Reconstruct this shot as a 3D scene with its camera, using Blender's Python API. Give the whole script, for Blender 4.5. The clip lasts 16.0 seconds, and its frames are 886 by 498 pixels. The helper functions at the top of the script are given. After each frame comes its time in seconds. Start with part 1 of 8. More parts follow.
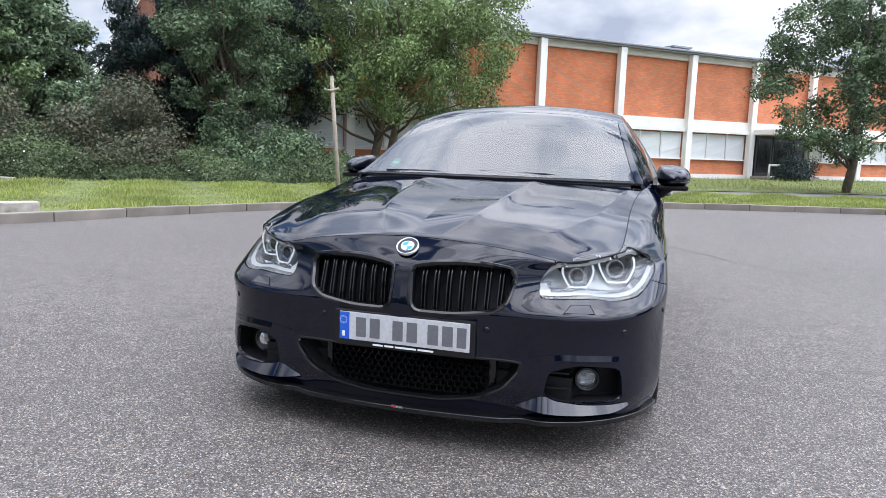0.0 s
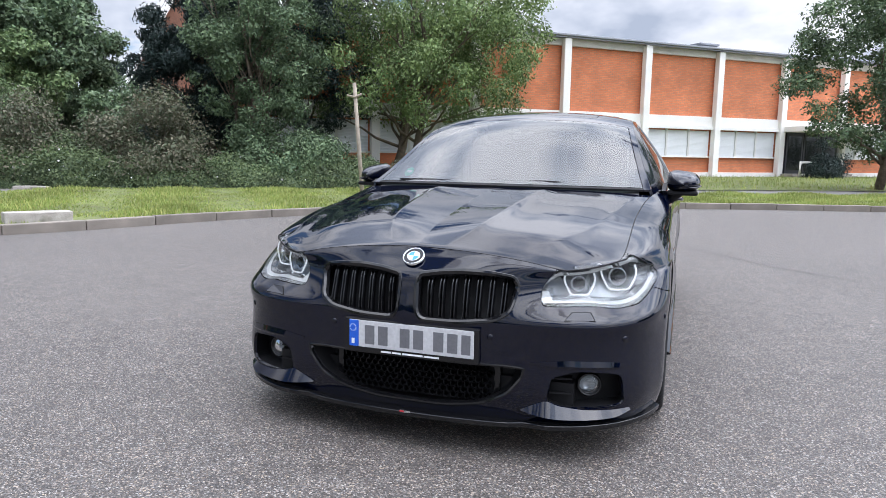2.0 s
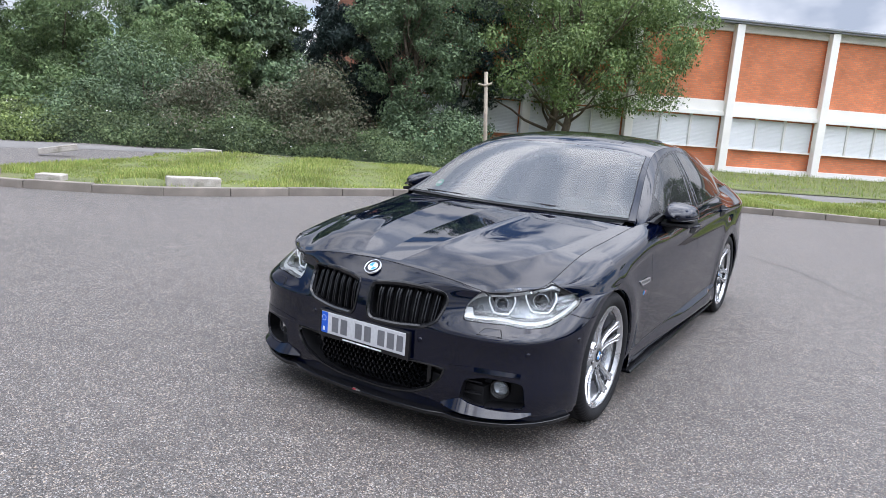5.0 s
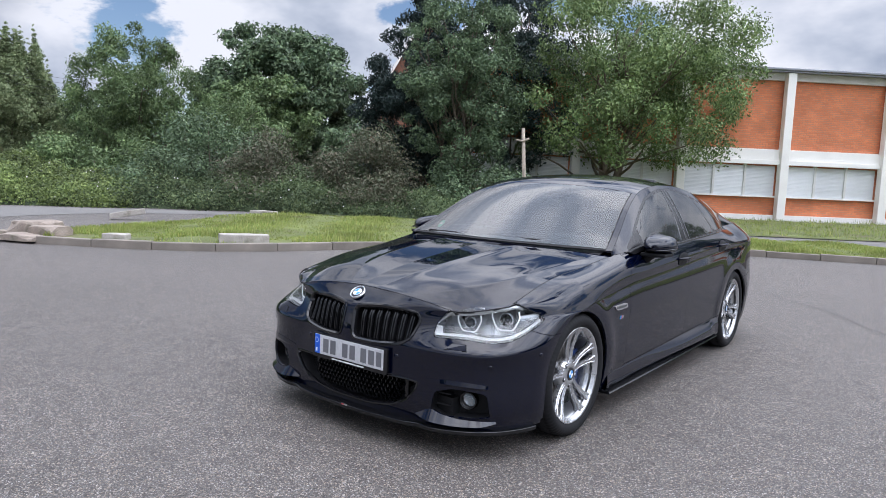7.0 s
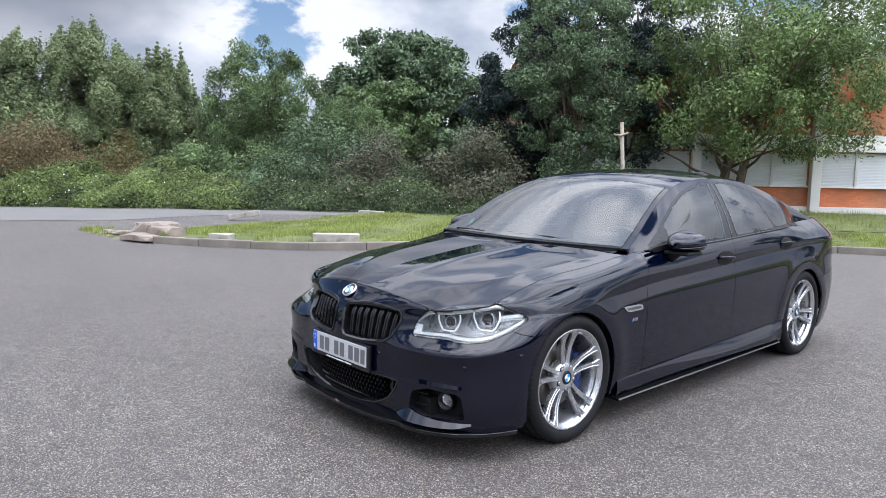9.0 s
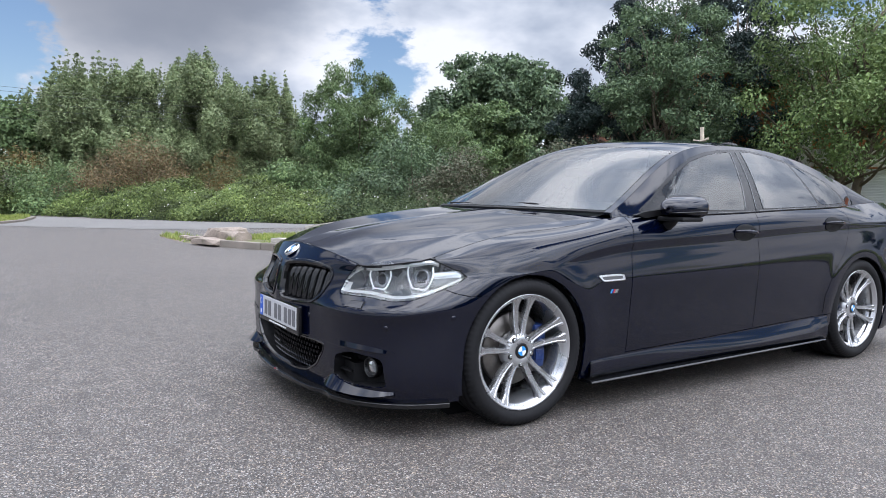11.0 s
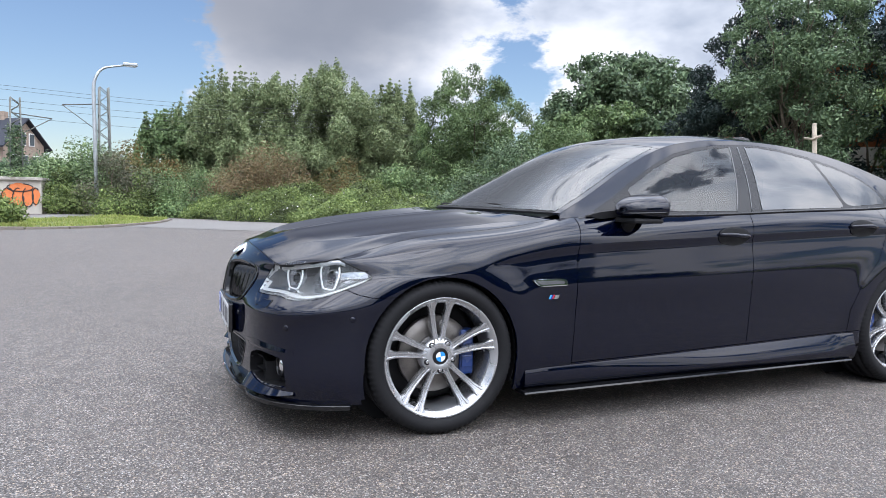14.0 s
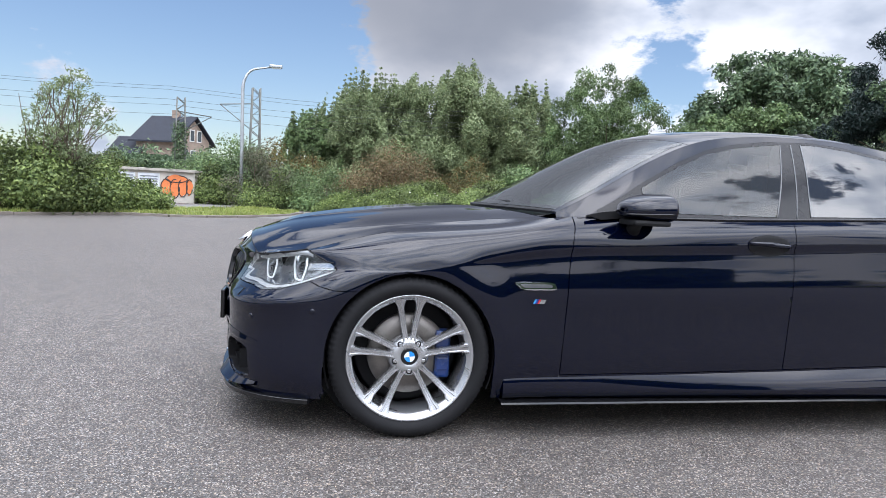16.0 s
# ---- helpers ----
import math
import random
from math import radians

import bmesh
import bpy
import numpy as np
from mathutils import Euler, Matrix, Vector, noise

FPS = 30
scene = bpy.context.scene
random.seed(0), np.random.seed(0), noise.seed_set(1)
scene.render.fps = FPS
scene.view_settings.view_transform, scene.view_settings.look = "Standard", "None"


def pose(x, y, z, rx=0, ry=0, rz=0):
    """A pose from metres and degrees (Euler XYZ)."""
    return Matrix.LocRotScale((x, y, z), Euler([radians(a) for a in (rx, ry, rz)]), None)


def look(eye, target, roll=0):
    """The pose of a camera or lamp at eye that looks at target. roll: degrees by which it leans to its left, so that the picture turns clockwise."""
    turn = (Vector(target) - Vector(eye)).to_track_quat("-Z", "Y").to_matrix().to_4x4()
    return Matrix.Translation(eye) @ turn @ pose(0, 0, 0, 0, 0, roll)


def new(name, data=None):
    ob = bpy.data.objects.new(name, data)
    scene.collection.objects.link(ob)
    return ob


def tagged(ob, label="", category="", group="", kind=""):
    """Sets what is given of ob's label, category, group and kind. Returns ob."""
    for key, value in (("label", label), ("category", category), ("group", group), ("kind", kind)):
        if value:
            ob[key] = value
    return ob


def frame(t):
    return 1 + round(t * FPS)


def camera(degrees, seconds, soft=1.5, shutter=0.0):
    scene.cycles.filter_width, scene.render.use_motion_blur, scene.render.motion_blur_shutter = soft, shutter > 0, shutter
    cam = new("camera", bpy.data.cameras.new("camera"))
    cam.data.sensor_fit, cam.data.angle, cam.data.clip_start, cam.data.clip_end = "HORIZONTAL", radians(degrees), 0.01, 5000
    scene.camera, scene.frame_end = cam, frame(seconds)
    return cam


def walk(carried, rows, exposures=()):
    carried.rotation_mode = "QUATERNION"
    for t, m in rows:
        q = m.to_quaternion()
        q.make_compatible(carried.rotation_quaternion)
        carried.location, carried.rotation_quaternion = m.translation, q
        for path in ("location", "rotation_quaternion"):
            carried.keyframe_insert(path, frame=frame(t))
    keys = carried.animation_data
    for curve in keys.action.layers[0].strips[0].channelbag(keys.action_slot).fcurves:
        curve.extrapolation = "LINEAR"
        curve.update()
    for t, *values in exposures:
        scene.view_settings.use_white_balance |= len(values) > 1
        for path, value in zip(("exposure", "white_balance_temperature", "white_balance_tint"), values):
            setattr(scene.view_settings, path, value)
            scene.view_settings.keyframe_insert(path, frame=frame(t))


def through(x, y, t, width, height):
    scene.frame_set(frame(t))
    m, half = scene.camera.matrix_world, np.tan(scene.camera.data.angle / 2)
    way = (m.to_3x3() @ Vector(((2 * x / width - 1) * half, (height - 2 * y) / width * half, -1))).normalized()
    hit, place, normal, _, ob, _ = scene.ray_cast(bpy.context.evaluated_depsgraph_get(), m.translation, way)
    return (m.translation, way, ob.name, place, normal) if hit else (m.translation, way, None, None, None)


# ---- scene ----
cam = camera(65.4, 16.0, 0.6)
PATH = [
    (0, (0.855, -3.131, 1.098), (0.283, -1.235, 0.816), 1.8),
    (0.5, (0.893, -3.085, 0.906), (0.302, -1.184, 0.706), 2.4),
    (1, (0.917, -3.114, 0.796), (0.32, -1.209, 0.688), 0.7),
    (1.5, (0.942, -3.139, 0.875), (0.332, -1.239, 0.736), 0.5),
    (2, (0.959, -3.18, 1.142), (0.311, -1.308, 0.863), 0.9),
    (2.5, (1.09, -3.215, 1.284), (0.363, -1.401, 0.858), -0.3),
    (3, (1.305, -3.204, 1.418), (0.35, -1.549, 0.83), -0.3),
    (3.5, (1.447, -3.205, 1.509), (0.481, -1.525, 1.013), 1.4),
    (4, (1.566, -3.121, 1.518), (0.568, -1.447, 1.066), 1.0),
    (4.2, (1.665, -3.13, 1.508), (0.643, -1.468, 1.068), 3.3),
    (6.3, (2.369, -3.477, 1.401), (1.244, -1.849, 1.108), 2.9),
    (6.5, (2.449, -3.463, 1.405), (1.298, -1.849, 1.141), 2.6),
    (7, (2.551, -3.322, 1.367), (1.332, -1.75, 1.159), 2.4),
    (7.5, (2.639, -3.209, 1.374), (1.377, -1.679, 1.119), 2.4),
    (8, (2.778, -3.082, 1.387), (1.441, -1.616, 1.141), 1.0),
    (8.5, (2.958, -2.956, 1.388), (1.508, -1.596, 1.17), 1.5),
    (9, (3.047, -2.788, 1.378), (1.559, -1.471, 1.156), 1.2),
    (9.2, (3.074, -2.712, 1.381), (1.587, -1.394, 1.156), 1.5),
    (11.3, (3.295, -1.868, 0.997), (1.594, -0.823, 0.866), 1.2),
    (11.5, (3.329, -1.807, 0.997), (1.613, -0.787, 0.879), 1.2),
    (12, (3.414, -1.663, 0.988), (1.645, -0.735, 0.887), 2.4),
    (12.5, (3.367, -1.497, 0.963), (1.59, -0.586, 0.854), 2.5),
    (13, (3.375, -1.401, 0.987), (1.594, -0.501, 0.855), 0.6),
    (13.5, (3.485, -1.274, 1.038), (1.702, -0.38, 0.889), 1.8),
    (14, (3.608, -1.096, 1.017), (1.757, -0.351, 0.87), 1.3),
    (14.5, (3.549, -0.936, 0.988), (1.644, -0.351, 0.825), 1.3),
    (15, (3.53, -0.777, 1.008), (1.601, -0.278, 0.83), 0.1),
    (15.5, (3.583, -0.569, 1.013), (1.628, -0.181, 0.837), 2.6),
    (16, (3.651, -0.398, 1.006), (1.691, -0.034, 0.849), 3.1),
]
EXPOSURES = [(0, 0.18, 6110, 13.7), (1.5, 0.05, 6130, 13.7), (2.5, 0.28, 6150, 13.7), (4.0, 0.20, 6170, 13.9), (6.5, 0.10, 6080, 14.2), (7.0, -0.10, 6080, 14.6), (8.0, -0.04, 6090, 14.4), (9.0, 0.08, 6100, 13.4), (11.5, 0.06, 6130, 13.2), (12.5, 0.17, 6170, 13.2), (14, 0.22, 6170, 13.2), (16, 0.23, 6170, 13.2)]
walk(cam, [(t, look(eye, target, roll)) for t, eye, target, roll in PATH], EXPOSURES)

# ---- light ----
SUN_DIR = Vector((0.16, -0.20, 0.965)).normalized()


def build_sky():
    world = bpy.data.worlds.new("sky")
    scene.world = world
    world.use_nodes = True
    nt = world.node_tree
    nt.nodes.clear()
    N, L = nt.nodes.new, nt.links.new
    out = N("ShaderNodeOutputWorld")
    sky = N("ShaderNodeTexSky")
    sky.sky_type, sky.sun_disc = "NISHITA", False
    sky.sun_elevation = math.asin(SUN_DIR.z)
    sky.sun_rotation = math.atan2(SUN_DIR.x, SUN_DIR.y)
    sky.air_density, sky.dust_density, sky.ozone_density = 1.0, 0.3, 2.0
    blue = N("ShaderNodeBackground")
    blue.inputs["Strength"].default_value = 0.118
    L(sky.outputs[0], blue.inputs["Color"])
    co = N("ShaderNodeTexCoord")
    squash = N("ShaderNodeMapping")
    squash.inputs["Location"].default_value, squash.inputs["Scale"].default_value = CLOUD_SHIFT, (1.0, 1.0, 1.9)
    L(co.outputs["Generated"], squash.inputs["Vector"])
    big = N("ShaderNodeTexNoise")
    big.inputs["Scale"].default_value, big.inputs["Detail"].default_value = 3.4, 12.0
    big.inputs["Roughness"].default_value, big.inputs["Distortion"].default_value = 0.60, 0.1
    L(squash.outputs[0], big.inputs["Vector"])

    def around(direction, inner, outer, low, high):
        """A value that rises from low to high towards a direction."""
        dot = N("ShaderNodeVectorMath"); dot.operation = "DOT_PRODUCT"
        dot.inputs[1].default_value = Vector(direction).normalized()
        L(co.outputs["Generated"], dot.inputs[0])
        r = N("ShaderNodeMapRange"); r.interpolation_type = "SMOOTHSTEP"
        r.inputs["From Min"].default_value, r.inputs["From Max"].default_value = math.cos(radians(outer)), math.cos(radians(inner))
        r.inputs["To Min"].default_value, r.inputs["To Max"].default_value = low, high
        L(dot.outputs["Value"], r.inputs["Value"])
        return r.outputs[0]

    def join(a, b, how="ADD"):
        m = N("ShaderNodeMath"); m.operation = how
        L(a, m.inputs[0]); L(b, m.inputs[1])
        return m.outputs[0]

    # where clouds stand and where the blue shows
    gain = N("ShaderNodeMapRange"); gain.clamp = False
    gain.inputs["From Min"].default_value, gain.inputs["From Max"].default_value = 0.3, 0.7
    L(big.outputs["Fac"], gain.inputs["Value"])
    cover = gain.outputs[0]
    for direction, inner, outer, amount in CLOUDS:
        cover = join(cover, around(direction, inner, outer, 0.0, amount))
    mask = N("ShaderNodeMapRange"); mask.interpolation_type = "SMOOTHSTEP"
    mask.inputs["From Min"].default_value, mask.inputs["From Max"].default_value = 0.27, 0.42
    L(cover, mask.inputs["Value"])
    # billows: bright tops and shaded hollows
    puff = N("ShaderNodeTexNoise")
    puff.inputs["Scale"].default_value, puff.inputs["Detail"].default_value = 5.0, 5.0
    L(squash.outputs[0], puff.inputs["Vector"])
    tone = N("ShaderNodeValToRGB")
    e = tone.color_ramp.elements
    e[0].position, e[0].color = 0.36, (0.42, 0.475, 0.565, 1)
    e[1].position, e[1].color = 0.58, (0.90, 0.915, 0.94, 1)
    m = tone.color_ramp.elements.new(0.46); m.color = (0.62, 0.665, 0.735, 1)
    L(puff.outputs["Fac"], tone.inputs["Fac"])
    shade = N("ShaderNodeMix"); shade.data_type = "RGBA"
    shade.inputs["B"].default_value = (0.255, 0.275, 0.32, 1)
    L(around((-0.94, 0.16, 0.36), 7, 17, 0.0, 0.92), shade.inputs["Factor"])
    L(tone.outputs[0], shade.inputs["A"])
    white = N("ShaderNodeBackground")
    # thin cloud is brightest overhead, round the sun
    L(join(around((0.10, 0.10, 0.99), 44, 70, 1.06, 3.5), around((0.90, -0.10, 0.42), 15, 80, 1.0, 1.75), "MULTIPLY"), white.inputs["Strength"])
    L(shade.outputs["Result"], white.inputs["Color"])
    mix = N("ShaderNodeMixShader")
    L(mask.outputs[0], mix.inputs["Fac"]); L(blue.outputs[0], mix.inputs[1]); L(white.outputs[0], mix.inputs[2])
    L(mix.outputs[0], out.inputs["Surface"])


CLOUDS = [((-0.94, 0.20, 0.36), 6, 15, 0.40), ((-0.77, 0.60, 0.25), 5, 11, 0.30), ((-0.905, 0.38, 0.13), 2, 6, 0.25), ((-0.94, -0.30, 0.20), 8, 26, -0.42),
          ((-0.89, 0.42, 0.23), 2, 8, -0.60), ((-0.98, -0.06, 0.20), 3, 10, -0.30), ((-0.99, -0.02, 0.07), 2, 7, 0.30), ((0.0, 0.98, 0.2), 12, 32, 0.25), ((-0.65, 0.15, 0.75), 12, 34, 0.18), ((0.95, 0.05, 0.28), 18, 34, 0.55), ((0.70, 0.0, 0.70), 16, 36, 0.22), ((0.50, 0.45, 0.74), 14, 34, 0.16), ((-0.25, 0.40, 0.87), 16, 34, 0.38), ((0.86, 0.10, 0.48), 14, 34, 0.60)]
CLOUD_SHIFT = (3.1, 0.7, 1.4)
build_sky()

sun_data = bpy.data.lights.new("sun", "SUN")
sun_data.energy, sun_data.angle, sun_data.color = 0.95, radians(42), (1.0, 0.98, 0.955)
sun = new("sun", sun_data)
sun.matrix_world = look(SUN_DIR * 30, (0, 0, 0))


# ---- materials ----
def surface(name, base, rough=0.6, metal=0.0, vary=0.12, scale=6.0, grain=90.0, grain_mix=0.1, bump=0.15, depth=0.002,
            coat=0.0, stain=None, stain_at=(0.55, 0.7), island=0.0, randomness=0.0, spec=0.5):
    """A procedural surface: base colour with broad and fine variation, optional stain colour, fine relief."""
    m = bpy.data.materials.new(name)
    m.use_nodes = True
    nt = m.node_tree
    N, L = nt.nodes.new, nt.links.new
    b = nt.nodes["Principled BSDF"]
    b.inputs["Metallic"].default_value = metal
    b.inputs["Coat Weight"].default_value = coat
    b.inputs["Coat Roughness"].default_value = 0.03
    b.inputs["Specular IOR Level"].default_value = spec
    co = N("ShaderNodeTexCoord")
    wide = N("ShaderNodeTexNoise")
    wide.inputs["Scale"].default_value, wide.inputs["Detail"].default_value = scale, 5.0
    fine = N("ShaderNodeTexNoise")
    fine.inputs["Scale"].default_value, fine.inputs["Detail"].default_value = grain, 3.0
    L(co.outputs["Object"], wide.inputs["Vector"]); L(co.outputs["Object"], fine.inputs["Vector"])

    def value(src, low, high):
        r = N("ShaderNodeMapRange")
        r.inputs["From Min"].default_value, r.inputs["From Max"].default_value = 0.28, 0.72
        r.inputs["To Min"].default_value, r.inputs["To Max"].default_value = low, high
        L(src, r.inputs["Value"])
        return r.outputs[0]

    hsv = N("ShaderNodeHueSaturation")
    hsv.inputs["Color"].default_value = (*base, 1)
    a = value(wide.outputs["Fac"], 1 - vary, 1 + vary)
    f = value(fine.outputs["Fac"], 1 - grain_mix, 1 + grain_mix)
    mul = N("ShaderNodeMath"); mul.operation = "MULTIPLY"
    L(a, mul.inputs[0]); L(f, mul.inputs[1])
    last = mul.outputs[0]
    for amount, source in ((island, "ShaderNodeNewGeometry"), (randomness, "ShaderNodeObjectInfo")):
        if amount:
            g = N(source)
            r = N("ShaderNodeMapRange")
            r.inputs["To Min"].default_value, r.inputs["To Max"].default_value = 1 - amount, 1 + amount
            L(g.outputs["Random Per Island" if island and source.endswith("Geometry") else "Random"], r.inputs["Value"])
            k = N("ShaderNodeMath"); k.operation = "MULTIPLY"
            L(last, k.inputs[0]); L(r.outputs[0], k.inputs[1])
            last = k.outputs[0]
    L(last, hsv.inputs["Value"])
    colour = hsv.outputs[0]
    if stain:
        s = N("ShaderNodeTexNoise"); s.inputs["Scale"].default_value, s.inputs["Detail"].default_value = scale * 0.45, 8.0
        L(co.outputs["Object"], s.inputs["Vector"])
        r = N("ShaderNodeMapRange"); r.interpolation_type = "SMOOTHSTEP"
        r.inputs["From Min"].default_value, r.inputs["From Max"].default_value = stain_at
        L(s.outputs["Fac"], r.inputs["Value"])
        mx = N("ShaderNodeMix"); mx.data_type = "RGBA"
        mx.inputs["B"].default_value = (*stain, 1)
        L(r.outputs[0], mx.inputs["Factor"]); L(colour, mx.inputs["A"])
        colour = mx.outputs["Result"]
    L(colour, b.inputs["Base Color"])
    L(value(wide.outputs["Fac"], max(rough - 0.08, 0.02), min(rough + 0.08, 1)), b.inputs["Roughness"])
    if bump:
        bp = N("ShaderNodeBump")
        bp.inputs["Strength"].default_value, bp.inputs["Distance"].default_value = bump, depth
        L(fine.outputs["Fac"], bp.inputs["Height"]); L(bp.outputs[0], b.inputs["Normal"])
    return m


def leaf_material(name, base, second, spread=0.35, through=0.24, rough=0.45):
    """Leaves: two greens mixed leaf by leaf, with light passing through."""
    m = bpy.data.materials.new(name)
    m.use_nodes = True
    nt = m.node_tree
    N, L = nt.nodes.new, nt.links.new
    b, out = nt.nodes["Principled BSDF"], nt.nodes["Material Output"]
    geo = N("ShaderNodeNewGeometry")
    ramp = N("ShaderNodeMix"); ramp.data_type = "RGBA"
    ramp.inputs["A"].default_value, ramp.inputs["B"].default_value = (*base, 1), (*second, 1)
    L(geo.outputs["Random Per Island"], ramp.inputs["Factor"])
    co = N("ShaderNodeTexCoord")
    n = N("ShaderNodeTexNoise"); n.inputs["Scale"].default_value, n.inputs["Detail"].default_value = 0.9, 4.0
    L(co.outputs["Object"], n.inputs["Vector"])
    r = N("ShaderNodeMapRange")
    r.inputs["From Min"].default_value, r.inputs["From Max"].default_value = 0.3, 0.7
    r.inputs["To Min"].default_value, r.inputs["To Max"].default_value = 1 - spread, 1 + spread
    L(n.outputs["Fac"], r.inputs["Value"])
    hsv = N("ShaderNodeHueSaturation")
    L(ramp.outputs["Result"], hsv.inputs["Color"]); L(r.outputs[0], hsv.inputs["Value"])
    L(hsv.outputs[0], b.inputs["Base Color"])
    b.inputs["Roughness"].default_value, b.inputs["Specular IOR Level"].default_value = rough, 0.18
    t = N("ShaderNodeBsdfTranslucent")
    L(hsv.outputs[0], t.inputs["Color"])
    mx = N("ShaderNodeMixShader"); mx.inputs["Fac"].default_value = through
    L(b.outputs[0], mx.inputs[1]); L(t.outputs[0], mx.inputs[2]); L(mx.outputs[0], out.inputs["Surface"])
    return m


def asphalt_material():
    """Worn asphalt: dark binder with light and dark chippings, broad pale and dark patches."""
    m = bpy.data.materials.new("asphalt")
    m.use_nodes = True
    nt = m.node_tree
    N, L = nt.nodes.new, nt.links.new
    b = nt.nodes["Principled BSDF"]
    co = N("ShaderNodeTexCoord")
    chip = N("ShaderNodeTexVoronoi"); chip.inputs["Scale"].default_value = 185.0
    L(co.outputs["Object"], chip.inputs["Vector"])
    sep = N("ShaderNodeSeparateColor")
    L(chip.outputs["Color"], sep.inputs[0])
    ramp = N("ShaderNodeValToRGB")
    e = ramp.color_ramp.elements
    e[0].position, e[0].color = 0.0, (0.024, 0.0213, 0.0195, 1)
    e[1].position, e[1].color = 1.0, (0.37, 0.328, 0.283, 1)
    for p, c in ((0.30, (0.060, 0.0535, 0.0487)), (0.62, (0.090, 0.080, 0.074)), (0.86, (0.186, 0.165, 0.148))):
        q = ramp.color_ramp.elements.new(p); q.color = (*c, 1)
    L(sep.outputs["Red"], ramp.inputs["Fac"])
    wide = N("ShaderNodeTexNoise"); wide.inputs["Scale"].default_value, wide.inputs["Detail"].default_value = 0.35, 7.0
    mid = N("ShaderNodeTexNoise"); mid.inputs["Scale"].default_value, mid.inputs["Detail"].default_value = 7.0, 6.0
    L(co.outputs["Object"], wide.inputs["Vector"]); L(co.outputs["Object"], mid.inputs["Vector"])

    def value(src, low, high):
        r = N("ShaderNodeMapRange")
        r.inputs["From Min"].default_value, r.inputs["From Max"].default_value = 0.3, 0.7
        r.inputs["To Min"].default_value, r.inputs["To Max"].default_value = low, high
        L(src, r.inputs["Value"])
        return r.outputs[0]

    mul = N("ShaderNodeMath"); mul.operation = "MULTIPLY"
    L(value(wide.outputs["Fac"], 0.88, 1.08), mul.inputs[0]); L(value(mid.outputs["Fac"], 0.86, 1.14), mul.inputs[1])
    hsv = N("ShaderNodeHueSaturation")
    # chippings of different stone: some ochre, some bluish
    hue = N("ShaderNodeMapRange")
    hue.inputs["To Min"].default_value, hue.inputs["To Max"].default_value = 0.2, 1.9
    L(sep.outputs["Green"], hue.inputs["Value"]); L(hue.outputs[0], hsv.inputs["Saturation"])
    L(ramp.outputs[0], hsv.inputs["Color"]); L(mul.outputs[0], hsv.inputs["Value"])
    L(hsv.outputs[0], b.inputs["Base Color"])
    b.inputs["Roughness"].default_value = 0.66
    bp = N("ShaderNodeBump"); bp.inputs["Strength"].default_value, bp.inputs["Distance"].default_value = 0.6, 0.004
    L(chip.outputs["Distance"], bp.inputs["Height"]); L(bp.outputs[0], b.inputs["Normal"])
    return m


def brick_material():
    """Orange-red brick courses at true size in pale joints; follows the wall's length and height."""
    m = bpy.data.materials.new("orange_brick")
    m.use_nodes = True
    nt = m.node_tree
    N, L = nt.nodes.new, nt.links.new
    b = nt.nodes["Principled BSDF"]
    co = N("ShaderNodeTexCoord")
    sep, flat = N("ShaderNodeSeparateXYZ"), N("ShaderNodeCombineXYZ")
    L(co.outputs["Object"], sep.inputs[0])
    L(sep.outputs["X"], flat.inputs["X"]); L(sep.outputs["Z"], flat.inputs["Y"])
    br = N("ShaderNodeTexBrick")
    br.inputs["Scale"].default_value = 1.0
    br.inputs["Brick Width"].default_value, br.inputs["Row Height"].default_value = 0.25, 0.083
    br.inputs["Mortar Size"].default_value, br.inputs["Mortar Smooth"].default_value = 0.008, 0.2
    br.inputs["Color1"].default_value, br.inputs["Color2"].default_value = (0.66, 0.215, 0.090, 1), (0.55, 0.168, 0.072, 1)
    br.inputs["Mortar"].default_value = (0.36, 0.20, 0.13, 1)
    L(flat.outputs[0], br.inputs["Vector"])
    n = N("ShaderNodeTexNoise"); n.inputs["Scale"].default_value, n.inputs["Detail"].default_value = 0.9, 7.0
    L(co.outputs["Object"], n.inputs["Vector"])
    r = N("ShaderNodeMapRange")
    r.inputs["From Min"].default_value, r.inputs["From Max"].default_value = 0.3, 0.7
    r.inputs["To Min"].default_value, r.inputs["To Max"].default_value = 0.82, 1.16
    L(n.outputs["Fac"], r.inputs["Value"])
    hsv = N("ShaderNodeHueSaturation")
    L(br.outputs["Color"], hsv.inputs["Color"]); L(r.outputs[0], hsv.inputs["Value"])
    L(hsv.outputs[0], b.inputs["Base Color"])
    b.inputs["Roughness"].default_value = 0.85
    bp = N("ShaderNodeBump"); bp.inputs["Strength"].default_value, bp.inputs["Distance"].default_value = 0.5, 0.008
    bp.invert = True
    L(br.outputs["Fac"], bp.inputs["Height"]); L(bp.outputs[0], b.inputs["Normal"])
    return m


ASPHALT = asphalt_material()
BRICK = brick_material()
KERB = surface("kerb_concrete", (0.185, 0.160, 0.135), 0.85, vary=0.25, scale=3, grain=120, grain_mix=0.22, bump=0.5, depth=0.004, stain=(0.12, 0.12, 0.09), randomness=0.12)
CONCRETE = surface("rough_concrete", (0.36, 0.33, 0.29), 0.88, vary=0.2, scale=5, grain=90, grain_mix=0.2, bump=0.6, depth=0.006, stain=(0.17, 0.16, 0.12))
DIRT = surface("bare_soil", (0.17, 0.135, 0.10), 0.95, vary=0.35, scale=3, grain=40, grain_mix=0.3, bump=0.8, depth=0.015, stain=(0.10, 0.11, 0.05))
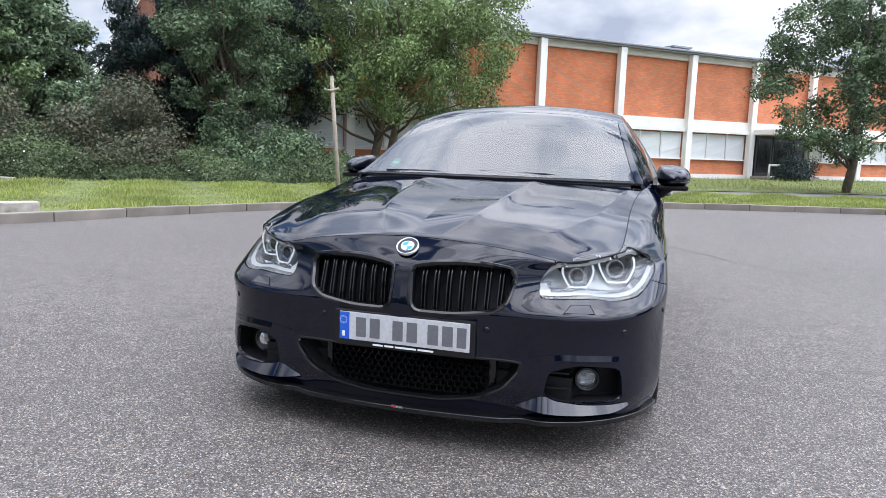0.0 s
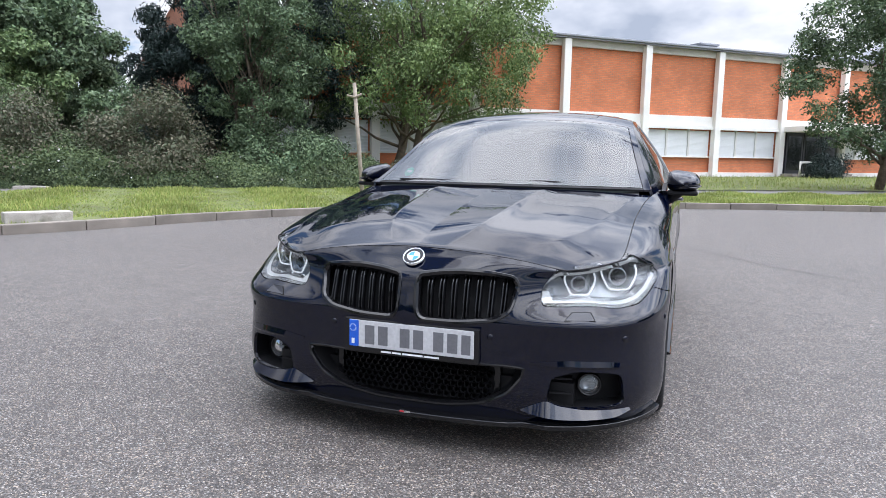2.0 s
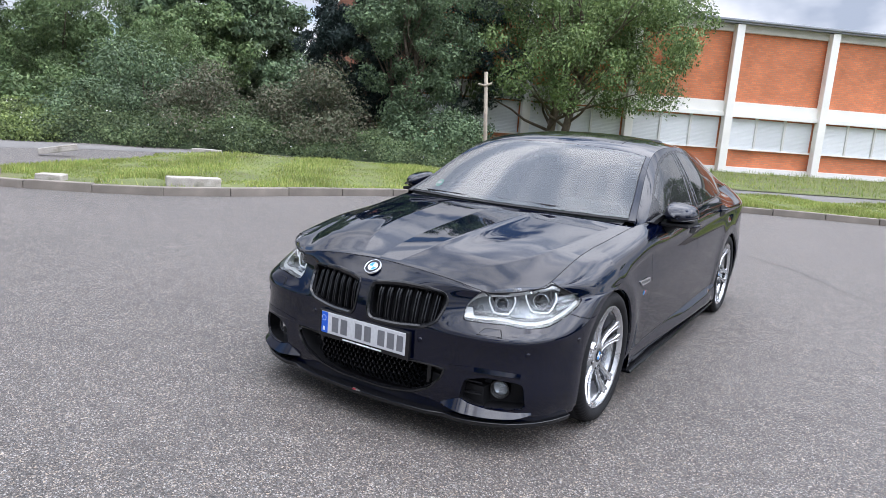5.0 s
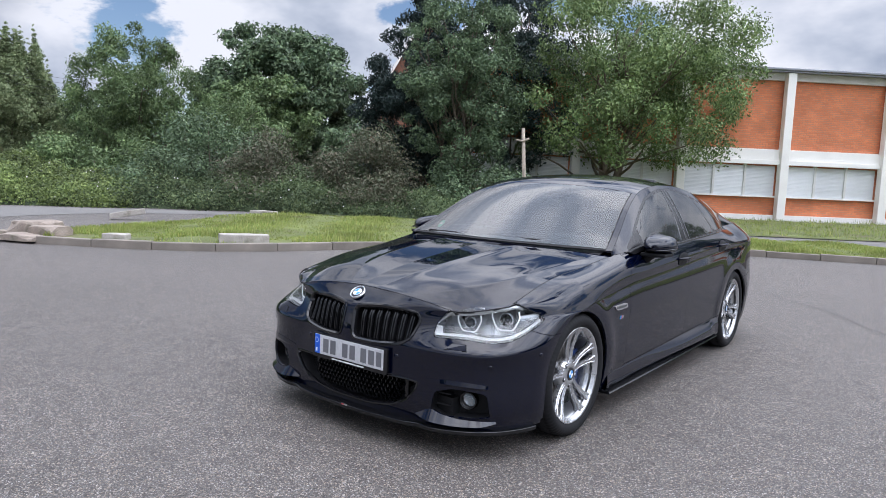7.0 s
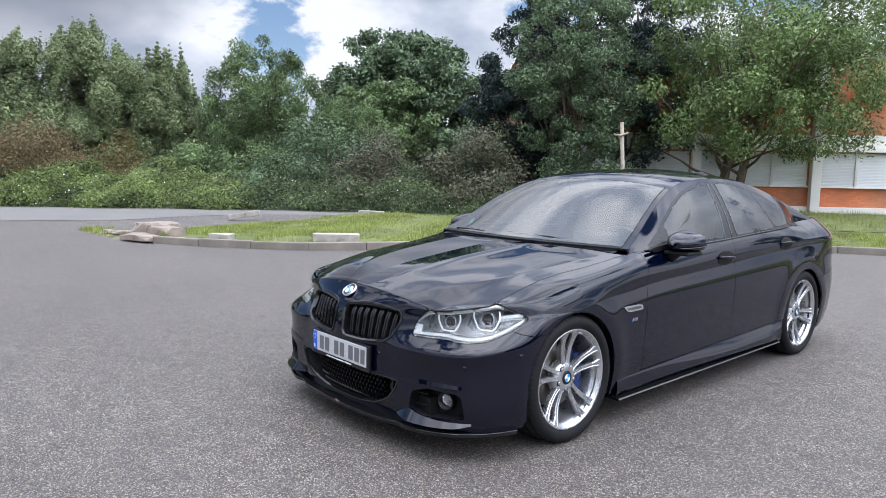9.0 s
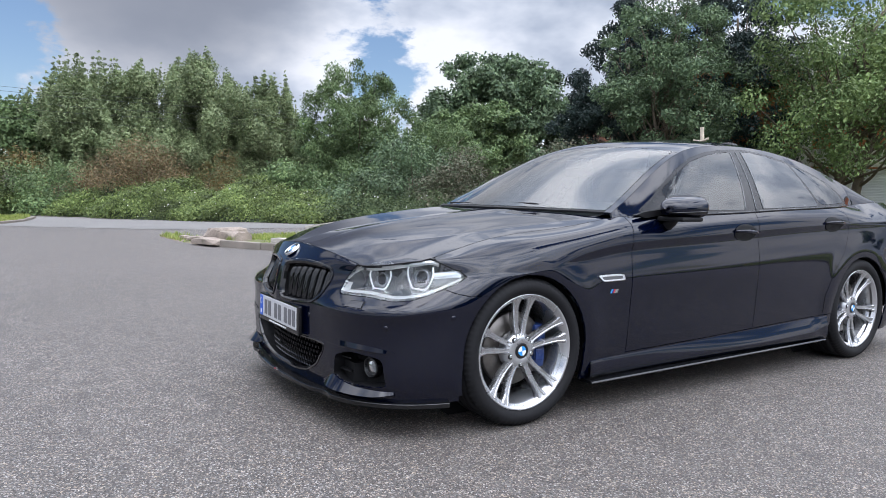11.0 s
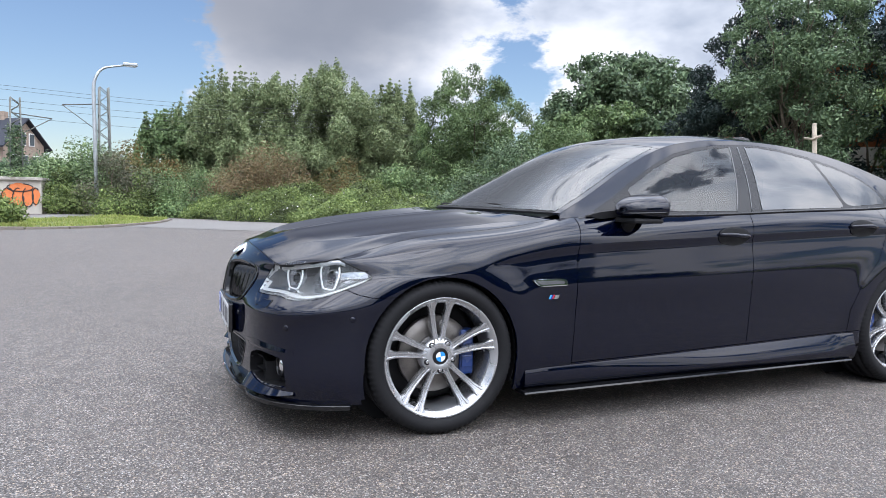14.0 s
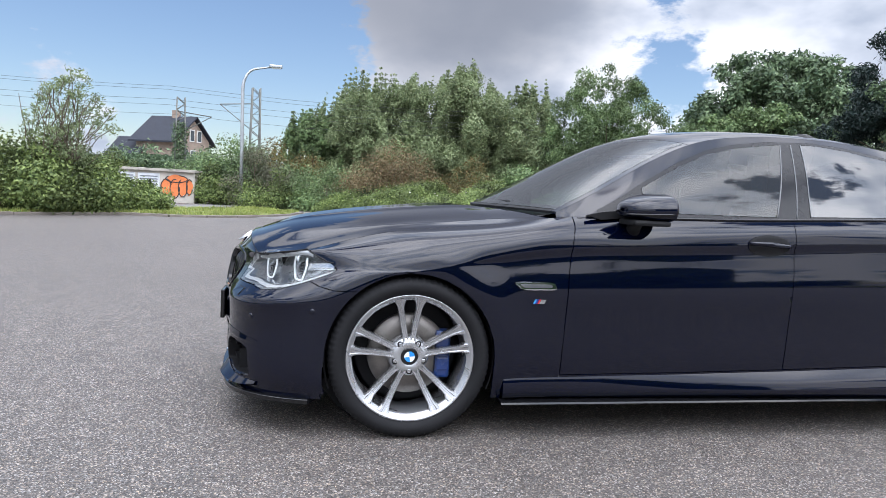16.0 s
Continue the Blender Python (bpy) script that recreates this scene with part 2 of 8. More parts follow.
STONE = surface("brown_field_stone", (0.285, 0.235, 0.195), 0.88, vary=0.25, scale=5, grain=60, grain_mix=0.25, bump=0.8, depth=0.01, stain=(0.15, 0.13, 0.10))
SOIL = surface("turf_soil", (0.115, 0.135, 0.040), 0.95, vary=0.35, scale=1.6, grain=40, grain_mix=0.3, bump=0.8, depth=0.02, stain=(0.13, 0.105, 0.065), stain_at=(0.58, 0.72))
ROAD = surface("pale_road", (0.150, 0.142, 0.134), 0.85, vary=0.12, scale=0.8, grain=70, grain_mix=0.25, bump=0.4, depth=0.003)
WHITE_WALL = surface("white_painted_concrete", (0.80, 0.775, 0.73), 0.75, vary=0.07, scale=0.9, grain=40, grain_mix=0.05, bump=0.2, depth=0.004, stain=(0.5, 0.46, 0.4), stain_at=(0.6, 0.85))
SHUTTER = surface("pale_shutter", (0.70, 0.71, 0.72), 0.5, vary=0.05, scale=1.2, grain=30, grain_mix=0.03, bump=0.05, randomness=0.1)
FRAME_GREY = surface("pale_window_frame", (0.62, 0.61, 0.58), 0.5, vary=0.06, scale=4)
ROOF_METAL = surface("dull_roof_metal", (0.27, 0.28, 0.30), 0.45, metal=0.6, vary=0.12, scale=1.5)
DARK_DOOR = surface("dark_door_frame", (0.03, 0.03, 0.035), 0.4, vary=0.15, scale=3)
GALV = surface("galvanised_steel", (0.42, 0.44, 0.45), 0.45, metal=0.7, vary=0.14, scale=5, grain=60)
RUST_STEEL = surface("weathered_mast_steel", (0.15, 0.155, 0.14), 0.7, metal=0.3, vary=0.3, scale=3)
BARK = surface("bark", (0.115, 0.09, 0.065), 0.95, vary=0.35, scale=7, grain=50, grain_mix=0.35, bump=0.9, depth=0.015)
STAKE = surface("weathered_stake", (0.30, 0.255, 0.20), 0.85, vary=0.25, scale=9, grain=60, grain_mix=0.2, bump=0.4)
LEAF_ASH = leaf_material("ash_leaves", (0.090, 0.146, 0.053), (0.226, 0.294, 0.115), 0.6, through=0.12)
LEAF_DARK = leaf_material("dark_leaves", (0.053, 0.089, 0.049), (0.162, 0.221, 0.115), 0.6, through=0.12)
LEAF_PINE = leaf_material("conifer_needles", (0.014, 0.025, 0.024), (0.034, 0.053, 0.045), 0.3, through=0.08)
LEAF_MID = leaf_material("mid_leaves", (0.065, 0.110, 0.045), (0.186, 0.250, 0.106), 0.6, through=0.12)
LEAF_POPLAR = leaf_material("silvery_leaves", (0.112, 0.155, 0.068), (0.270, 0.315, 0.165), 0.40, through=0.25)
LEAF_IVY = leaf_material("bramble_leaves", (0.044, 0.070, 0.022), (0.177, 0.222, 0.071), 0.7, through=0.12)
LEAF_BANK = leaf_material("dull_bramble_leaves", (0.036, 0.062, 0.028), (0.129, 0.163, 0.073), 0.5, through=0.15)
LEAF_BROWN = leaf_material("brown_leaves", (0.116, 0.090, 0.047), (0.219, 0.159, 0.082), 0.35, through=0.2)
LEAF_RUST = leaf_material("orange_leaves", (0.172, 0.107, 0.039), (0.107, 0.120, 0.047), 0.35, through=0.2)
LEAF_MAUVE = leaf_material("dusky_leaves", (0.057, 0.079, 0.040), (0.146, 0.129, 0.090), 0.45, through=0.2)
GRASS = leaf_material("grass_blades", (0.165, 0.245, 0.050), (0.36, 0.36, 0.125), 0.3, through=0.3)
PETAL = surface("bramble_petals", (0.7, 0.66, 0.66), 0.7, bump=0)
HOUSE_ROOF = surface("dark_roof_tiles", (0.035, 0.038, 0.048), 0.85, spec=0.2, vary=0.15, scale=2, grain=9, grain_mix=0.2, bump=0.5, depth=0.03)
HOUSE_BRICK = surface("dull_house_brick", (0.30, 0.23, 0.18), 0.85, vary=0.2, scale=1.5, grain=12, grain_mix=0.2, bump=0.3)
# gable brick with the shade behind the trees mixed into its colour
SHADED_GABLE_BRICK = surface("shaded_gable_brick", (0.20, 0.095, 0.06), 0.9, vary=0.25, scale=1.5, grain=14, grain_mix=0.25, bump=0.3)
ORANGE_PAINT = surface("orange_spray_paint", (0.70, 0.20, 0.06), 0.6, vary=0.12, scale=5, bump=0.05)
BLACK_PAINT = surface("black_spray_paint", (0.03, 0.028, 0.03), 0.6, vary=0.2, scale=5, bump=0.05)
TAR = surface("tar_seam", (0.075, 0.070, 0.066), 0.6, vary=0.3, scale=8, grain=90, bump=0.4)
WIRE = surface("dark_cable", (0.03, 0.03, 0.032), 0.6, bump=0)


# ---- building helpers ----
def part(name, bm, material, parent=None, label="", smooth=False):
    """One bmesh as one mesh object, under a thing or a part."""
    me = bpy.data.meshes.new(name)
    if smooth:
        for f in bm.faces:
            f.smooth = True
    bm.to_mesh(me)
    bm.free()
    if material:
        me.materials.append(material)
    ob = new(name, me)
    if parent:
        ob.parent = parent
    return tagged(ob, label)


def thing(name, m, label, category, group="", kind=""):
    """The Empty at the base of a thing."""
    ob = new(name)
    ob.matrix_basis = m
    ob.empty_display_size = 0.1
    return tagged(ob, label, category, group, kind)


def box(bm, x0, x1, y0, y1, z0, z1, bevel=0.0):
    v = [bm.verts.new((x, y, z)) for x in (x0, x1) for y in (y0, y1) for z in (z0, z1)]
    faces = [bm.faces.new([v[i] for i in q]) for q in ((0, 1, 3, 2), (4, 6, 7, 5), (0, 4, 5, 1), (2, 3, 7, 6), (0, 2, 6, 4), (1, 5, 7, 3))]
    if bevel:
        edges = list({e for f in faces for e in f.edges})
        bmesh.ops.bevel(bm, geom=edges, offset=bevel, segments=2, affect="EDGES", profile=0.6)
    return bm


def boxed(x0, x1, y0, y1, z0, z1, bevel=0.0):
    return box(bmesh.new(), x0, x1, y0, y1, z0, z1, bevel)


def tube(bm, points, radii, sides=8, cap=True):
    """A tapered tube through points."""
    points = [Vector(p) for p in points]
    rings = []
    side = None
    for i, p in enumerate(points):
        d = (points[min(i + 1, len(points) - 1)] - points[max(i - 1, 0)]).normalized()
        if side is None:
            side = d.orthogonal().normalized()
        side = (side - d * side.dot(d)).normalized()
        up = d.cross(side)
        r = radii[i] if not isinstance(radii, (int, float)) else radii
        rings.append([bm.verts.new(p + (side * math.cos(a) + up * math.sin(a)) * r) for a in (2 * math.pi * k / sides for k in range(sides))])
    for a, b in zip(rings, rings[1:]):
        for k in range(sides):
            bm.faces.new((a[k], a[(k + 1) % sides], b[(k + 1) % sides], b[k])).smooth = True
    if cap:
        bm.faces.new(rings[0][::-1]); bm.faces.new(rings[-1])
    return bm


def mesh_from(name, verts, faces, material, parent=None, label="", smooth=False):
    me = bpy.data.meshes.new(name)
    me.from_pydata(verts, [], faces)
    me.materials.append(material)
    if smooth:
        me.polygons.foreach_set("use_smooth", [True] * len(me.polygons))
    ob = new(name, me)
    if parent:
        ob.parent = parent
    return tagged(ob, label)


def leaves(rng, centres, normals, size, aspect=0.5, droop=0.0, far=False):
    """Rhombic leaves, folded along the midrib, at the centres, facing roughly along the normals; far ones are plain triangles. Returns verts, faces."""
    n = len(centres)
    nor = normals + rng.normal(0, 0.75, (n, 3))
    nor /= np.linalg.norm(nor, axis=1, keepdims=True) + 1e-9
    a = rng.normal(0, 1, (n, 3)); a[:, 2] -= droop
    a -= nor * (a * nor).sum(1, keepdims=True)
    a /= np.linalg.norm(a, axis=1, keepdims=True) + 1e-9
    b = np.cross(nor, a)
    s = (size * rng.uniform(0.6, 1.35, (n, 1)))
    tip, base = centres + a * s * 0.5, centres - a * s * 0.5
    mid = centres + nor * s * 0.07
    left, right = mid + b * s * aspect * 0.5, mid - b * s * aspect * 0.5
    if far:
        return np.stack([base + b * s * aspect * 0.45, base - b * s * aspect * 0.45, tip], 1).reshape(-1, 3), np.arange(3 * n).reshape(-1, 3)
    verts = np.stack([base, left, tip, right], 1).reshape(-1, 3)
    faces = np.arange(4 * n).reshape(-1, 4)
    return verts, faces


def foliage(name, rng, clumps, count, size, material, parent, aspect=0.5, droop=0.0, shell=0.45, label="", far=False):
    """Leaves scattered through ball-shaped clumps (x, y, z, radius), most of them near the surface."""
    c = np.array(clumps)
    weight = c[:, 3] ** 2
    pick = rng.choice(len(c), count, p=weight / weight.sum())
    d = rng.normal(0, 1, (count, 3)); d /= np.linalg.norm(d, axis=1, keepdims=True)
    r = c[pick, 3:4] * (shell + (1 - shell) * rng.random((count, 1)) ** 0.6) * rng.uniform(0.65, 1.2, (count, 1))
    at = c[pick, :3] + d * r * np.array([1, 1, 0.8])
    up = d + np.array([0, 0, 0.45])
    v, f = leaves(rng, at, up, size, aspect, droop, far)
    return mesh_from(name, v.tolist(), f.tolist(), material, parent, label)


# ---- ground, kerbs, turf ----
def build_ground():
    bm = bmesh.new()
    bmesh.ops.create_grid(bm, x_segments=60, y_segments=60, size=700)
    for v in bm.verts:
        d = max(abs(v.co.x), abs(v.co.y))
        v.co.z = -0.002 * max(d - 60, 0)
    g = part("ground", bm, ASPHALT)
    tagged(g, "worn grey asphalt yard with light chippings", "ground", kind="structure")


build_ground()

KERB_LINE = [(-12.7, 1.0), (-11.6, 1.0), (-10.5, 1.12), (-9.6, 1.45), (-8.5, 2.1), (-7.4, 3.0), (-6.7, 4.2), (-6.2, 5.6), (-5.4, 7.2),
             (-4.2, 8.9), (-3.0, 10.3), (-1.6, 11.5), (0.5, 12.4), (2.6, 13.2), (5.5, 14.1), (10, 15.4), (18, 17.4), (30, 20.0)]
BACK_LINE = [(-10.0, 1.75), (-10.9, 3.4), (-12.1, 5.6), (-13.5, 8.4), (-11.4, 11.2), (-8.2, 13.0), (-5.2, 14.3),
             (-2.4, 15.4), (0.4, 16.6), (3.2, 18.2), (7, 20.2), (14, 22.6), (30, 26.5)]


def smooth_line(points, step):
    """Points at even steps along a Catmull-Rom curve."""
    p = [Vector((*q, 0)) if len(q) == 2 else Vector(q) for q in points]
    p = [p[0] * 2 - p[1]] + p + [p[-1] * 2 - p[-2]]
    fine = []
    for i in range(1, len(p) - 2):
        for k in range(24):
            t = k / 24
            a, b, c, d = p[i - 1], p[i], p[i + 1], p[i + 2]
            fine.append(0.5 * (2 * b + (c - a) * t + (2 * a - 5 * b + 4 * c - d) * t * t + (3 * b - a - 3 * c + d) * t ** 3))
    fine.append(p[-2])
    out, left = [fine[0]], step
    for a, b in zip(fine, fine[1:]):
        d = (b - a).length
        while d >= left > 0:
            a = a + (b - a) * (left / d)
            out.append(a.copy())
            d, left = (b - a).length, step
        left -= d
    return out


def kerb_mesh(length, width, height):
    bm = boxed(0, length - 0.012, 0, width, -0.12, height, 0.014)
    me = bpy.data.meshes.new("kerb_stone")
    bm.to_mesh(me); bm.free()
    me.materials.append(KERB)
    return me


def lay_kerb(name, line, length, width, height, label):
    """Kerb stones one by one along a line; the turf lies on the left of its way."""
    rng = random.Random(7)
    root = thing(name, Matrix(), label, "kerb", kind="structure")
    me = kerb_mesh(length, width, height)
    pts = smooth_line(line, length)
    for a, b in zip(pts, pts[1:]):
        d = b - a
        ob = new("kerb_stone", me)
        ob.parent = root
        ob.matrix_basis = pose(a.x, a.y, rng.uniform(-0.008, 0.008), rng.uniform(-0.8, 0.8), rng.uniform(-0.5, 0.5), math.degrees(math.atan2(d.y, d.x)) + rng.uniform(-0.5, 0.5))
    return root


lay_kerb("kerb", KERB_LINE[3:], 1.0, 0.14, 0.13, "weathered grey concrete kerb stones along the turf")


def inside(poly, x, y):
    hit = False
    for (ax, ay), (bx, by) in zip(poly, poly[1:] + poly[:1]):
        if (ay > y) != (by > y) and x < (bx - ax) * (y - ay) / (by - ay) + ax:
            hit = not hit
    return hit


def turf(name, front, back, height, blades, label, blade=0.09, seed=3, bald=(), soil=None):
    """Soil between two lines and upright blades of grass on it."""
    n = 60
    f = smooth_line(front, 0.25); b = smooth_line(back, 0.25)
    F = [f[round(i * (len(f) - 1) / n)] for i in range(n + 1)]
    B = [b[round(i * (len(b) - 1) / n)] for i in range(n + 1)]
    verts, faces, rows, swell = [], [], 10, min(0.05, height * 0.4)
    for i in range(n + 1):
        for j in range(rows + 1):
            p = F[i].lerp(B[i], j / rows)
            edge = min(j, rows - j) > 0
            verts.append((p.x, p.y, height * (1 if edge else 0.75) + (swell * noise.noise((p.x * 0.7, p.y * 0.7, 1.0)) if edge else -0.02)))
    for i in range(n):
        for j in range(rows):
            q = i * (rows + 1) + j
            faces.append((q, q + rows + 1, q + rows + 2, q + 1))
    tagged(mesh_from(name, verts, faces, soil or SOIL, smooth=True), label, "turf", kind="structure")
    rng = np.random.default_rng(seed)
    u, w = rng.random(blades) ** 1.0 * n, rng.random(blades) * 0.97 + 0.015
    i = np.minimum(u.astype(int), n - 1); fr = (u - i)[:, None]
    Fa, Ba = np.array([tuple(p) for p in F]), np.array([tuple(p) for p in B])
    at = (Fa[i] * (1 - fr) + Fa[i + 1] * fr) * (1 - w[:, None]) + (Ba[i] * (1 - fr) + Ba[i + 1] * fr) * w[:, None]
    keep = np.ones(blades, bool)
    for x, y, r in bald:
        keep &= np.hypot(at[:, 0] - x, at[:, 1] - y) > r * (0.6 + 0.6 * rng.random(blades))
    # only where the camera comes within sight of single tufts
    at = at[keep]; m = len(at)
    at[:, 2] = [height - 0.012 + swell * noise.noise((x * 0.7, y * 0.7, 1.0)) for x, y, _ in at]
    tall = blade * rng.uniform(0.5, 1.6, (m, 1)) * (1 + 0.5 * np.sin(at[:, :1] * 2.1 + at[:, 1:2] * 1.7))
    ang = rng.random(m) * 2 * np.pi
    lean = np.stack([np.cos(ang), np.sin(ang), 0 * ang], 1) * tall * rng.uniform(0.1, 0.7, (m, 1))
    side = np.stack([-np.sin(ang), np.cos(ang), 0 * ang], 1) * rng.uniform(0.006, 0.016, (m, 1))
    top = at + lean + np.array([0, 0, 1.0]) * tall
    v = np.stack([at - side, at + side, top], 1).reshape(-1, 3)
    g = mesh_from("grass", v.tolist(), np.arange(3 * m).reshape(-1, 3).tolist(), GRASS)
    tagged(g, "bright green uncut grass on the turf", "grass", kind="stuff")


turf("turf", [(x + 0.02, y + 0.14) for x, y in KERB_LINE[3:]], BACK_LINE, 0.12, 210000, "rough green turf between kerb and road", blade=0.052, bald=((-9.4, 2.0, 0.5), (-7.9, 3.3, 0.6), (-8.5, 2.6, 0.5), (-7.0, 4.3, 0.4)))
turf("rubble_patch", [(-12.7, 1.02), (-11.6, 1.04), (-10.5, 1.16), (-9.7, 1.45)], [(-12.7, 1.2), (-11.8, 1.7), (-10.8, 2.1), (-9.9, 2.3)], 0.022, 900, "flat strip of bare soil and weeds by the boulders", blade=0.07, seed=7, soil=DIRT)


def strip(name, left, right, z, material, label, category="road"):
    n = 50
    a, b = smooth_line(left, 0.3), smooth_line(right, 0.3)
    A = [a[round(i * (len(a) - 1) / n)] for i in range(n + 1)]
    B = [b[round(i * (len(b) - 1) / n)] for i in range(n + 1)]
    verts = [(p.x, p.y, z) for pair in zip(A, B) for p in pair]
    faces = [(2 * i, 2 * i + 2, 2 * i + 3, 2 * i + 1) for i in range(n)]
    return tagged(mesh_from(name, verts, faces, material), label, category, kind="structure")


FAR_EDGE = [(-30, -4.5), (-24.5, -0.8), (-22.0, 1.2), (-20.0, 4.0), (-17.6, 7.6), (-14.6, 10.4), (-11.6, 12.6), (-8.4, 14.6), (-5, 16.4), (-1, 19.2), (2.6, 21.8), (8, 24.5), (16, 27.5), (32, 32)]
ROAD_NEAR = [(-22, -8), (-17.5, -1.5), (-15.4, 2.2), (-15.9, 4.2), (-16.0, 6.4), (-14.2, 9.1), (-11.5, 11.4), (-8.3, 13.2), (-5.3, 14.5), (-2.4, 15.6), (0.4, 16.8), (3.2, 18.4), (7, 20.4), (32, 27)]
strip("road", ROAD_NEAR, FAR_EDGE, 0.008, ROAD, "pale grey side road behind the turf")

LAWN_FRONT = [(-9, 14.8), (-5, 16.7), (-1, 19.4), (2.6, 22.0), (8, 24.7), (16, 27.7), (32, 32.2)]
LAWN_BACK = [(-14, 24.0), (-9, 27.0), (-4.9, 30.0), (-1.2, 33.3), (6.1, 39.8), (14, 46.8), (32, 62)]
turf("lawn", LAWN_FRONT, LAWN_BACK, 0.06, 26000, "mown green lawn before the brick hall", blade=0.10, seed=5)
VERGE_FRONT = [(-12.6, -8.4), (-14.6, -6.9), (-16.0, -5.6), (-16.3, -4.2), (-17.3, -2.8), (-20.0, -1.5), (-23.0, -1.0)]
VERGE_BACK = [(-14.5, -10.5), (-17, -9.0), (-19.6, -7.6), (-21, -6.0), (-22.2, -5.0), (-23.4, -3.6), (-25.0, -2.6)]
lay_kerb("kerb", [(x - 0.05, y) for x, y in VERGE_FRONT[::-1]], 1.0, 0.12, 0.07, "low mossy kerb stones along the verge")
turf("verge", VERGE_FRONT[::-1], VERGE_BACK[::-1], 0.07, 26000, "overgrown green verge before the bushes", blade=0.055, seed=9)


def build_seam(name, points, width, label):
    bm = bmesh.new()
    pts = smooth_line(points, 0.08)
    rng = random.Random(len(points))
    last = None
    for i, p in enumerate(pts):
        d = (pts[min(i + 1, len(pts) - 1)] - pts[max(i - 1, 0)]).normalized()
        s = Vector((-d.y, d.x, 0))
        w = width * rng.uniform(0.4, 1.3)
        off = s * rng.uniform(-0.02, 0.02)
        pair = [bm.verts.new(p + off + s * w + Vector((0, 0, 0.004))), bm.verts.new(p + off - s * w + Vector((0, 0, 0.004)))]
        if last:
            bm.faces.new((*last, pair[1], pair[0]))
        last = pair
    tagged(part(name, bm, TAR), label, "crack", kind="structure")


build_seam("crack", [(0.3, 6.7), (0.9, 6.0), (1.3, 5.6), (1.9, 4.7), (2.6, 4.1)], 0.010, "dark jagged crack in the asphalt")
build_seam("crack", [(-12.0, -5.8), (-9.2, -5.5), (-7.6, -4.9), (-4.9, -3.5), (-3.2, -2.5)], 0.004, "dark curved crack in the asphalt")
build_seam("crack", [(-14, -0.6), (-10, 0.0), (-7.0, -0.4), (-4.5, -0.2)], 0.004, "thin faded tar line on the asphalt")


def concrete_block(name, x, y, w, d, h, turn, label):
    bm = boxed(-w / 2, w / 2, -d / 2, d / 2, -0.085, h, 0.02)
    bmesh.ops.subdivide_edges(bm, edges=bm.edges[:], cuts=2)
    for v in bm.verts:
        v.co += Vector(noise.noise_vector(v.co * 3.1 + Vector((x, y, 0)))) * 0.018
    ob = part(name, bm, CONCRETE)
    ob.matrix_basis = pose(x, y, 0.09, 0, 0, turn)
    return tagged(ob, label, "block")


concrete_block("concrete_block", -7.36, 3.88, 0.82, 0.32, 0.16, 58, "pale worn concrete block on the turf by the kerb")
concrete_block("concrete_block", -8.72, 2.36, 0.38, 0.26, 0.12, 38, "small worn concrete block on the turf by the kerb")
concrete_block("concrete_slab", -13.75, 9.2, 0.75, 0.26, 0.09, 33, "short pale concrete slab lying at the turf's edge")
slab_ob = concrete_block("concrete_slab", -13.9, 5.25, 0.8, 0.2, 0.05, 60, "pale concrete slab propped up at the turf's edge")
slab_ob.matrix_basis = pose(-13.9, 5.25, 0.17, 0, -10, 60)


def boulder(x, y, r, h, turn, seed):
    bm = bmesh.new()
    bmesh.ops.create_icosphere(bm, subdivisions=3, radius=1)
    for v in bm.verts:
        n = noise.noise(v.co * 1.3 + Vector((seed, 0, 0))) * 0.35 + noise.noise(v.co * 4 + Vector((seed, 2, 0))) * 0.1
        v.co = v.co * (1 + n)
        # broken flat faces
        v.co.x = math.copysign(min(abs(v.co.x), 0.78 + 0.1 * math.sin(seed)), v.co.x)
        v.co.y = math.copysign(min(abs(v.co.y), 0.72), v.co.y)
        v.co.z = min(v.co.z, 0.62 + 0.22 * v.co.x * math.cos(seed))
        v.co.z = max(v.co.z, -0.5) * h
        v.co.x *= r; v.co.y *= r * 0.6
    ob = part("boulder", bm, STONE, smooth=False)
    ob.matrix_basis = pose(x, y, 0.05 + h * 0.3, 0, 0, turn)
    return tagged(ob, "rough grey-brown boulder at the tip of the turf", "boulder", "boulders at the tip")


boulder(-10.45, 1.78, 0.52, 0.29, 30, 1)
boulder(-9.88, 1.80, 0.46, 0.23, 15, 5)
boulder(-10.0, 1.42, 0.50, 0.09, 20, 9)
boulder(-11.15, 1.45, 0.26, 0.06, 50, 14)
boulder(-11.6, 1.30, 0.20, 0.05, 10, 17)


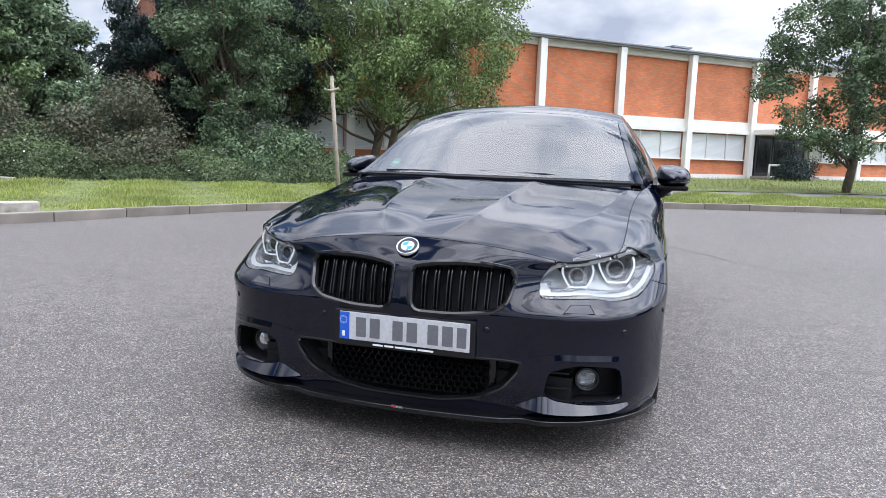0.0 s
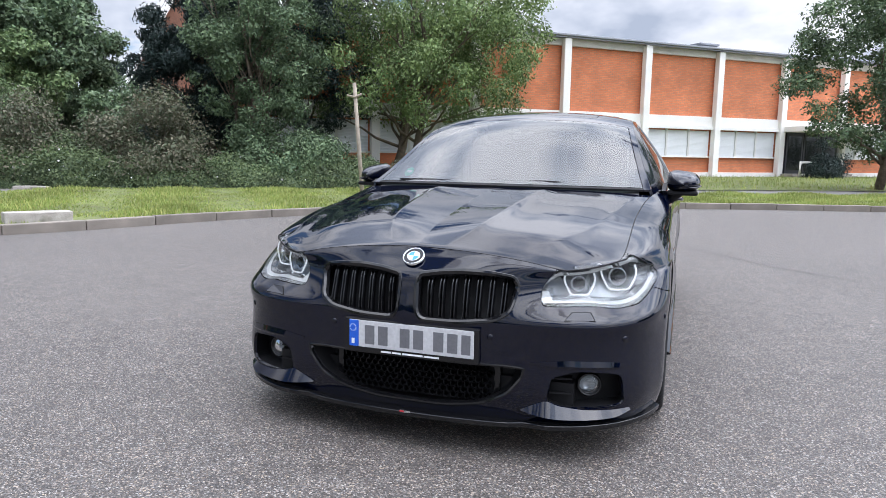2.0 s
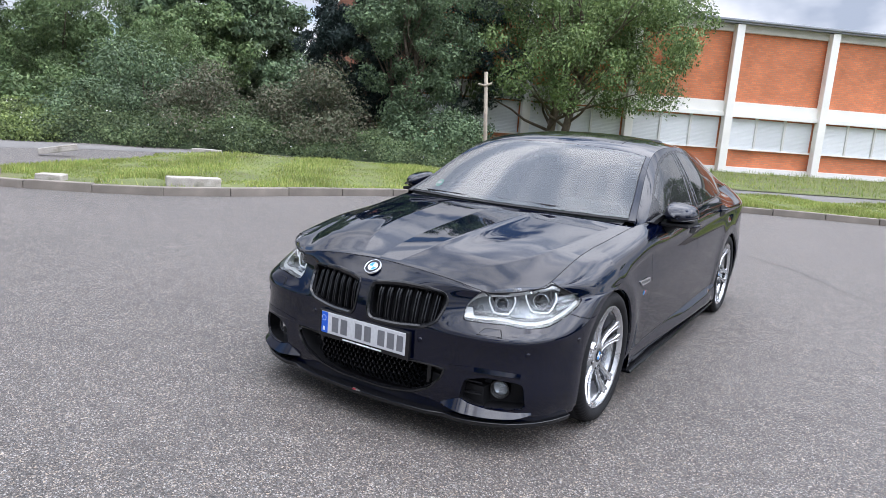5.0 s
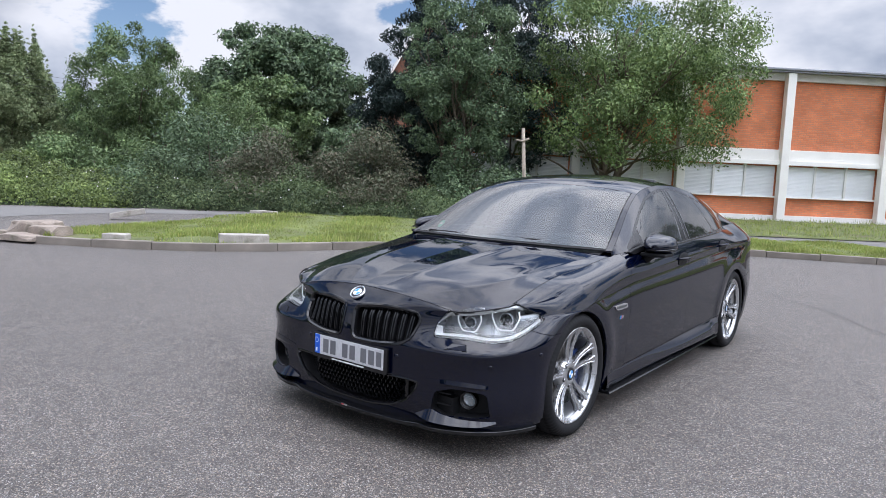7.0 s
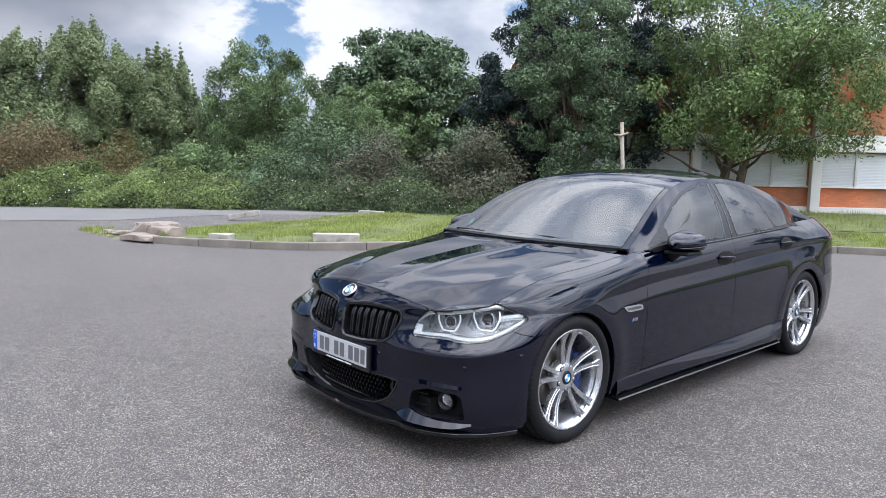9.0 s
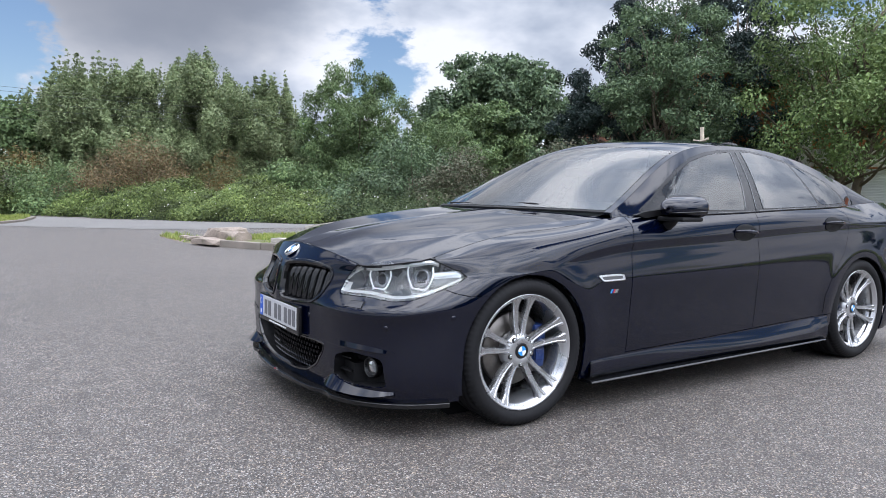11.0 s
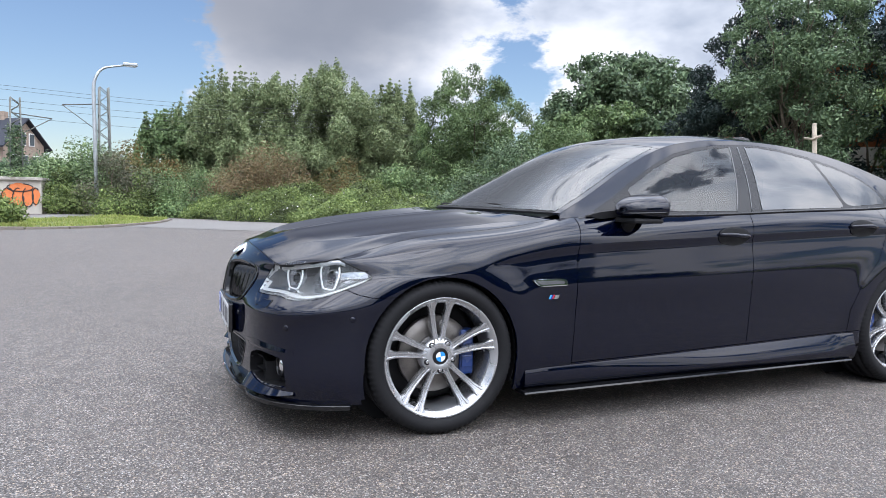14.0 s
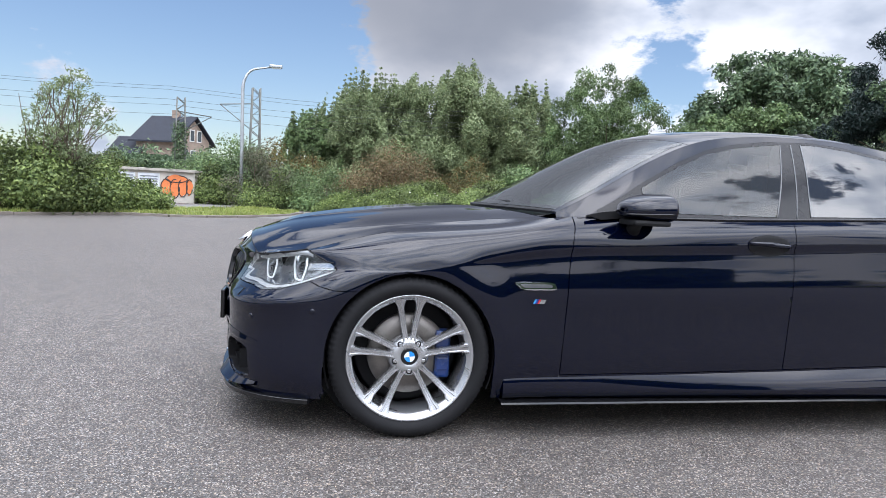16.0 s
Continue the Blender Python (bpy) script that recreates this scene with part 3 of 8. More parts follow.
# ---- brick hall ----
def build_hall():
    a, e = Vector((-4.65, 30.6, 0)), Vector((5.95, 40.1, 0))
    bay = (e - a).length / 3
    turn = math.degrees(math.atan2(e.y - a.y, e.x - a.x))
    root = thing("brick_hall", pose(a.x, a.y, -0.08, 0, 0, turn), "long orange brick hall with white pillars and flat roof", "building")
    H = 6.75
    first, last = -3, 6
    x0, x1 = first * bay, last * bay
    part("wall", boxed(x0, x1, 0.32, 9, -0.3, H - 0.2), BRICK, root)
    part("plinth", boxed(x0, x1, 0.12, 0.33, -0.4, 0.34), WHITE_WALL, root, "white painted plinth")
    part("lintel_band", boxed(x0, x1, 0.10, 0.33, 2.66, 3.28, 0.01), WHITE_WALL, root, "white painted concrete band")
    part("lintel_ledge", boxed(x0, x1, 0.02, 0.12, 2.60, 2.80, 0.01), WHITE_WALL, root, "white concrete ledge")
    part("frieze", boxed(x0, x1, 0.16, 0.33, H - 0.42, H - 0.1), surface("grey_frieze", (0.58, 0.55, 0.50), 0.8, scale=1.2), root, "grey concrete frieze")
    roof = bmesh.new()
    box(roof, x0 - 0.4, x1 + 0.4, -0.16, 9.3, H - 0.10, H - 0.03)
    box(roof, x0 - 0.45, x1 + 0.45, -0.26, 9.4, H - 0.03, H + 0.07, 0.02)
    part("roof", roof, ROOF_METAL, root, "flat grey metal-edged roof")
    for i in range(first, last + 1):
        p = bmesh.new()
        box(p, i * bay - 0.19, i * bay + 0.19, -0.12, 0.2, -0.4, H - 0.12, 0.02)
        part("pillar", p, WHITE_WALL, root, "white painted concrete pillar")
    slat = bmesh.new()
    w = (bay - 0.38) / 3
    edge = [(0.03, 0.0)] + [(d, 0.061 * k + h) for k in range(22) for d, h in ((0.0, 0.0), (-0.012, 0.008), (-0.012, 0.050), (0.0, 0.058))] + [(0.03, 1.34)]
    ends = [[slat.verts.new((x, y, z)) for y, z in edge] for x in (-w / 2 + 0.05, w / 2 - 0.05)]
    for k in range(len(edge)):
        slat.faces.new((ends[0][k - 1], ends[0][k], ends[1][k], ends[1][k - 1]))
    slat.faces.new(ends[0]); slat.faces.new(ends[1])
    bmesh.ops.recalc_face_normals(slat, faces=slat.faces[:])
    slats = bpy.data.meshes.new("shutter"); slat.to_mesh(slats); slat.free(); slats.materials.append(SHUTTER)
    post = bmesh.new()
    box(post, -0.05, 0.05, -0.05, 0.08, 0, 1.40)
    posts = bpy.data.meshes.new("window_post"); post.to_mesh(posts); post.free(); posts.materials.append(FRAME_GREY)
    sill = bmesh.new()
    box(sill, 0.19, bay - 0.19, -0.08, 0.1, -0.07, 0.0, 0.008)
    sills = bpy.data.meshes.new("window_sill"); sill.to_mesh(sills); sill.free(); sills.materials.append(WHITE_WALL)
    for i in range(first, last):
        if i == 3:
            continue
        s = new("window_sill", sills); s.parent = root; s.location = (i * bay, 0.24, 1.20)
        for k in range(3):
            o = new("shutter", slats); o.parent = root
            o.location = (i * bay + 0.19 + w * (k + 0.5), 0.27, 1.20)
            if k:
                q = new("window_post", posts); q.parent = root
                q.location = (i * bay + 0.19 + w * k, 0.25, 1.20)
    # entrance bay
    ex0, ex1 = 3 * bay + 0.25, 4 * bay - 0.1
    canopy = bmesh.new()
    box(canopy, ex0 - 0.2, ex1 + 2.6, -2.4, 0.3, 2.62, 2.92, 0.02)
    part("canopy", canopy, WHITE_WALL, root, "flat white concrete canopy")
    part("entrance_recess", boxed(ex0, ex1, 0.02, 0.34, 0.3, 2.6), DARK_DOOR, root, "dark recessed entrance")
    for k in range(3):
        d = bmesh.new()
        dx = ex0 + 0.15 + k * (ex1 - ex0 - 0.3) / 3
        dw = (ex1 - ex0 - 0.3) / 3 - 0.06
        box(d, dx, dx + dw, -0.05, 0.02, 0.3, 2.55, 0.01)
        door = part("door", d, DARK_DOOR, root, "dark glazed door")
        part("door_glass", boxed(dx + 0.12, dx + dw - 0.12, -0.065, -0.052, 0.5, 2.4), surface("dark_door_glass", (0.015, 0.017, 0.02), 0.12, bump=0), door)
    for k in range(3):
        part("step", boxed(ex0 - 0.2, ex1 + 0.2, -1.5 + 0.3 * k, 0.1, -0.3, 0.1 * (k + 1)), CONCRETE, root, "grey concrete entrance step")
    part("canopy_post", boxed(ex1 - 0.05, ex1 + 0.2, -0.3, 0.0, -0.3, 2.62, 0.01), WHITE_WALL, root, "white canopy post")
    rail = bmesh.new()
    tube(rail, [(ex0 - 0.35, -1.5, 0), (ex0 - 0.35, -1.5, 0.95), (ex0 + 0.9, -1.9, 0.95), (ex0 + 1.35, -2.0, 0.6), (ex0 + 1.35, -2.0, -0.2)], 0.07, 8)
    tube(rail, [(ex0 - 0.35, -1.5, 0.3), (ex0 + 1.35, -2.0, 0.3)], 0.04, 8)
    part("handrail", rail, WHITE_WALL, root, "white painted handrail")
    for x, w2, h in ((10.8, 1.2, 0.75), (-2.0, 0.8, 0.35), (3.3, 0.8, 0.3)):
        v = bmesh.new()
        box(v, x, x + w2, 3, 4, H, H + h, 0.02)
        box(v, x - 0.1, x + w2 + 0.1, 2.9, 4.1, H + h, H + h + 0.12, 0.02)
        part("roof_vent", v, ROOF_METAL, root, "grey metal roof vent")


build_hall()


# ---- trees and bushes ----
def limb(bm, rng, start, end, r0, r1, bends=4, wander=0.12):
    a, b = Vector(start), Vector(end)
    n = (b - a).length
    pts = [a.lerp(b, k / bends) + Vector((rng.normal(), rng.normal(), rng.normal() * 0.5)) * (wander * n * 0.35 if 0 < k < bends else 0) for k in range(bends + 1)]
    tube(bm, pts, [r0 + (r1 - r0) * k / bends for k in range(bends + 1)], 7)


def tree(name, x, y, height, radius, leaf, size, count, seed, label, clear=0.25, spread=1.0, trunk=0.16, stems=1, clumps=38, pointed=0.0, aspect=0.5, droop=0.0, oval=1.0, lean=(0, 0), upright=0.0, far=False):
    """A tapered trunk with limbs and a crown of leafy clumps with gaps and an uneven outline."""
    rng = np.random.default_rng(seed)
    root = thing(name, pose(x, y, 0, 0, 0, 0), label, "tree")
    crest = height - 0.17 * radius
    base, mid, half = clear * height, (clear * height + crest) / 2, (crest - clear * height) / 2
    balls = []
    while len(balls) < clumps * 4:
        d = rng.normal(0, 1, 3); d /= np.linalg.norm(d)
        k = rng.random() ** 0.4
        h = d[2] * k
        taper = 1 - pointed * max(h, -0.2)
        p = np.array([d[0] * k * radius * taper, d[1] * k * radius * taper * oval, mid + h * half])
        p[:2] += np.array(lean) * (0.6 + 0.4 * h)
        p[:2] *= 1 + 0.18 * noise.noise((p[0], p[1], seed))
        balls.append((*p, radius * rng.uniform(0.09, 0.22) * (1 - 0.35 * pointed * max(h, 0))))
    if upright:
        # shoots: rows of small clumps that climb steeply to the crown's outline
        for b in list(balls):
            for k in range(1, 7):
                if b[2] + upright * 0.7 * k > height * (1.0 + 0.06 * rng.random()):
                    break
                balls.append((b[0] * (1 - 0.02 * k), b[1] * (1 - 0.02 * k), b[2] + upright * 0.7 * k, b[3] * max(0.72 - 0.10 * k, 0.14)))
    bm = bmesh.new()
    for s in range(stems):
        tilt = rng.normal(0, 0.10, 2) * height * (1 if stems > 1 else 0.4)
        top = (tilt[0] + lean[0] * 0.6, tilt[1] + lean[1] * 0.6, height * 0.72)
        foot = (rng.normal(0, 0.25) * (stems > 1), rng.normal(0, 0.25) * (stems > 1), -0.1)
        limb(bm, rng, foot, top, trunk, trunk * 0.25, 6, 0.05)
        for b in balls[s::stems][:16]:
            t = np.clip((b[2] - base) / height * 0.75 + clear * 0.65, 0.15, 0.7)
            st = [foot[k] + (top[k] - foot[k]) * t for k in range(3)]
            limb(bm, rng, st, b[:3], trunk * 0.38 * (1 - t * 0.6), 0.012, 4, 0.1)
    wood = part("trunk", bm, BARK, root, smooth=True)
    if stems > 3:
        tagged(wood, "slender grey-brown stems", kind="stuff")
    foliage("crown", rng, balls, int(count * (3.2 if far else 2.0)), size * 0.66, leaf, root, aspect * (1.5 if far else 1.1), droop, far=far)
    return root


def bush(name, x, y, rx, ry, h, leaf, size, count, seed, label, clumps=18, z=0.0):
    rng = np.random.default_rng(seed)
    root = thing(name, pose(x, y, 0), label, "bush")
    balls = []
    for _ in range(clumps):
        a, k = rng.random() * 2 * np.pi, rng.random() ** 0.5
        r = h * rng.uniform(0.16, 0.34)
        top = h * (1 - 0.5 * k * k)
        balls.append((math.cos(a) * k * rx, math.sin(a) * k * ry, max(z + rng.random() ** 0.7 * (top - r), r * 0.6), r))
    bm = bmesh.new()
    for b in balls[:12]:
        limb(bm, rng, (b[0] * 0.2, b[1] * 0.2, -0.05), b[:3], 0.035, 0.008, 4, 0.1)
    part("stems", bm, BARK, root)
    foliage("foliage", rng, balls, int(count * 1.7), size * 0.74, leaf, root, 0.55)
    return root


tree("ash_tree", -10.6, 23.8, 10.6, 5.6, LEAF_ASH, 0.22, 38000, 11, "broad light-green ash tree before the brick hall", clear=0.17, trunk=0.20, stems=3, clumps=32, aspect=0.42, droop=1.0, lean=(2.2, 0.6))
tree("conifer_tree", -16.95, 20.0, 10.2, 2.75, LEAF_PINE, 0.26, 34000, 12, "dark green conifer behind the thicket", clear=0.03, pointed=0.7, clumps=80, aspect=0.3, droop=0.7)
tree("conifer_tree", -14.2, 22.8, 11.5, 3.0, LEAF_PINE, 0.30, 19000, 13, "tall dark conifer beside the ash tree", clear=0.04, pointed=0.5, clumps=70, aspect=0.3, droop=0.7)
tree("locust_tree", -13.3, 18.0, 9.2, 2.5, LEAF_DARK, 0.19, 20000, 14, "slender dark-green tree before the conifers", clear=0.12, stems=3, trunk=0.10, clumps=50, aspect=0.45, droop=0.4)
tree("maple_tree", -41.5, 32, 13.6, 6.4, LEAF_DARK, 0.42, 30000, 15, "round dark-green maple tree beyond the road", clear=0.04, clumps=60, trunk=0.3, far=True)
tree("willow_tree", -29, 13.6, 8.2, 2.9, LEAF_MID, 0.25, 27000, 16, "mid-green willow tree with drooping twigs", clear=0.02, clumps=60, aspect=0.32, droop=1.2)
tree("willow_tree", -28.5, 18.0, 5.6, 2.8, LEAF_MID, 0.24, 14000, 26, "low willow tree behind the thicket", clear=0.02, clumps=34, aspect=0.3, droop=1.2)
tree("poplar_tree", -47.6, 9.4, 10.8, 5.8, LEAF_POPLAR, 0.25, 52000, 17, "silvery-green poplar tree beyond the hedge", clear=0.02, clumps=60, pointed=0.12, upright=0.35, far=True)
tree("poplar_tree", -46.6, 14.6, 9.4, 3.8, LEAF_POPLAR, 0.25, 30000, 18, "silvery-green poplar tree beyond the hedge", clear=0.02, clumps=34, pointed=0.3, upright=0.45, far=True)
tree("poplar_tree", -48.0, 3.2, 9.6, 4.6, LEAF_POPLAR, 0.25, 34000, 19, "greyish-green poplar tree beyond the hedge", clear=0.02, clumps=36, pointed=0.55, upright=0.55, far=True)
tree("poplar_tree", -47, -1.0, 6.4, 3.0, LEAF_MID, 0.32, 10000, 20, "small green poplar tree beyond the hedge", clear=0.02, clumps=24, pointed=0.5, upright=0.4, far=True)
tree("linden_tree", 7.5, 25.2, 9.0, 3.3, LEAF_DARK, 0.20, 20000, 21, "dense dark-green linden tree on the lawn", clear=0.10, clumps=44, trunk=0.17, pointed=0.15)
tree("young_willow", -16.3, -6.95, 4.2, 1.15, LEAF_POPLAR, 0.15, 2300, 22, "sparse silvery young willow above the bramble", clear=0.25, clumps=30, trunk=0.025, stems=4, pointed=0.3, aspect=0.3)
tree("maple_tree", -37, 26, 9.0, 4.2, LEAF_MID, 0.34, 11000, 23, "mid-green tree filling the gap in the wood", clear=0.05, clumps=34, far=True)
tree("maple_tree", -24, 25, 4.8, 3.4, LEAF_DARK, 0.30, 13000, 24, "dark green tree behind the thicket", clear=0.05, clumps=40)
tree("maple_tree", -20.5, 27, 4.6, 3.0, LEAF_MID, 0.30, 9000, 25, "mid-green tree behind the thicket", clear=0.05, clumps=30)

bush("brown_bush", -27, 2.9, 2.3, 2.2, 4.0, LEAF_BROWN, 0.11, 11000, 31, "half-bare brown bush behind the hedge", 20)
bush("rusty_bush", -32, 6.7, 2.6, 2.4, 4.0, LEAF_RUST, 0.13, 9500, 32, "rusty-orange bush behind the hedge", 20)
bush("elder_bush", -24.2, 9.6, 2.4, 2.4, 3.6, LEAF_MID, 0.17, 9000, 33, "leafy green elder bush", 20)
bush("elder_bush", -21.5, 12.4, 2.6, 2.4, 4.2, LEAF_DARK, 0.17, 9500, 34, "dark green elder bush", 20)
bush("thicket_bush", -17.6, 12.4, 2.4, 1.8, 3.3, LEAF_MAUVE, 0.14, 9500, 35, "dusky flowering bush in the thicket", 22)
bush("thicket_bush", -14.8, 14.4, 2.6, 1.8, 3.5, LEAF_MAUVE, 0.14, 9500, 36, "dusky flowering bush in the thicket", 22)
bush("thicket_bush", -19.8, 9.6, 2.0, 1.8, 2.6, LEAF_DARK, 0.14, 8000, 37, "dark bush in the thicket", 20)
bush("thicket_bush", -11.6, 17.0, 2.4, 1.8, 2.9, LEAF_DARK, 0.15, 9000, 38, "dark bush under the slender tree", 20)
bush("thicket_bush", -8.6, 18.6, 1.8, 1.4, 1.6, LEAF_MAUVE, 0.12, 5000, 39, "low dusky bush before the hall", 16)
bush("entrance_bush", 8.3, 38.6, 1.5, 1.0, 2.5, LEAF_PINE, 0.13, 5000, 40, "dark bush beside the entrance steps", 14)
bush("dogwood_bush", -33, -2.2, 2.0, 2.2, 4.0, LEAF_RUST, 0.16, 6500, 41, "reddish dogwood bush behind the lamp post", 18)
bush("dogwood_bush", -30.5, -0.6, 2.0, 1.9, 3.0, LEAF_MID, 0.15, 6500, 42, "green dogwood bush beside the hedge", 18)
bush("dogwood_bush", -28.4, -3.0, 1.8, 1.7, 3.2, LEAF_MAUVE, 0.13, 6500, 43, "dusky dogwood bush round the lamp post", 18)
bush("dogwood_bush", -26.8, -0.4, 1.4, 1.5, 2.3, LEAF_MID, 0.13, 5500, 44, "green bush at the hedge's end", 16)
bush("dogwood_bush", -36.5, -6.5, 2.2, 2.2, 3.6, LEAF_MID, 0.17, 6000, 45, "green bush behind the hut", 18)
bush("dogwood_bush", -38.0, -3.4, 2.4, 2.4, 4.2, LEAF_DARK, 0.18, 6500, 46, "dark green bush before the mast", 18)
bush("dogwood_bush", -32.4, -4.6, 2.0, 1.7, 4.6, LEAF_MID, 0.17, 8000, 53, "green bush between hut and lamp post", 22)
bush("dogwood_bush", -29.6, -4.9, 1.3, 0.9, 2.2, LEAF_IVY, 0.14, 4500, 54, "light green bush beside the hut", 16)
bush("dogwood_bush", -27.2, -2.2, 1.5, 1.3, 2.4, LEAF_IVY, 0.13, 6000, 55, "light green bush before the lamp post", 18)
bush("hawthorn_bush", -31.5, -10.2, 1.6, 1.6, 2.9, LEAF_IVY, 0.15, 5000, 47, "light green bush behind the hut", 16)
bush("bramble_bush", -14.9, -8.7, 2.0, 2.0, 2.75, LEAF_IVY, 0.14, 14000, 48, "dense bramble bush on the verge", 34)
bush("bramble_bush", -16.9, -7.3, 1.8, 1.6, 2.4, LEAF_IVY, 0.14, 13000, 49, "dense bramble bush beside the hut", 28)
bush("bramble_bush", -18.8, -6.5, 1.4, 1.3, 1.75, LEAF_IVY, 0.13, 8000, 52, "low bramble bush beside the hut", 18)
bush("bramble_bush", -12.4, -10.4, 2.2, 2.2, 2.3, LEAF_IVY, 0.13, 9000, 50, "tall dense bramble bush on the verge", 24)
bush("elder_bush", -22, -11.5, 2.5, 2.5, 3.0, LEAF_MID, 0.16, 6500, 51, "green elder bush behind the brambles", 18)


def hedge(name, line, depth, height, count, leaf, size, seed, label, flowers=0):
    """A sprawling bank of brambles along a line: a leafy skin over a lumpy core."""
    rng = np.random.default_rng(seed)
    pts = smooth_line(line, 0.25)
    P = np.array([tuple(p) for p in pts])
    D = np.gradient(P, axis=0); D /= np.linalg.norm(D, axis=1, keepdims=True)
    S = np.stack([-D[:, 1], D[:, 0], 0 * D[:, 0]], 1)
    i = rng.integers(0, len(P), count)
    a = rng.random(count) ** 0.9
    lump = np.array([0.75 + 0.75 * noise.noise((P[k, 0] * 0.55, P[k, 1] * 0.55, 3.0)) + 0.4 * noise.noise((P[k, 0] * 1.7, P[k, 1] * 1.7, 8.0)) for k in range(len(P))])
    rise = np.sqrt(np.clip(1 - (1 - a) ** 2, 0, 1))
    z = height * lump[i] * rise * (0.75 + 0.25 * a) * rng.uniform(0.82, 1.06, count)
    at = P[i] + S[i] * (a * depth + 0.25 * np.sin(P[i, :1].ravel() * 3.1))[:, None] + rng.normal(0, 0.12, (count, 3)) * np.array([1, 1, 0.6])
    at[:, 2] = np.maximum(z + rng.normal(0, 0.06, count), 0.02)
    nor = -S[i] * (1 - a)[:, None] + np.array([0, 0, 1.0]) * (0.35 + a[:, None])
    v, f = leaves(rng, at, nor, size, 0.7)
    root = thing(name, Matrix(), label, "hedge", kind="stuff")
    mesh_from("foliage", v.tolist(), f.tolist(), leaf, root)
    # dark core sheet under the leaves: the hedge's inner shade put into its colour
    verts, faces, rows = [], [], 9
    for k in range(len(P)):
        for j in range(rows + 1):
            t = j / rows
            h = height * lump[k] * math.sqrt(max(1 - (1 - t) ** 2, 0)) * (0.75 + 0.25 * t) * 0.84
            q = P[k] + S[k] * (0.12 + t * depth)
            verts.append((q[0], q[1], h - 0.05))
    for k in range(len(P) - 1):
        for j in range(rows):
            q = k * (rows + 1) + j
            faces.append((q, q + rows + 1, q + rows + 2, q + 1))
    mesh_from("inner_twigs", verts, faces, surface("hedge_shade_core", (0.03, 0.045, 0.018), 0.95, vary=0.4, scale=3, grain=25, grain_mix=0.5, bump=0.9, depth=0.05), root)
    if flowers:
        pick = rng.integers(0, count, flowers)
        v, f = leaves(rng, at[pick] + nor[pick] * 0.05, nor[pick], 0.06, 0.9)
        mesh_from("blossom", v.tolist(), f.tolist(), PETAL, root, "small whitish bramble blossoms")


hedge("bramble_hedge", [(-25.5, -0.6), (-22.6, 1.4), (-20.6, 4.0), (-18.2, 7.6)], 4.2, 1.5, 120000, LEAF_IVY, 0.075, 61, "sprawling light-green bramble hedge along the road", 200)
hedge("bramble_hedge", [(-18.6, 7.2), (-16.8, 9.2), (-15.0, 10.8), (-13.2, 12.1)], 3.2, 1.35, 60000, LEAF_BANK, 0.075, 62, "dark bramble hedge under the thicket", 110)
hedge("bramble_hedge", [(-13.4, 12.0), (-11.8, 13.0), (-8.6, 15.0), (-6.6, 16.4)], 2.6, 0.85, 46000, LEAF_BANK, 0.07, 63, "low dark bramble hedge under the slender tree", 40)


def build_stake():
    root = thing("tree_stake", pose(-5.14, 9.49, 0), "weathered leaning wooden tree stake with a short crosspiece", "stake")
    bm = bmesh.new()
    tube(bm, [(0, 0, -0.1), (-0.10, -0.015, 1.2), (-0.19, -0.03, 2.47)], [0.046, 0.042, 0.037], 9)
    part("post", bm, STAKE, root)
    bm = bmesh.new()
    tube(bm, [(-0.31, -0.11, 2.22), (-0.17, -0.07, 2.19), (-0.04, -0.01, 2.25)], 0.022, 6)
    part("tie", bm, STAKE, root)


build_stake()


# ---- street lamp, masts, hut, house ----
def build_lamp():
    root = thing("street_lamp", pose(-28.65, -3.78, 0, 0, 0, 0), "grey steel street lamp with a curved arm", "street lamp")
    bm = bmesh.new()
    pts = [(0, 0, -0.1), (0, -0.02, 2.5), (0, -0.06, 5.2)]
    for k in range(1, 8):
        a = k / 7 * radians(80)
        pts.append((-0.1 * (1 - math.cos(a)), 0.62 * (1 - math.cos(a)) - 0.06, 5.2 + 0.95 * math.sin(a)))
    pts.append((-0.15, 1.2, 6.30))
    n = len(pts)
    tube(bm, pts, [0.085 - 0.045 * k / (n - 1) for k in range(n)], 10)
    part("pole", bm, GALV, root)
    bm = boxed(-0.26, -0.04, 1.05, 1.62, 6.26, 6.40, 0.045)
    head = part("lamp_head", bm, GALV, root)
    part("lens", boxed(-0.22, -0.08, 1.15, 1.56, 6.23, 6.258), surface("lamp_lens", (0.7, 0.7, 0.68), 0.3, bump=0), head)


build_lamp()


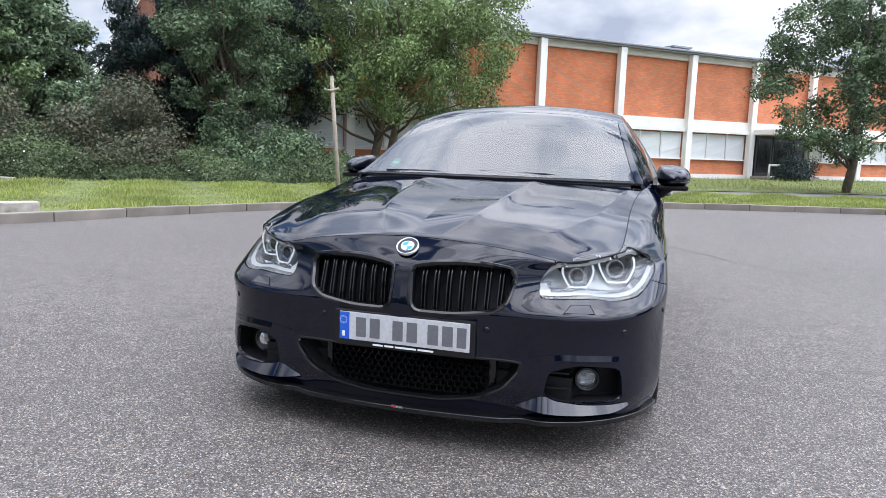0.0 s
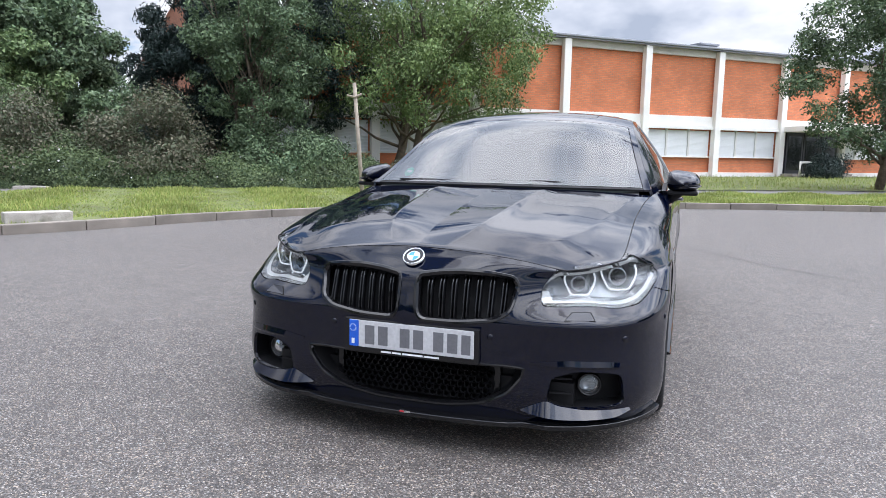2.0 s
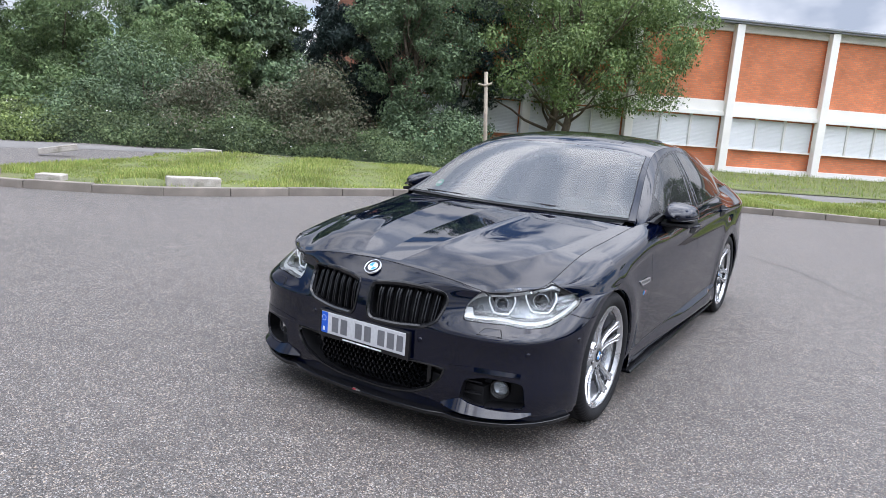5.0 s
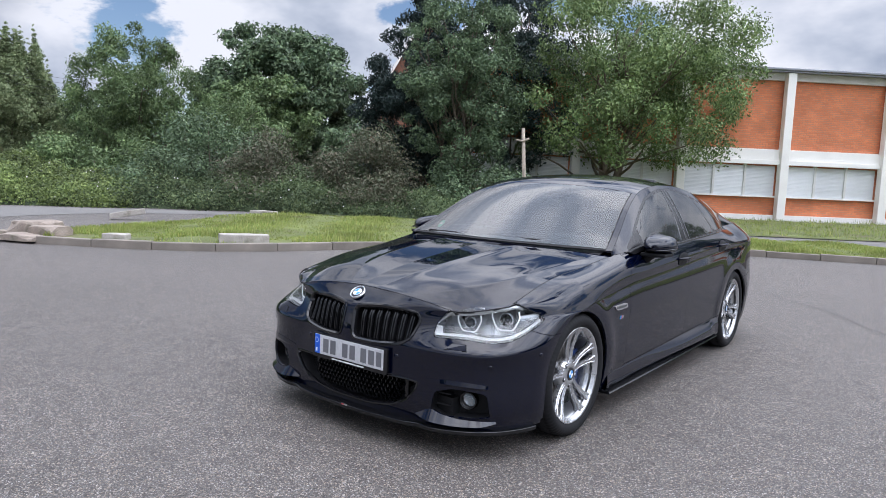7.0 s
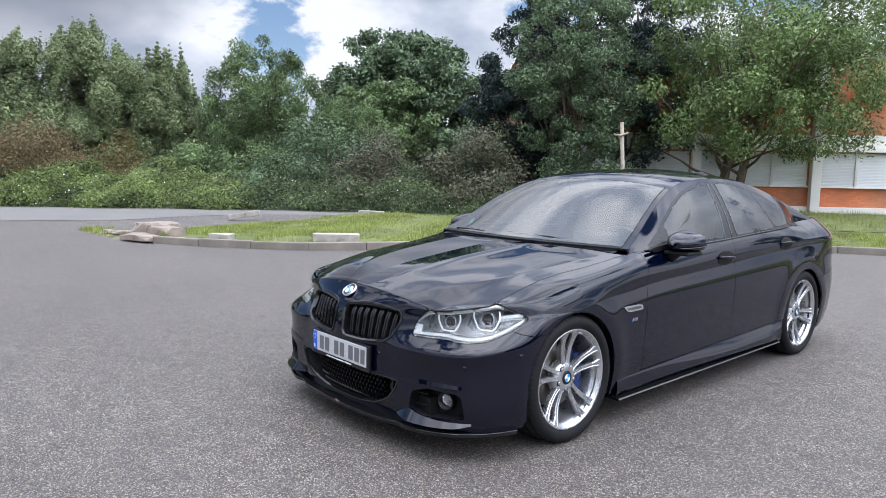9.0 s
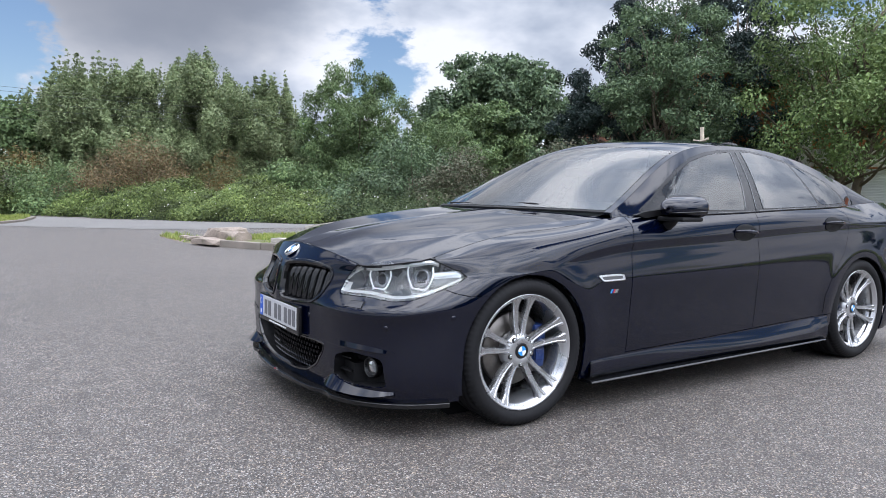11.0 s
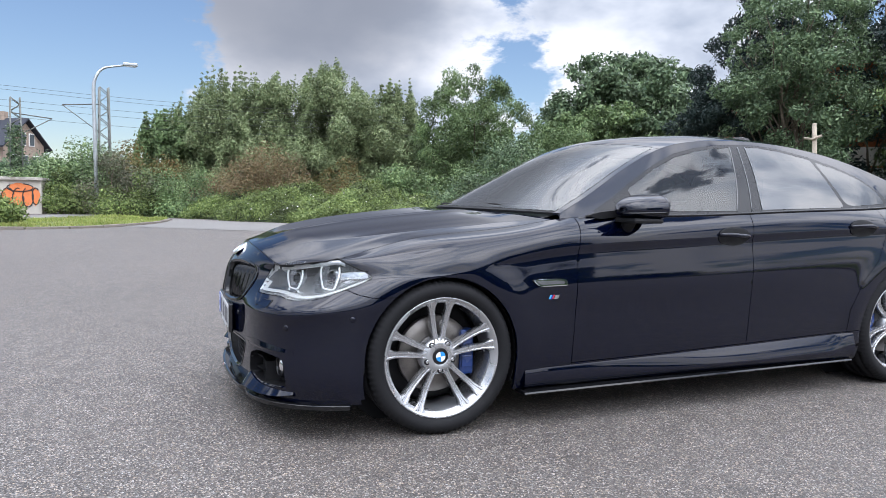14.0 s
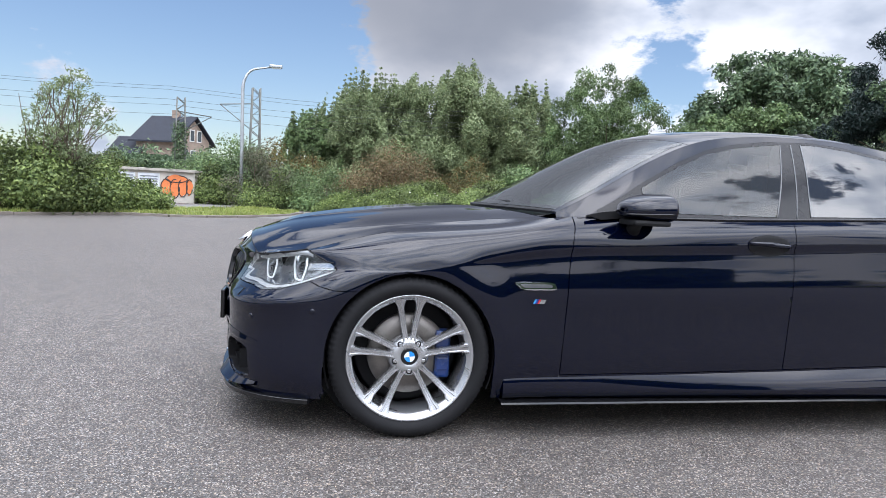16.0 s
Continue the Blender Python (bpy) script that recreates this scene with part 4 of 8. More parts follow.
def build_mast(x, y, h, label, arm):
    root = thing("lattice_mast", pose(x, y, 0, 0, 0, 12), label, "mast")
    w0, w1 = 0.36, 0.24
    for sx in (-1, 1):
        for sy in (-1, 1):
            bm = bmesh.new()
            tube(bm, [(sx * w0, sy * w0, -0.1), (sx * w1, sy * w1, h)], 0.055, 4)
            part("corner_post", bm, RUST_STEEL, root)
    bm = bmesh.new()
    n = 16
    for k in range(n):
        a, b = k / n, (k + 1) / n
        wa, wb = w0 + (w1 - w0) * a, w0 + (w1 - w0) * b
        s = 1 if k % 2 else -1
        for fx, fy in ((1, 0), (-1, 0), (0, 1), (0, -1)):
            if fx:
                tube(bm, [(fx * wa, s * wa, a * h), (fx * wb, -s * wb, b * h)], 0.028, 4)
            else:
                tube(bm, [(s * wa, fy * wa, a * h), (-s * wb, fy * wb, b * h)], 0.028, 4)
    part("lattice", bm, RUST_STEEL, root)
    bm = bmesh.new()
    tube(bm, [(0, -0.2, h * 0.86), (0, arm, h * 0.83)], 0.035, 6)
    tube(bm, [(0, -0.2, h * 0.62), (0, arm, h * 0.83)], 0.03, 6)
    part("bracket", bm, RUST_STEEL, root)
    return root


build_mast(-42.8, -4.5, 7.15, "grey lattice railway mast with a wire bracket", -2.2)
build_mast(-44.0, -9.3, 6.35, "ivy-grown lattice railway mast", 1.9)
rng_ivy = np.random.default_rng(70)
ivy = thing("ivy", pose(-43.9, -9.3, 0), "ivy climbing the lattice mast", "ivy", kind="stuff")
foliage("foliage", rng_ivy, [(0, 0, 0.4 + k * 0.45, 0.55) for k in range(10)], 3500, 0.16, LEAF_DARK, ivy)


def build_wires():
    for k, (z, z2) in enumerate(((7.0, 6.2), (6.3, 5.9), (6.0, 5.5), (5.4, 5.0), (7.3, 6.7))):
        bm = bmesh.new()
        pts = [(-43.4 - 0.3 * k, -30 + i * 4.0, z + (z2 - z) * i / 15 - 0.25 * math.sin(math.pi * ((i * 4.0) % 20) / 20)) for i in range(16)]
        tube(bm, pts, 0.011, 4)
        tagged(part("overhead_wire", bm, WIRE), "thin dark overhead railway wire", "wire", "overhead wires")


build_wires()


def build_hut():
    root = thing("utility_hut", pose(-28.7, -9.4, 0, 0, 0, 90), "low pale concrete utility hut with orange graffiti", "hut")
    W, D, Hh = 3.6, 2.2, 1.36
    part("wall", boxed(0, W, 0, D, -0.2, Hh, 0.01), surface("hut_render", (0.50, 0.46, 0.40), 0.85, vary=0.12, scale=1.5, stain=(0.3, 0.27, 0.22)), root)
    part("roof", boxed(-0.2, W + 0.05, -0.15, D + 0.15, Hh, Hh + 0.12, 0.02), CONCRETE, root, "flat grey concrete roof")
    steel, dark = surface("pale_steel_door", (0.60, 0.62, 0.64), 0.5), surface("dark_louvre", (0.16, 0.17, 0.19), 0.6, bump=0)
    for x0, x1 in ((0.12, 1.12), (1.24, 2.14)):
        door = part("door", boxed(x0, x1, -0.04, 0, 0.08, Hh - 0.1, 0.008), steel, root, "pale steel louvre door")
        for k in range(9):
            z = 0.16 + k * 0.118
            part("louvre_slat", boxed(x0 + 0.08, x1 - 0.08, -0.052, -0.038, z, z + 0.045), dark, door)

    def blob(cx, cz, rx, rz, seed):
        bm = bmesh.new()
        ring = []
        for k in range(40):
            a = 2 * math.pi * k / 40
            r = 1 + 0.14 * math.sin(3 * a + seed) + 0.08 * math.sin(7 * a + seed)
            ring.append(bm.verts.new((cx + rx * r * math.cos(a), -0.006 - 0.0008 * seed, cz + rz * r * math.sin(a))))
        bm.faces.new(ring[::-1])
        return part("graffiti_paint", bm, ORANGE_PAINT, root, "orange sprayed letters with dark outlines")

    def arc(cx, cz, rx, rz, a0, a1):
        bm = bmesh.new()
        tube(bm, [(cx + rx * math.cos(a0 + (a1 - a0) * k / 14), -0.014, cz + rz * math.sin(a0 + (a1 - a0) * k / 14)) for k in range(15)], 0.022, 5)
        part("graffiti_line", bm, BLACK_PAINT, root)

    for cx, cz, rx, rz, s in ((2.42, 0.68, 0.22, 0.36, 0.3), (2.78, 0.62, 0.20, 0.42, 1.3), (3.12, 0.68, 0.19, 0.40, 2.0), (3.40, 0.72, 0.13, 0.34, 0.8), (2.85, 1.06, 0.46, 0.16, 2.4)):
        blob(cx, cz, rx, rz, s)
        arc(cx, cz, rx, rz, s, s + 5.2)


build_hut()


def build_house():
    root = thing("gabled_house", pose(-90.60, -18.60, 0, 0, 0, 155.6), "distant brick house with a dark pitched roof", "house")
    W, D, E, R = 7.6, 5.8, 6.4, 9.3
    bm = bmesh.new()
    pts = [(0, 0, -0.2), (W, 0, -0.2), (W, 0, E), (W / 2, 0, R - 0.1), (0, 0, E)]
    f = [bm.verts.new(p) for p in pts]
    b = [bm.verts.new((p[0], D, p[2])) for p in pts]
    bm.faces.new(f); bm.faces.new(b[::-1])
    for k in range(5):
        bm.faces.new((f[k], b[k], b[(k + 1) % 5], f[(k + 1) % 5]))
    bmesh.ops.recalc_face_normals(bm, faces=bm.faces[:])
    part("wall", bm, HOUSE_BRICK, root)
    for s in (0, 1):
        bm = bmesh.new()
        x0, x1 = (-0.9, W / 2) if not s else (W + 0.9, W / 2)
        z0 = E - (R - E) / (W / 2) * 0.9
        v = []
        for t in (0.05, 0.25):
            v += [bm.verts.new((x0, -0.6, z0 + t)), bm.verts.new((x1, -0.6, R + t)), bm.verts.new((x1, D + 0.6, R + t)), bm.verts.new((x0, D + 0.6, z0 + t))]
        bmesh.ops.convex_hull(bm, input=v)
        part("roof_slope", bm, HOUSE_ROOF, root, "dark tiled roof slope")
    pane = surface("far_window_glass", (0.05, 0.06, 0.07), 0.1, bump=0)
    white = surface("white_window_frame", (0.75, 0.74, 0.70), 0.6)
    for x, z, w, h in ((3.0, 6.2, 1.0, 1.6), (4.6, 6.2, 1.0, 1.6), (1.4, 3.4, 1.3, 1.7), (5.2, 3.4, 1.3, 1.7), (3.2, 3.4, 1.2, 1.7)):
        o = part("window", boxed(x, x + w, -0.1, -0.01, z, z + h, 0.01), white, root, "white framed window")
        part("pane", boxed(x + 0.12, x + w - 0.12, -0.14, -0.104, z + 0.12, z + h - 0.12), pane, o)
    part("chimney", boxed(W / 2 - 0.4, W / 2 + 0.4, 2.2, 3.0, R - 0.3, R + 1.0), HOUSE_BRICK, root)
    low = thing("house_annexe", pose(-91.57, -23.56, 0, 0, 0, 155.6), "low annexe with a grey tiled roof", "house")
    part("wall", boxed(0.4, 5, 0, 4.4, -0.2, 4.0), WHITE_WALL, low)
    for s in (0, 1):
        bm = bmesh.new()
        x0, x1 = (-0.2, 2.7) if not s else (5.6, 2.7)
        v = []
        for t in (0, 0.2):
            v += [bm.verts.new((x0, -0.4, 3.7 + t)), bm.verts.new((x1, -0.4, 6.3 + t)), bm.verts.new((x1, 4.8, 6.3 + t)), bm.verts.new((x0, 4.8, 3.7 + t))]
        bmesh.ops.convex_hull(bm, input=v)
        part("roof_slope", bm, HOUSE_ROOF, low)


build_house()


def build_gable(x, y, turn, w, eave, ridge, depth):
    """A house behind the trees, of which only the orange brick gable with white bargeboards shows."""
    root = thing("brick_house", pose(x, y, 0, 0, 0, turn), "orange brick house with white bargeboards behind the trees", "house")
    bm = bmesh.new()
    pts = [(-w / 2, 0, -0.2), (w / 2, 0, -0.2), (w / 2, 0, eave), (0, 0, ridge), (-w / 2, 0, eave)]
    f, b = [bm.verts.new(p) for p in pts], [bm.verts.new((p[0], depth, p[2])) for p in pts]
    bm.faces.new(f); bm.faces.new(b[::-1])
    for k in range(5):
        bm.faces.new((f[k], b[k], b[(k + 1) % 5], f[(k + 1) % 5]))
    bmesh.ops.recalc_face_normals(bm, faces=bm.faces[:])
    part("wall", bm, SHADED_GABLE_BRICK, root)
    slope = (ridge - eave) / (w / 2)
    for sx in (-1, 1):
        for name, y0, y1, t, mat in (("roof_slope", -0.2, depth + 0.2, 0.18, HOUSE_ROOF), ("bargeboard", -0.3, -0.21, 0.32, WHITE_WALL)):
            bm = bmesh.new()
            v = []
            for yy in (y0, y1):
                v += [bm.verts.new(q) for q in ((0, yy, ridge + 0.12 - (t - 0.18)), (sx * (w / 2 + 0.4), yy, eave - slope * 0.4 + 0.12 - (t - 0.18)), (0, yy, ridge + 0.12 + 0.18), (sx * (w / 2 + 0.4), yy, eave - slope * 0.4 + 0.30))]
            bmesh.ops.convex_hull(bm, input=v)
            part(name, bm, mat, root)


build_gable(-26.3, 31.7, 41.6, 6.1, 6.65, 12.1, 6.0)
build_gable(-28.8, 30.1, 41.6, 1.5, 5.45, 6.95, 2.0)



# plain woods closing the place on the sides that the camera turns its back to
WOOD_CORE = surface("wood_core_sheet", (0.06, 0.10, 0.05), 0.95, vary=0.4, scale=1.2, grain=9, grain_mix=0.5, bump=0.9, depth=0.1)


def far_wood(name, x, y, length, turn, h, seed, label):
    rng = np.random.default_rng(seed)
    root = thing(name, pose(x, y, 0, 0, 0, turn), label, "wood", kind="stuff")
    balls = [(rng.uniform(-length / 2, length / 2), rng.normal(0, 1.5), rng.random() * h * rng.uniform(0.6, 1.0), rng.uniform(0.8, 1.7)) for _ in range(int(length * 4))]
    foliage("foliage", rng, balls, int(length * 700), 0.36, LEAF_DARK, root, far=True)
    # dark green sheet added inside the wood to close the gaps between leaves
    n = int(length)
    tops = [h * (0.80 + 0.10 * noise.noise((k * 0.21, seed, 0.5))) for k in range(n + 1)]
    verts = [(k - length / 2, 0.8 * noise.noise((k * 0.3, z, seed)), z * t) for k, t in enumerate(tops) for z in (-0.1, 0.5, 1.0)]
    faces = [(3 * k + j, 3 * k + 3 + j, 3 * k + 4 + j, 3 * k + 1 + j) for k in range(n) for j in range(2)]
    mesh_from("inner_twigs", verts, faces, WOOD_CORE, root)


far_wood("far_wood", 5, -48, 110, 0, 4.0, 81, "far row of trees across the yard")
far_wood("far_wood", 52, -5, 100, 90, 4.0, 82, "far row of trees beside the yard")
far_wood("far_wood", 40, 15, 24, 90, 12.5, 85, "tall far trees beside the yard")
far_wood("far_wood", -62, 30, 60, 60, 8.0, 83, "far wood behind the poplars")
far_wood("far_wood", -66, -6, 60, 85, 4.0, 84, "far low wood beyond the railway")


# ---- the car ----
from mathutils.bvhtree import BVHTree


def car_paint():
    m = bpy.data.materials.new("black_blue_metallic_paint")
    m.use_nodes = True
    nt = m.node_tree
    N, L = nt.nodes.new, nt.links.new
    b = nt.nodes["Principled BSDF"]
    co = N("ShaderNodeTexCoord")
    fl = N("ShaderNodeTexVoronoi"); fl.inputs["Scale"].default_value = 900.0
    L(co.outputs["Object"], fl.inputs["Vector"])
    r = N("ShaderNodeValToRGB")
    r.color_ramp.elements[0].color = (0.0002, 0.0004, 0.0012, 1)
    r.color_ramp.elements[1].color = (0.0005, 0.0021, 0.0140, 1)
    sep = N("ShaderNodeSeparateColor")
    L(fl.outputs["Color"], sep.inputs[0]); L(sep.outputs["Red"], r.inputs["Fac"])
    L(r.outputs[0], b.inputs["Base Color"])
    b.inputs["Metallic"].default_value, b.inputs["Roughness"].default_value = 0.0, 0.5
    b.inputs["Specular IOR Level"].default_value = 0.0
    b.inputs["Coat Weight"].default_value, b.inputs["Coat Roughness"].default_value, b.inputs["Coat IOR"].default_value = 1.0, 0.04, 1.50
    return m


def glass(name, tint, ior=1.75, haze=0.05):
    """A thin pane: sees through with a tint, mirrors at grazing angles."""
    m = bpy.data.materials.new(name)
    m.use_nodes = True
    nt = m.node_tree
    N, L = nt.nodes.new, nt.links.new
    nt.nodes.remove(nt.nodes["Principled BSDF"])
    t, g, f, mx = N("ShaderNodeBsdfTransparent"), N("ShaderNodeBsdfGlossy"), N("ShaderNodeFresnel"), N("ShaderNodeMixShader")
    t.inputs["Color"].default_value = (*tint, 1)
    g.inputs["Roughness"].default_value = 0.01
    f.inputs["IOR"].default_value = ior
    # pale diffuse mix: a little dust, plus sky sheen put into the colour
    d, md = N("ShaderNodeBsdfDiffuse"), N("ShaderNodeMixShader")
    d.inputs["Color"].default_value = (0.55, 0.56, 0.56, 1)
    md.inputs["Fac"].default_value = haze
    L(t.outputs[0], md.inputs[1]); L(d.outputs[0], md.inputs[2])
    L(f.outputs[0], mx.inputs["Fac"]); L(md.outputs[0], mx.inputs[1]); L(g.outputs[0], mx.inputs[2])
    L(mx.outputs[0], nt.nodes["Material Output"].inputs["Surface"])
    return m


def glow(name, colour, strength, base=0.8, metal=0.0):
    m = bpy.data.materials.new(name)
    m.use_nodes = True
    b = m.node_tree.nodes["Principled BSDF"]
    b.inputs["Base Color"].default_value = (base, base, base, 1)
    b.inputs["Metallic"].default_value, b.inputs["Roughness"].default_value = metal, 0.3
    b.inputs["Emission Color"].default_value, b.inputs["Emission Strength"].default_value = (*colour, 1), strength
    return m


PAINT = car_paint()
GLOSS_BLACK = surface("gloss_black_plastic", (0.006, 0.006, 0.007), 0.07, vary=0.05, scale=9, bump=0)
MATT_BLACK = surface("matt_black_plastic", (0.008, 0.008, 0.009), 0.6, spec=0.25, vary=0.15, scale=14, grain=300, bump=0.1)
RUBBER = surface("tyre_rubber", (0.008, 0.008, 0.009), 0.72, spec=0.25, vary=0.18, scale=8, grain=200, grain_mix=0.15, bump=0.15)
SILVER = surface("silver_wheel_paint", (0.47, 0.475, 0.485), 0.27, metal=0.8, vary=0.04, scale=6, grain=700, grain_mix=0.06, bump=0.02, depth=0.0004, coat=0.5)
CHROME = surface("chrome", (0.75, 0.76, 0.77), 0.08, metal=1.0, vary=0.03, bump=0)
SATIN = surface("satin_chrome", (0.55, 0.56, 0.57), 0.25, metal=1.0, vary=0.05, bump=0)
DISC = surface("brake_disc_steel", (0.20, 0.185, 0.17), 0.42, metal=0.9, vary=0.15, scale=20, grain=220, bump=0.1)
CALIPER = surface("blue_caliper_paint", (0.012, 0.035, 0.14), 0.3, vary=0.08, bump=0, coat=0.4)
CABIN = surface("dark_cabin_trim", (0.035, 0.035, 0.037), 0.7, vary=0.12, scale=12, grain=200, bump=0.2)
SEAT = surface("dark_seat_leather", (0.045, 0.044, 0.044), 0.5, vary=0.12, scale=10, grain=160, bump=0.25)
SCREEN_GLASS = glass("windscreen_glass", (0.60, 0.76, 0.72), 1.98, 0.05)
SIDE_GLASS = glass("side_window_glass", (0.30, 0.37, 0.40), 1.62, 0.04)
DARK_GLASS = glass("tinted_window_glass", (0.07, 0.075, 0.085), 2.1, 0.03)
LENS = glass("headlight_lens", (0.92, 0.94, 0.95), 1.55, 0.0)
SATIN_BLACK = surface("satin_black_trim", (0.008, 0.008, 0.009), 0.25, vary=0.1, scale=12, bump=0, spec=0.3)
LIT = glow("lit_white_ring", (0.93, 0.98, 1.0), 0.50)
LAMP_SILVER = surface("lamp_reflector", (0.72, 0.73, 0.74), 0.18, metal=0.8, vary=0.06, scale=20, bump=0)
LAMP_WHITE = surface("lamp_pale_trim", (0.42, 0.44, 0.46), 0.22, metal=0.6, vary=0.04, bump=0)
PLATE_WHITE = surface("plate_white", (0.50, 0.50, 0.51), 0.4, vary=0.03, bump=0)
PLATE_BLUE = surface("plate_blue", (0.01, 0.09, 0.50), 0.4, vary=0.04, bump=0)
BAR_GREY = surface("plate_grey_bars", (0.13, 0.13, 0.14), 0.5, vary=0.1, bump=0)
ROUNDEL_BLUE = surface("roundel_blue", (0.02, 0.24, 0.62), 0.25, vary=0.03, bump=0, coat=0.6)
ROUNDEL_WHITE = surface("roundel_white", (0.78, 0.79, 0.80), 0.25, vary=0.03, bump=0, coat=0.6)
RED = surface("tail_lamp_red", (0.35, 0.008, 0.008), 0.15, vary=0.05, bump=0, coat=0.8)
STICKER_GREEN = surface("green_sticker", (0.05, 0.45, 0.28), 0.5, vary=0.03, bump=0)


def spline(keys, x):
    """Natural cubic through (x, value) keys, at the numbers x; straight beyond the ends."""
    k = np.array(keys, float)
    X, Y = k[:, 0], k[:, 1]
    n = len(X)
    h = np.diff(X)
    A, r = np.zeros((n, n)), np.zeros(n)
    A[0, 0] = A[-1, -1] = 1
    for i in range(1, n - 1):
        A[i, i - 1], A[i, i], A[i, i + 1] = h[i - 1], 2 * (h[i - 1] + h[i]), h[i]
        r[i] = 6 * ((Y[i + 1] - Y[i]) / h[i] - (Y[i] - Y[i - 1]) / h[i - 1])
    M = np.linalg.solve(A, r)
    x = np.asarray(x, float)
    xc = np.clip(x, X[0], X[-1])
    i = np.clip(np.searchsorted(X, xc) - 1, 0, n - 2)
    a, b, hh = X[i + 1] - xc, xc - X[i], h[i]
    y = (M[i] * a ** 3 + M[i + 1] * b ** 3) / (6 * hh) + (Y[i] / hh - M[i] * hh / 6) * a + (Y[i + 1] / hh - M[i + 1] * hh / 6) * b
    return y


def ease(a, b, x):
    t = np.clip((np.asarray(x, float) - a) / (b - a), 0, 1)
    return t * t * (3 - 2 * t)


WHEEL_Z, BASE = 0.335, 2.968
FRONT_C, REAR_C = 0.05, 3.15


def stations():
    """Angles and side positions along the body's outline, from the nose round the flank to the tail."""
    front = [(t, None) for t in np.linspace(0, math.pi / 2, 74)]
    side = [(None, y) for y in np.linspace(FRONT_C, REAR_C, 126)[1:-1]]
    rear = [(t, None) for t in np.linspace(math.pi / 2, 0, 44)]
    return front, side, rear


def rail(yf, yr, width, p, z_front, z_side, z_rear, width_side=None, pr=3.0):
    """One outline round the car: superellipse nose, flank of given half-width, superellipse tail. Heights blend from nose to tail."""
    front, side, rear = stations()
    out = []
    for t, _ in front:
        c, s = math.cos(t), math.sin(t)
        out.append((width * s ** (2 / p), FRONT_C - (FRONT_C - yf) * c ** (2 / p)))
    for _, y in side:
        out.append((width, y))
    for t, _ in rear:
        c, s = max(math.cos(t), 0), math.sin(t)
        out.append((width * s ** (2 / pr), REAR_C + (yr - REAR_C) * c ** (2 / pr)))
    q = np.array(out)
    x, y = q[:, 0], q[:, 1]
    if width_side is not None:
        w = spline(width_side, y)
        x = x * (1 + (w - 1) * ease(-0.35, 0.15, y))
    z = spline(z_side, y)
    z = z_front + (z - z_front) * ease(-0.72, -0.22, y)
    z = z + (z_rear - z) * ease(3.3, 4.0, y)
    return np.stack([x, y, z], 1)


def hood_rail():
    """The hood's edge, the belt line and the boot's edge: the top of the flank."""
    front, side, rear = stations()
    x, y = [], []
    # front edge: nearly straight across the nose, turning sharply back above the headlight
    edge = np.array([(0.0, -0.711), (0.10, -0.7095), (0.20, -0.705), (0.32, -0.693), (0.44, -0.673), (0.53, -0.650), (0.60, -0.622), (0.66, -0.586), (0.705, -0.545), (0.735, -0.50), (0.750, -0.455), (0.757, -0.39), (0.761, -0.25), (0.762, -0.1), (0.762, FRONT_C)])
    arc = np.r_[0, np.cumsum(np.hypot(*np.diff(edge, axis=0).T))]
    q = np.linspace(0, arc[-1], 900)
    ex, ey = spline(np.stack([arc, edge[:, 0]], 1), q), spline(np.stack([arc, edge[:, 1]], 1), q)
    turn = np.arctan2(ex, FRONT_C - ey)
    for t, _ in front:
        c, s = math.cos(t), math.sin(t)
        a = math.atan2(0.762 * s ** (2 / 4.2), (FRONT_C + 0.708) * c ** (2 / 4.2))
        x.append(float(np.interp(a, turn, ex))); y.append(float(np.interp(a, turn, ey)))
    for _, yy in side:
        x.append(0.0); y.append(yy)
    for t, _ in rear:
        c, s = max(math.cos(t), 0), math.sin(t)
        x.append(0.735 * s ** (2 / 3.4)); y.append(REAR_C + (4.03 - REAR_C) * c ** (2 / 3.4))
    x, y = np.array(x), np.array(y)
    xs = spline([(0.05, 0.762), (0.25, 0.766), (0.45, 0.778), (0.65, 0.812), (0.85, 0.848), (1.1, 0.866), (1.5, 0.876), (2.0, 0.876), (2.5, 0.862), (2.85, 0.826), (3.15, 0.735)], y)
    x = np.where((y > 0.05) & (y < REAR_C), xs, x)
    along = spline([(-0.5, 0.735), (-0.4, 0.757), (-0.3, 0.786), (-0.1, 0.836), (0.1, 0.862), (0.3, 0.882), (0.5, 0.912), (0.62, 0.934), (0.8, 0.944), (1.0, 0.949), (1.42, 0.960), (1.73, 0.973), (2.16, 0.990),
                    (2.6, 1.004), (3.0, 1.022), (3.4, 1.045), (3.8, 1.050), (4.03, 1.04)], y)
    across = spline([(0.0, 0.778), (0.19, 0.770), (0.355, 0.752), (0.48, 0.729), (0.56, 0.713), (0.62, 0.715), (0.67, 0.722), (0.71, 0.731), (0.75, 0.745)], x)
    w = ease(-0.56, -0.46, y)
    return np.stack([x, y, across * (1 - w) + along * w], 1)


CREASE = [(-0.8, 0.705), (-0.3, 0.700), (0.0, 0.712), (0.25, 0.748), (0.5, 0.788), (1.24, 0.838), (1.57, 0.853), (2.13, 0.878), (2.9, 0.905), (3.5, 0.92), (4.1, 0.92)]


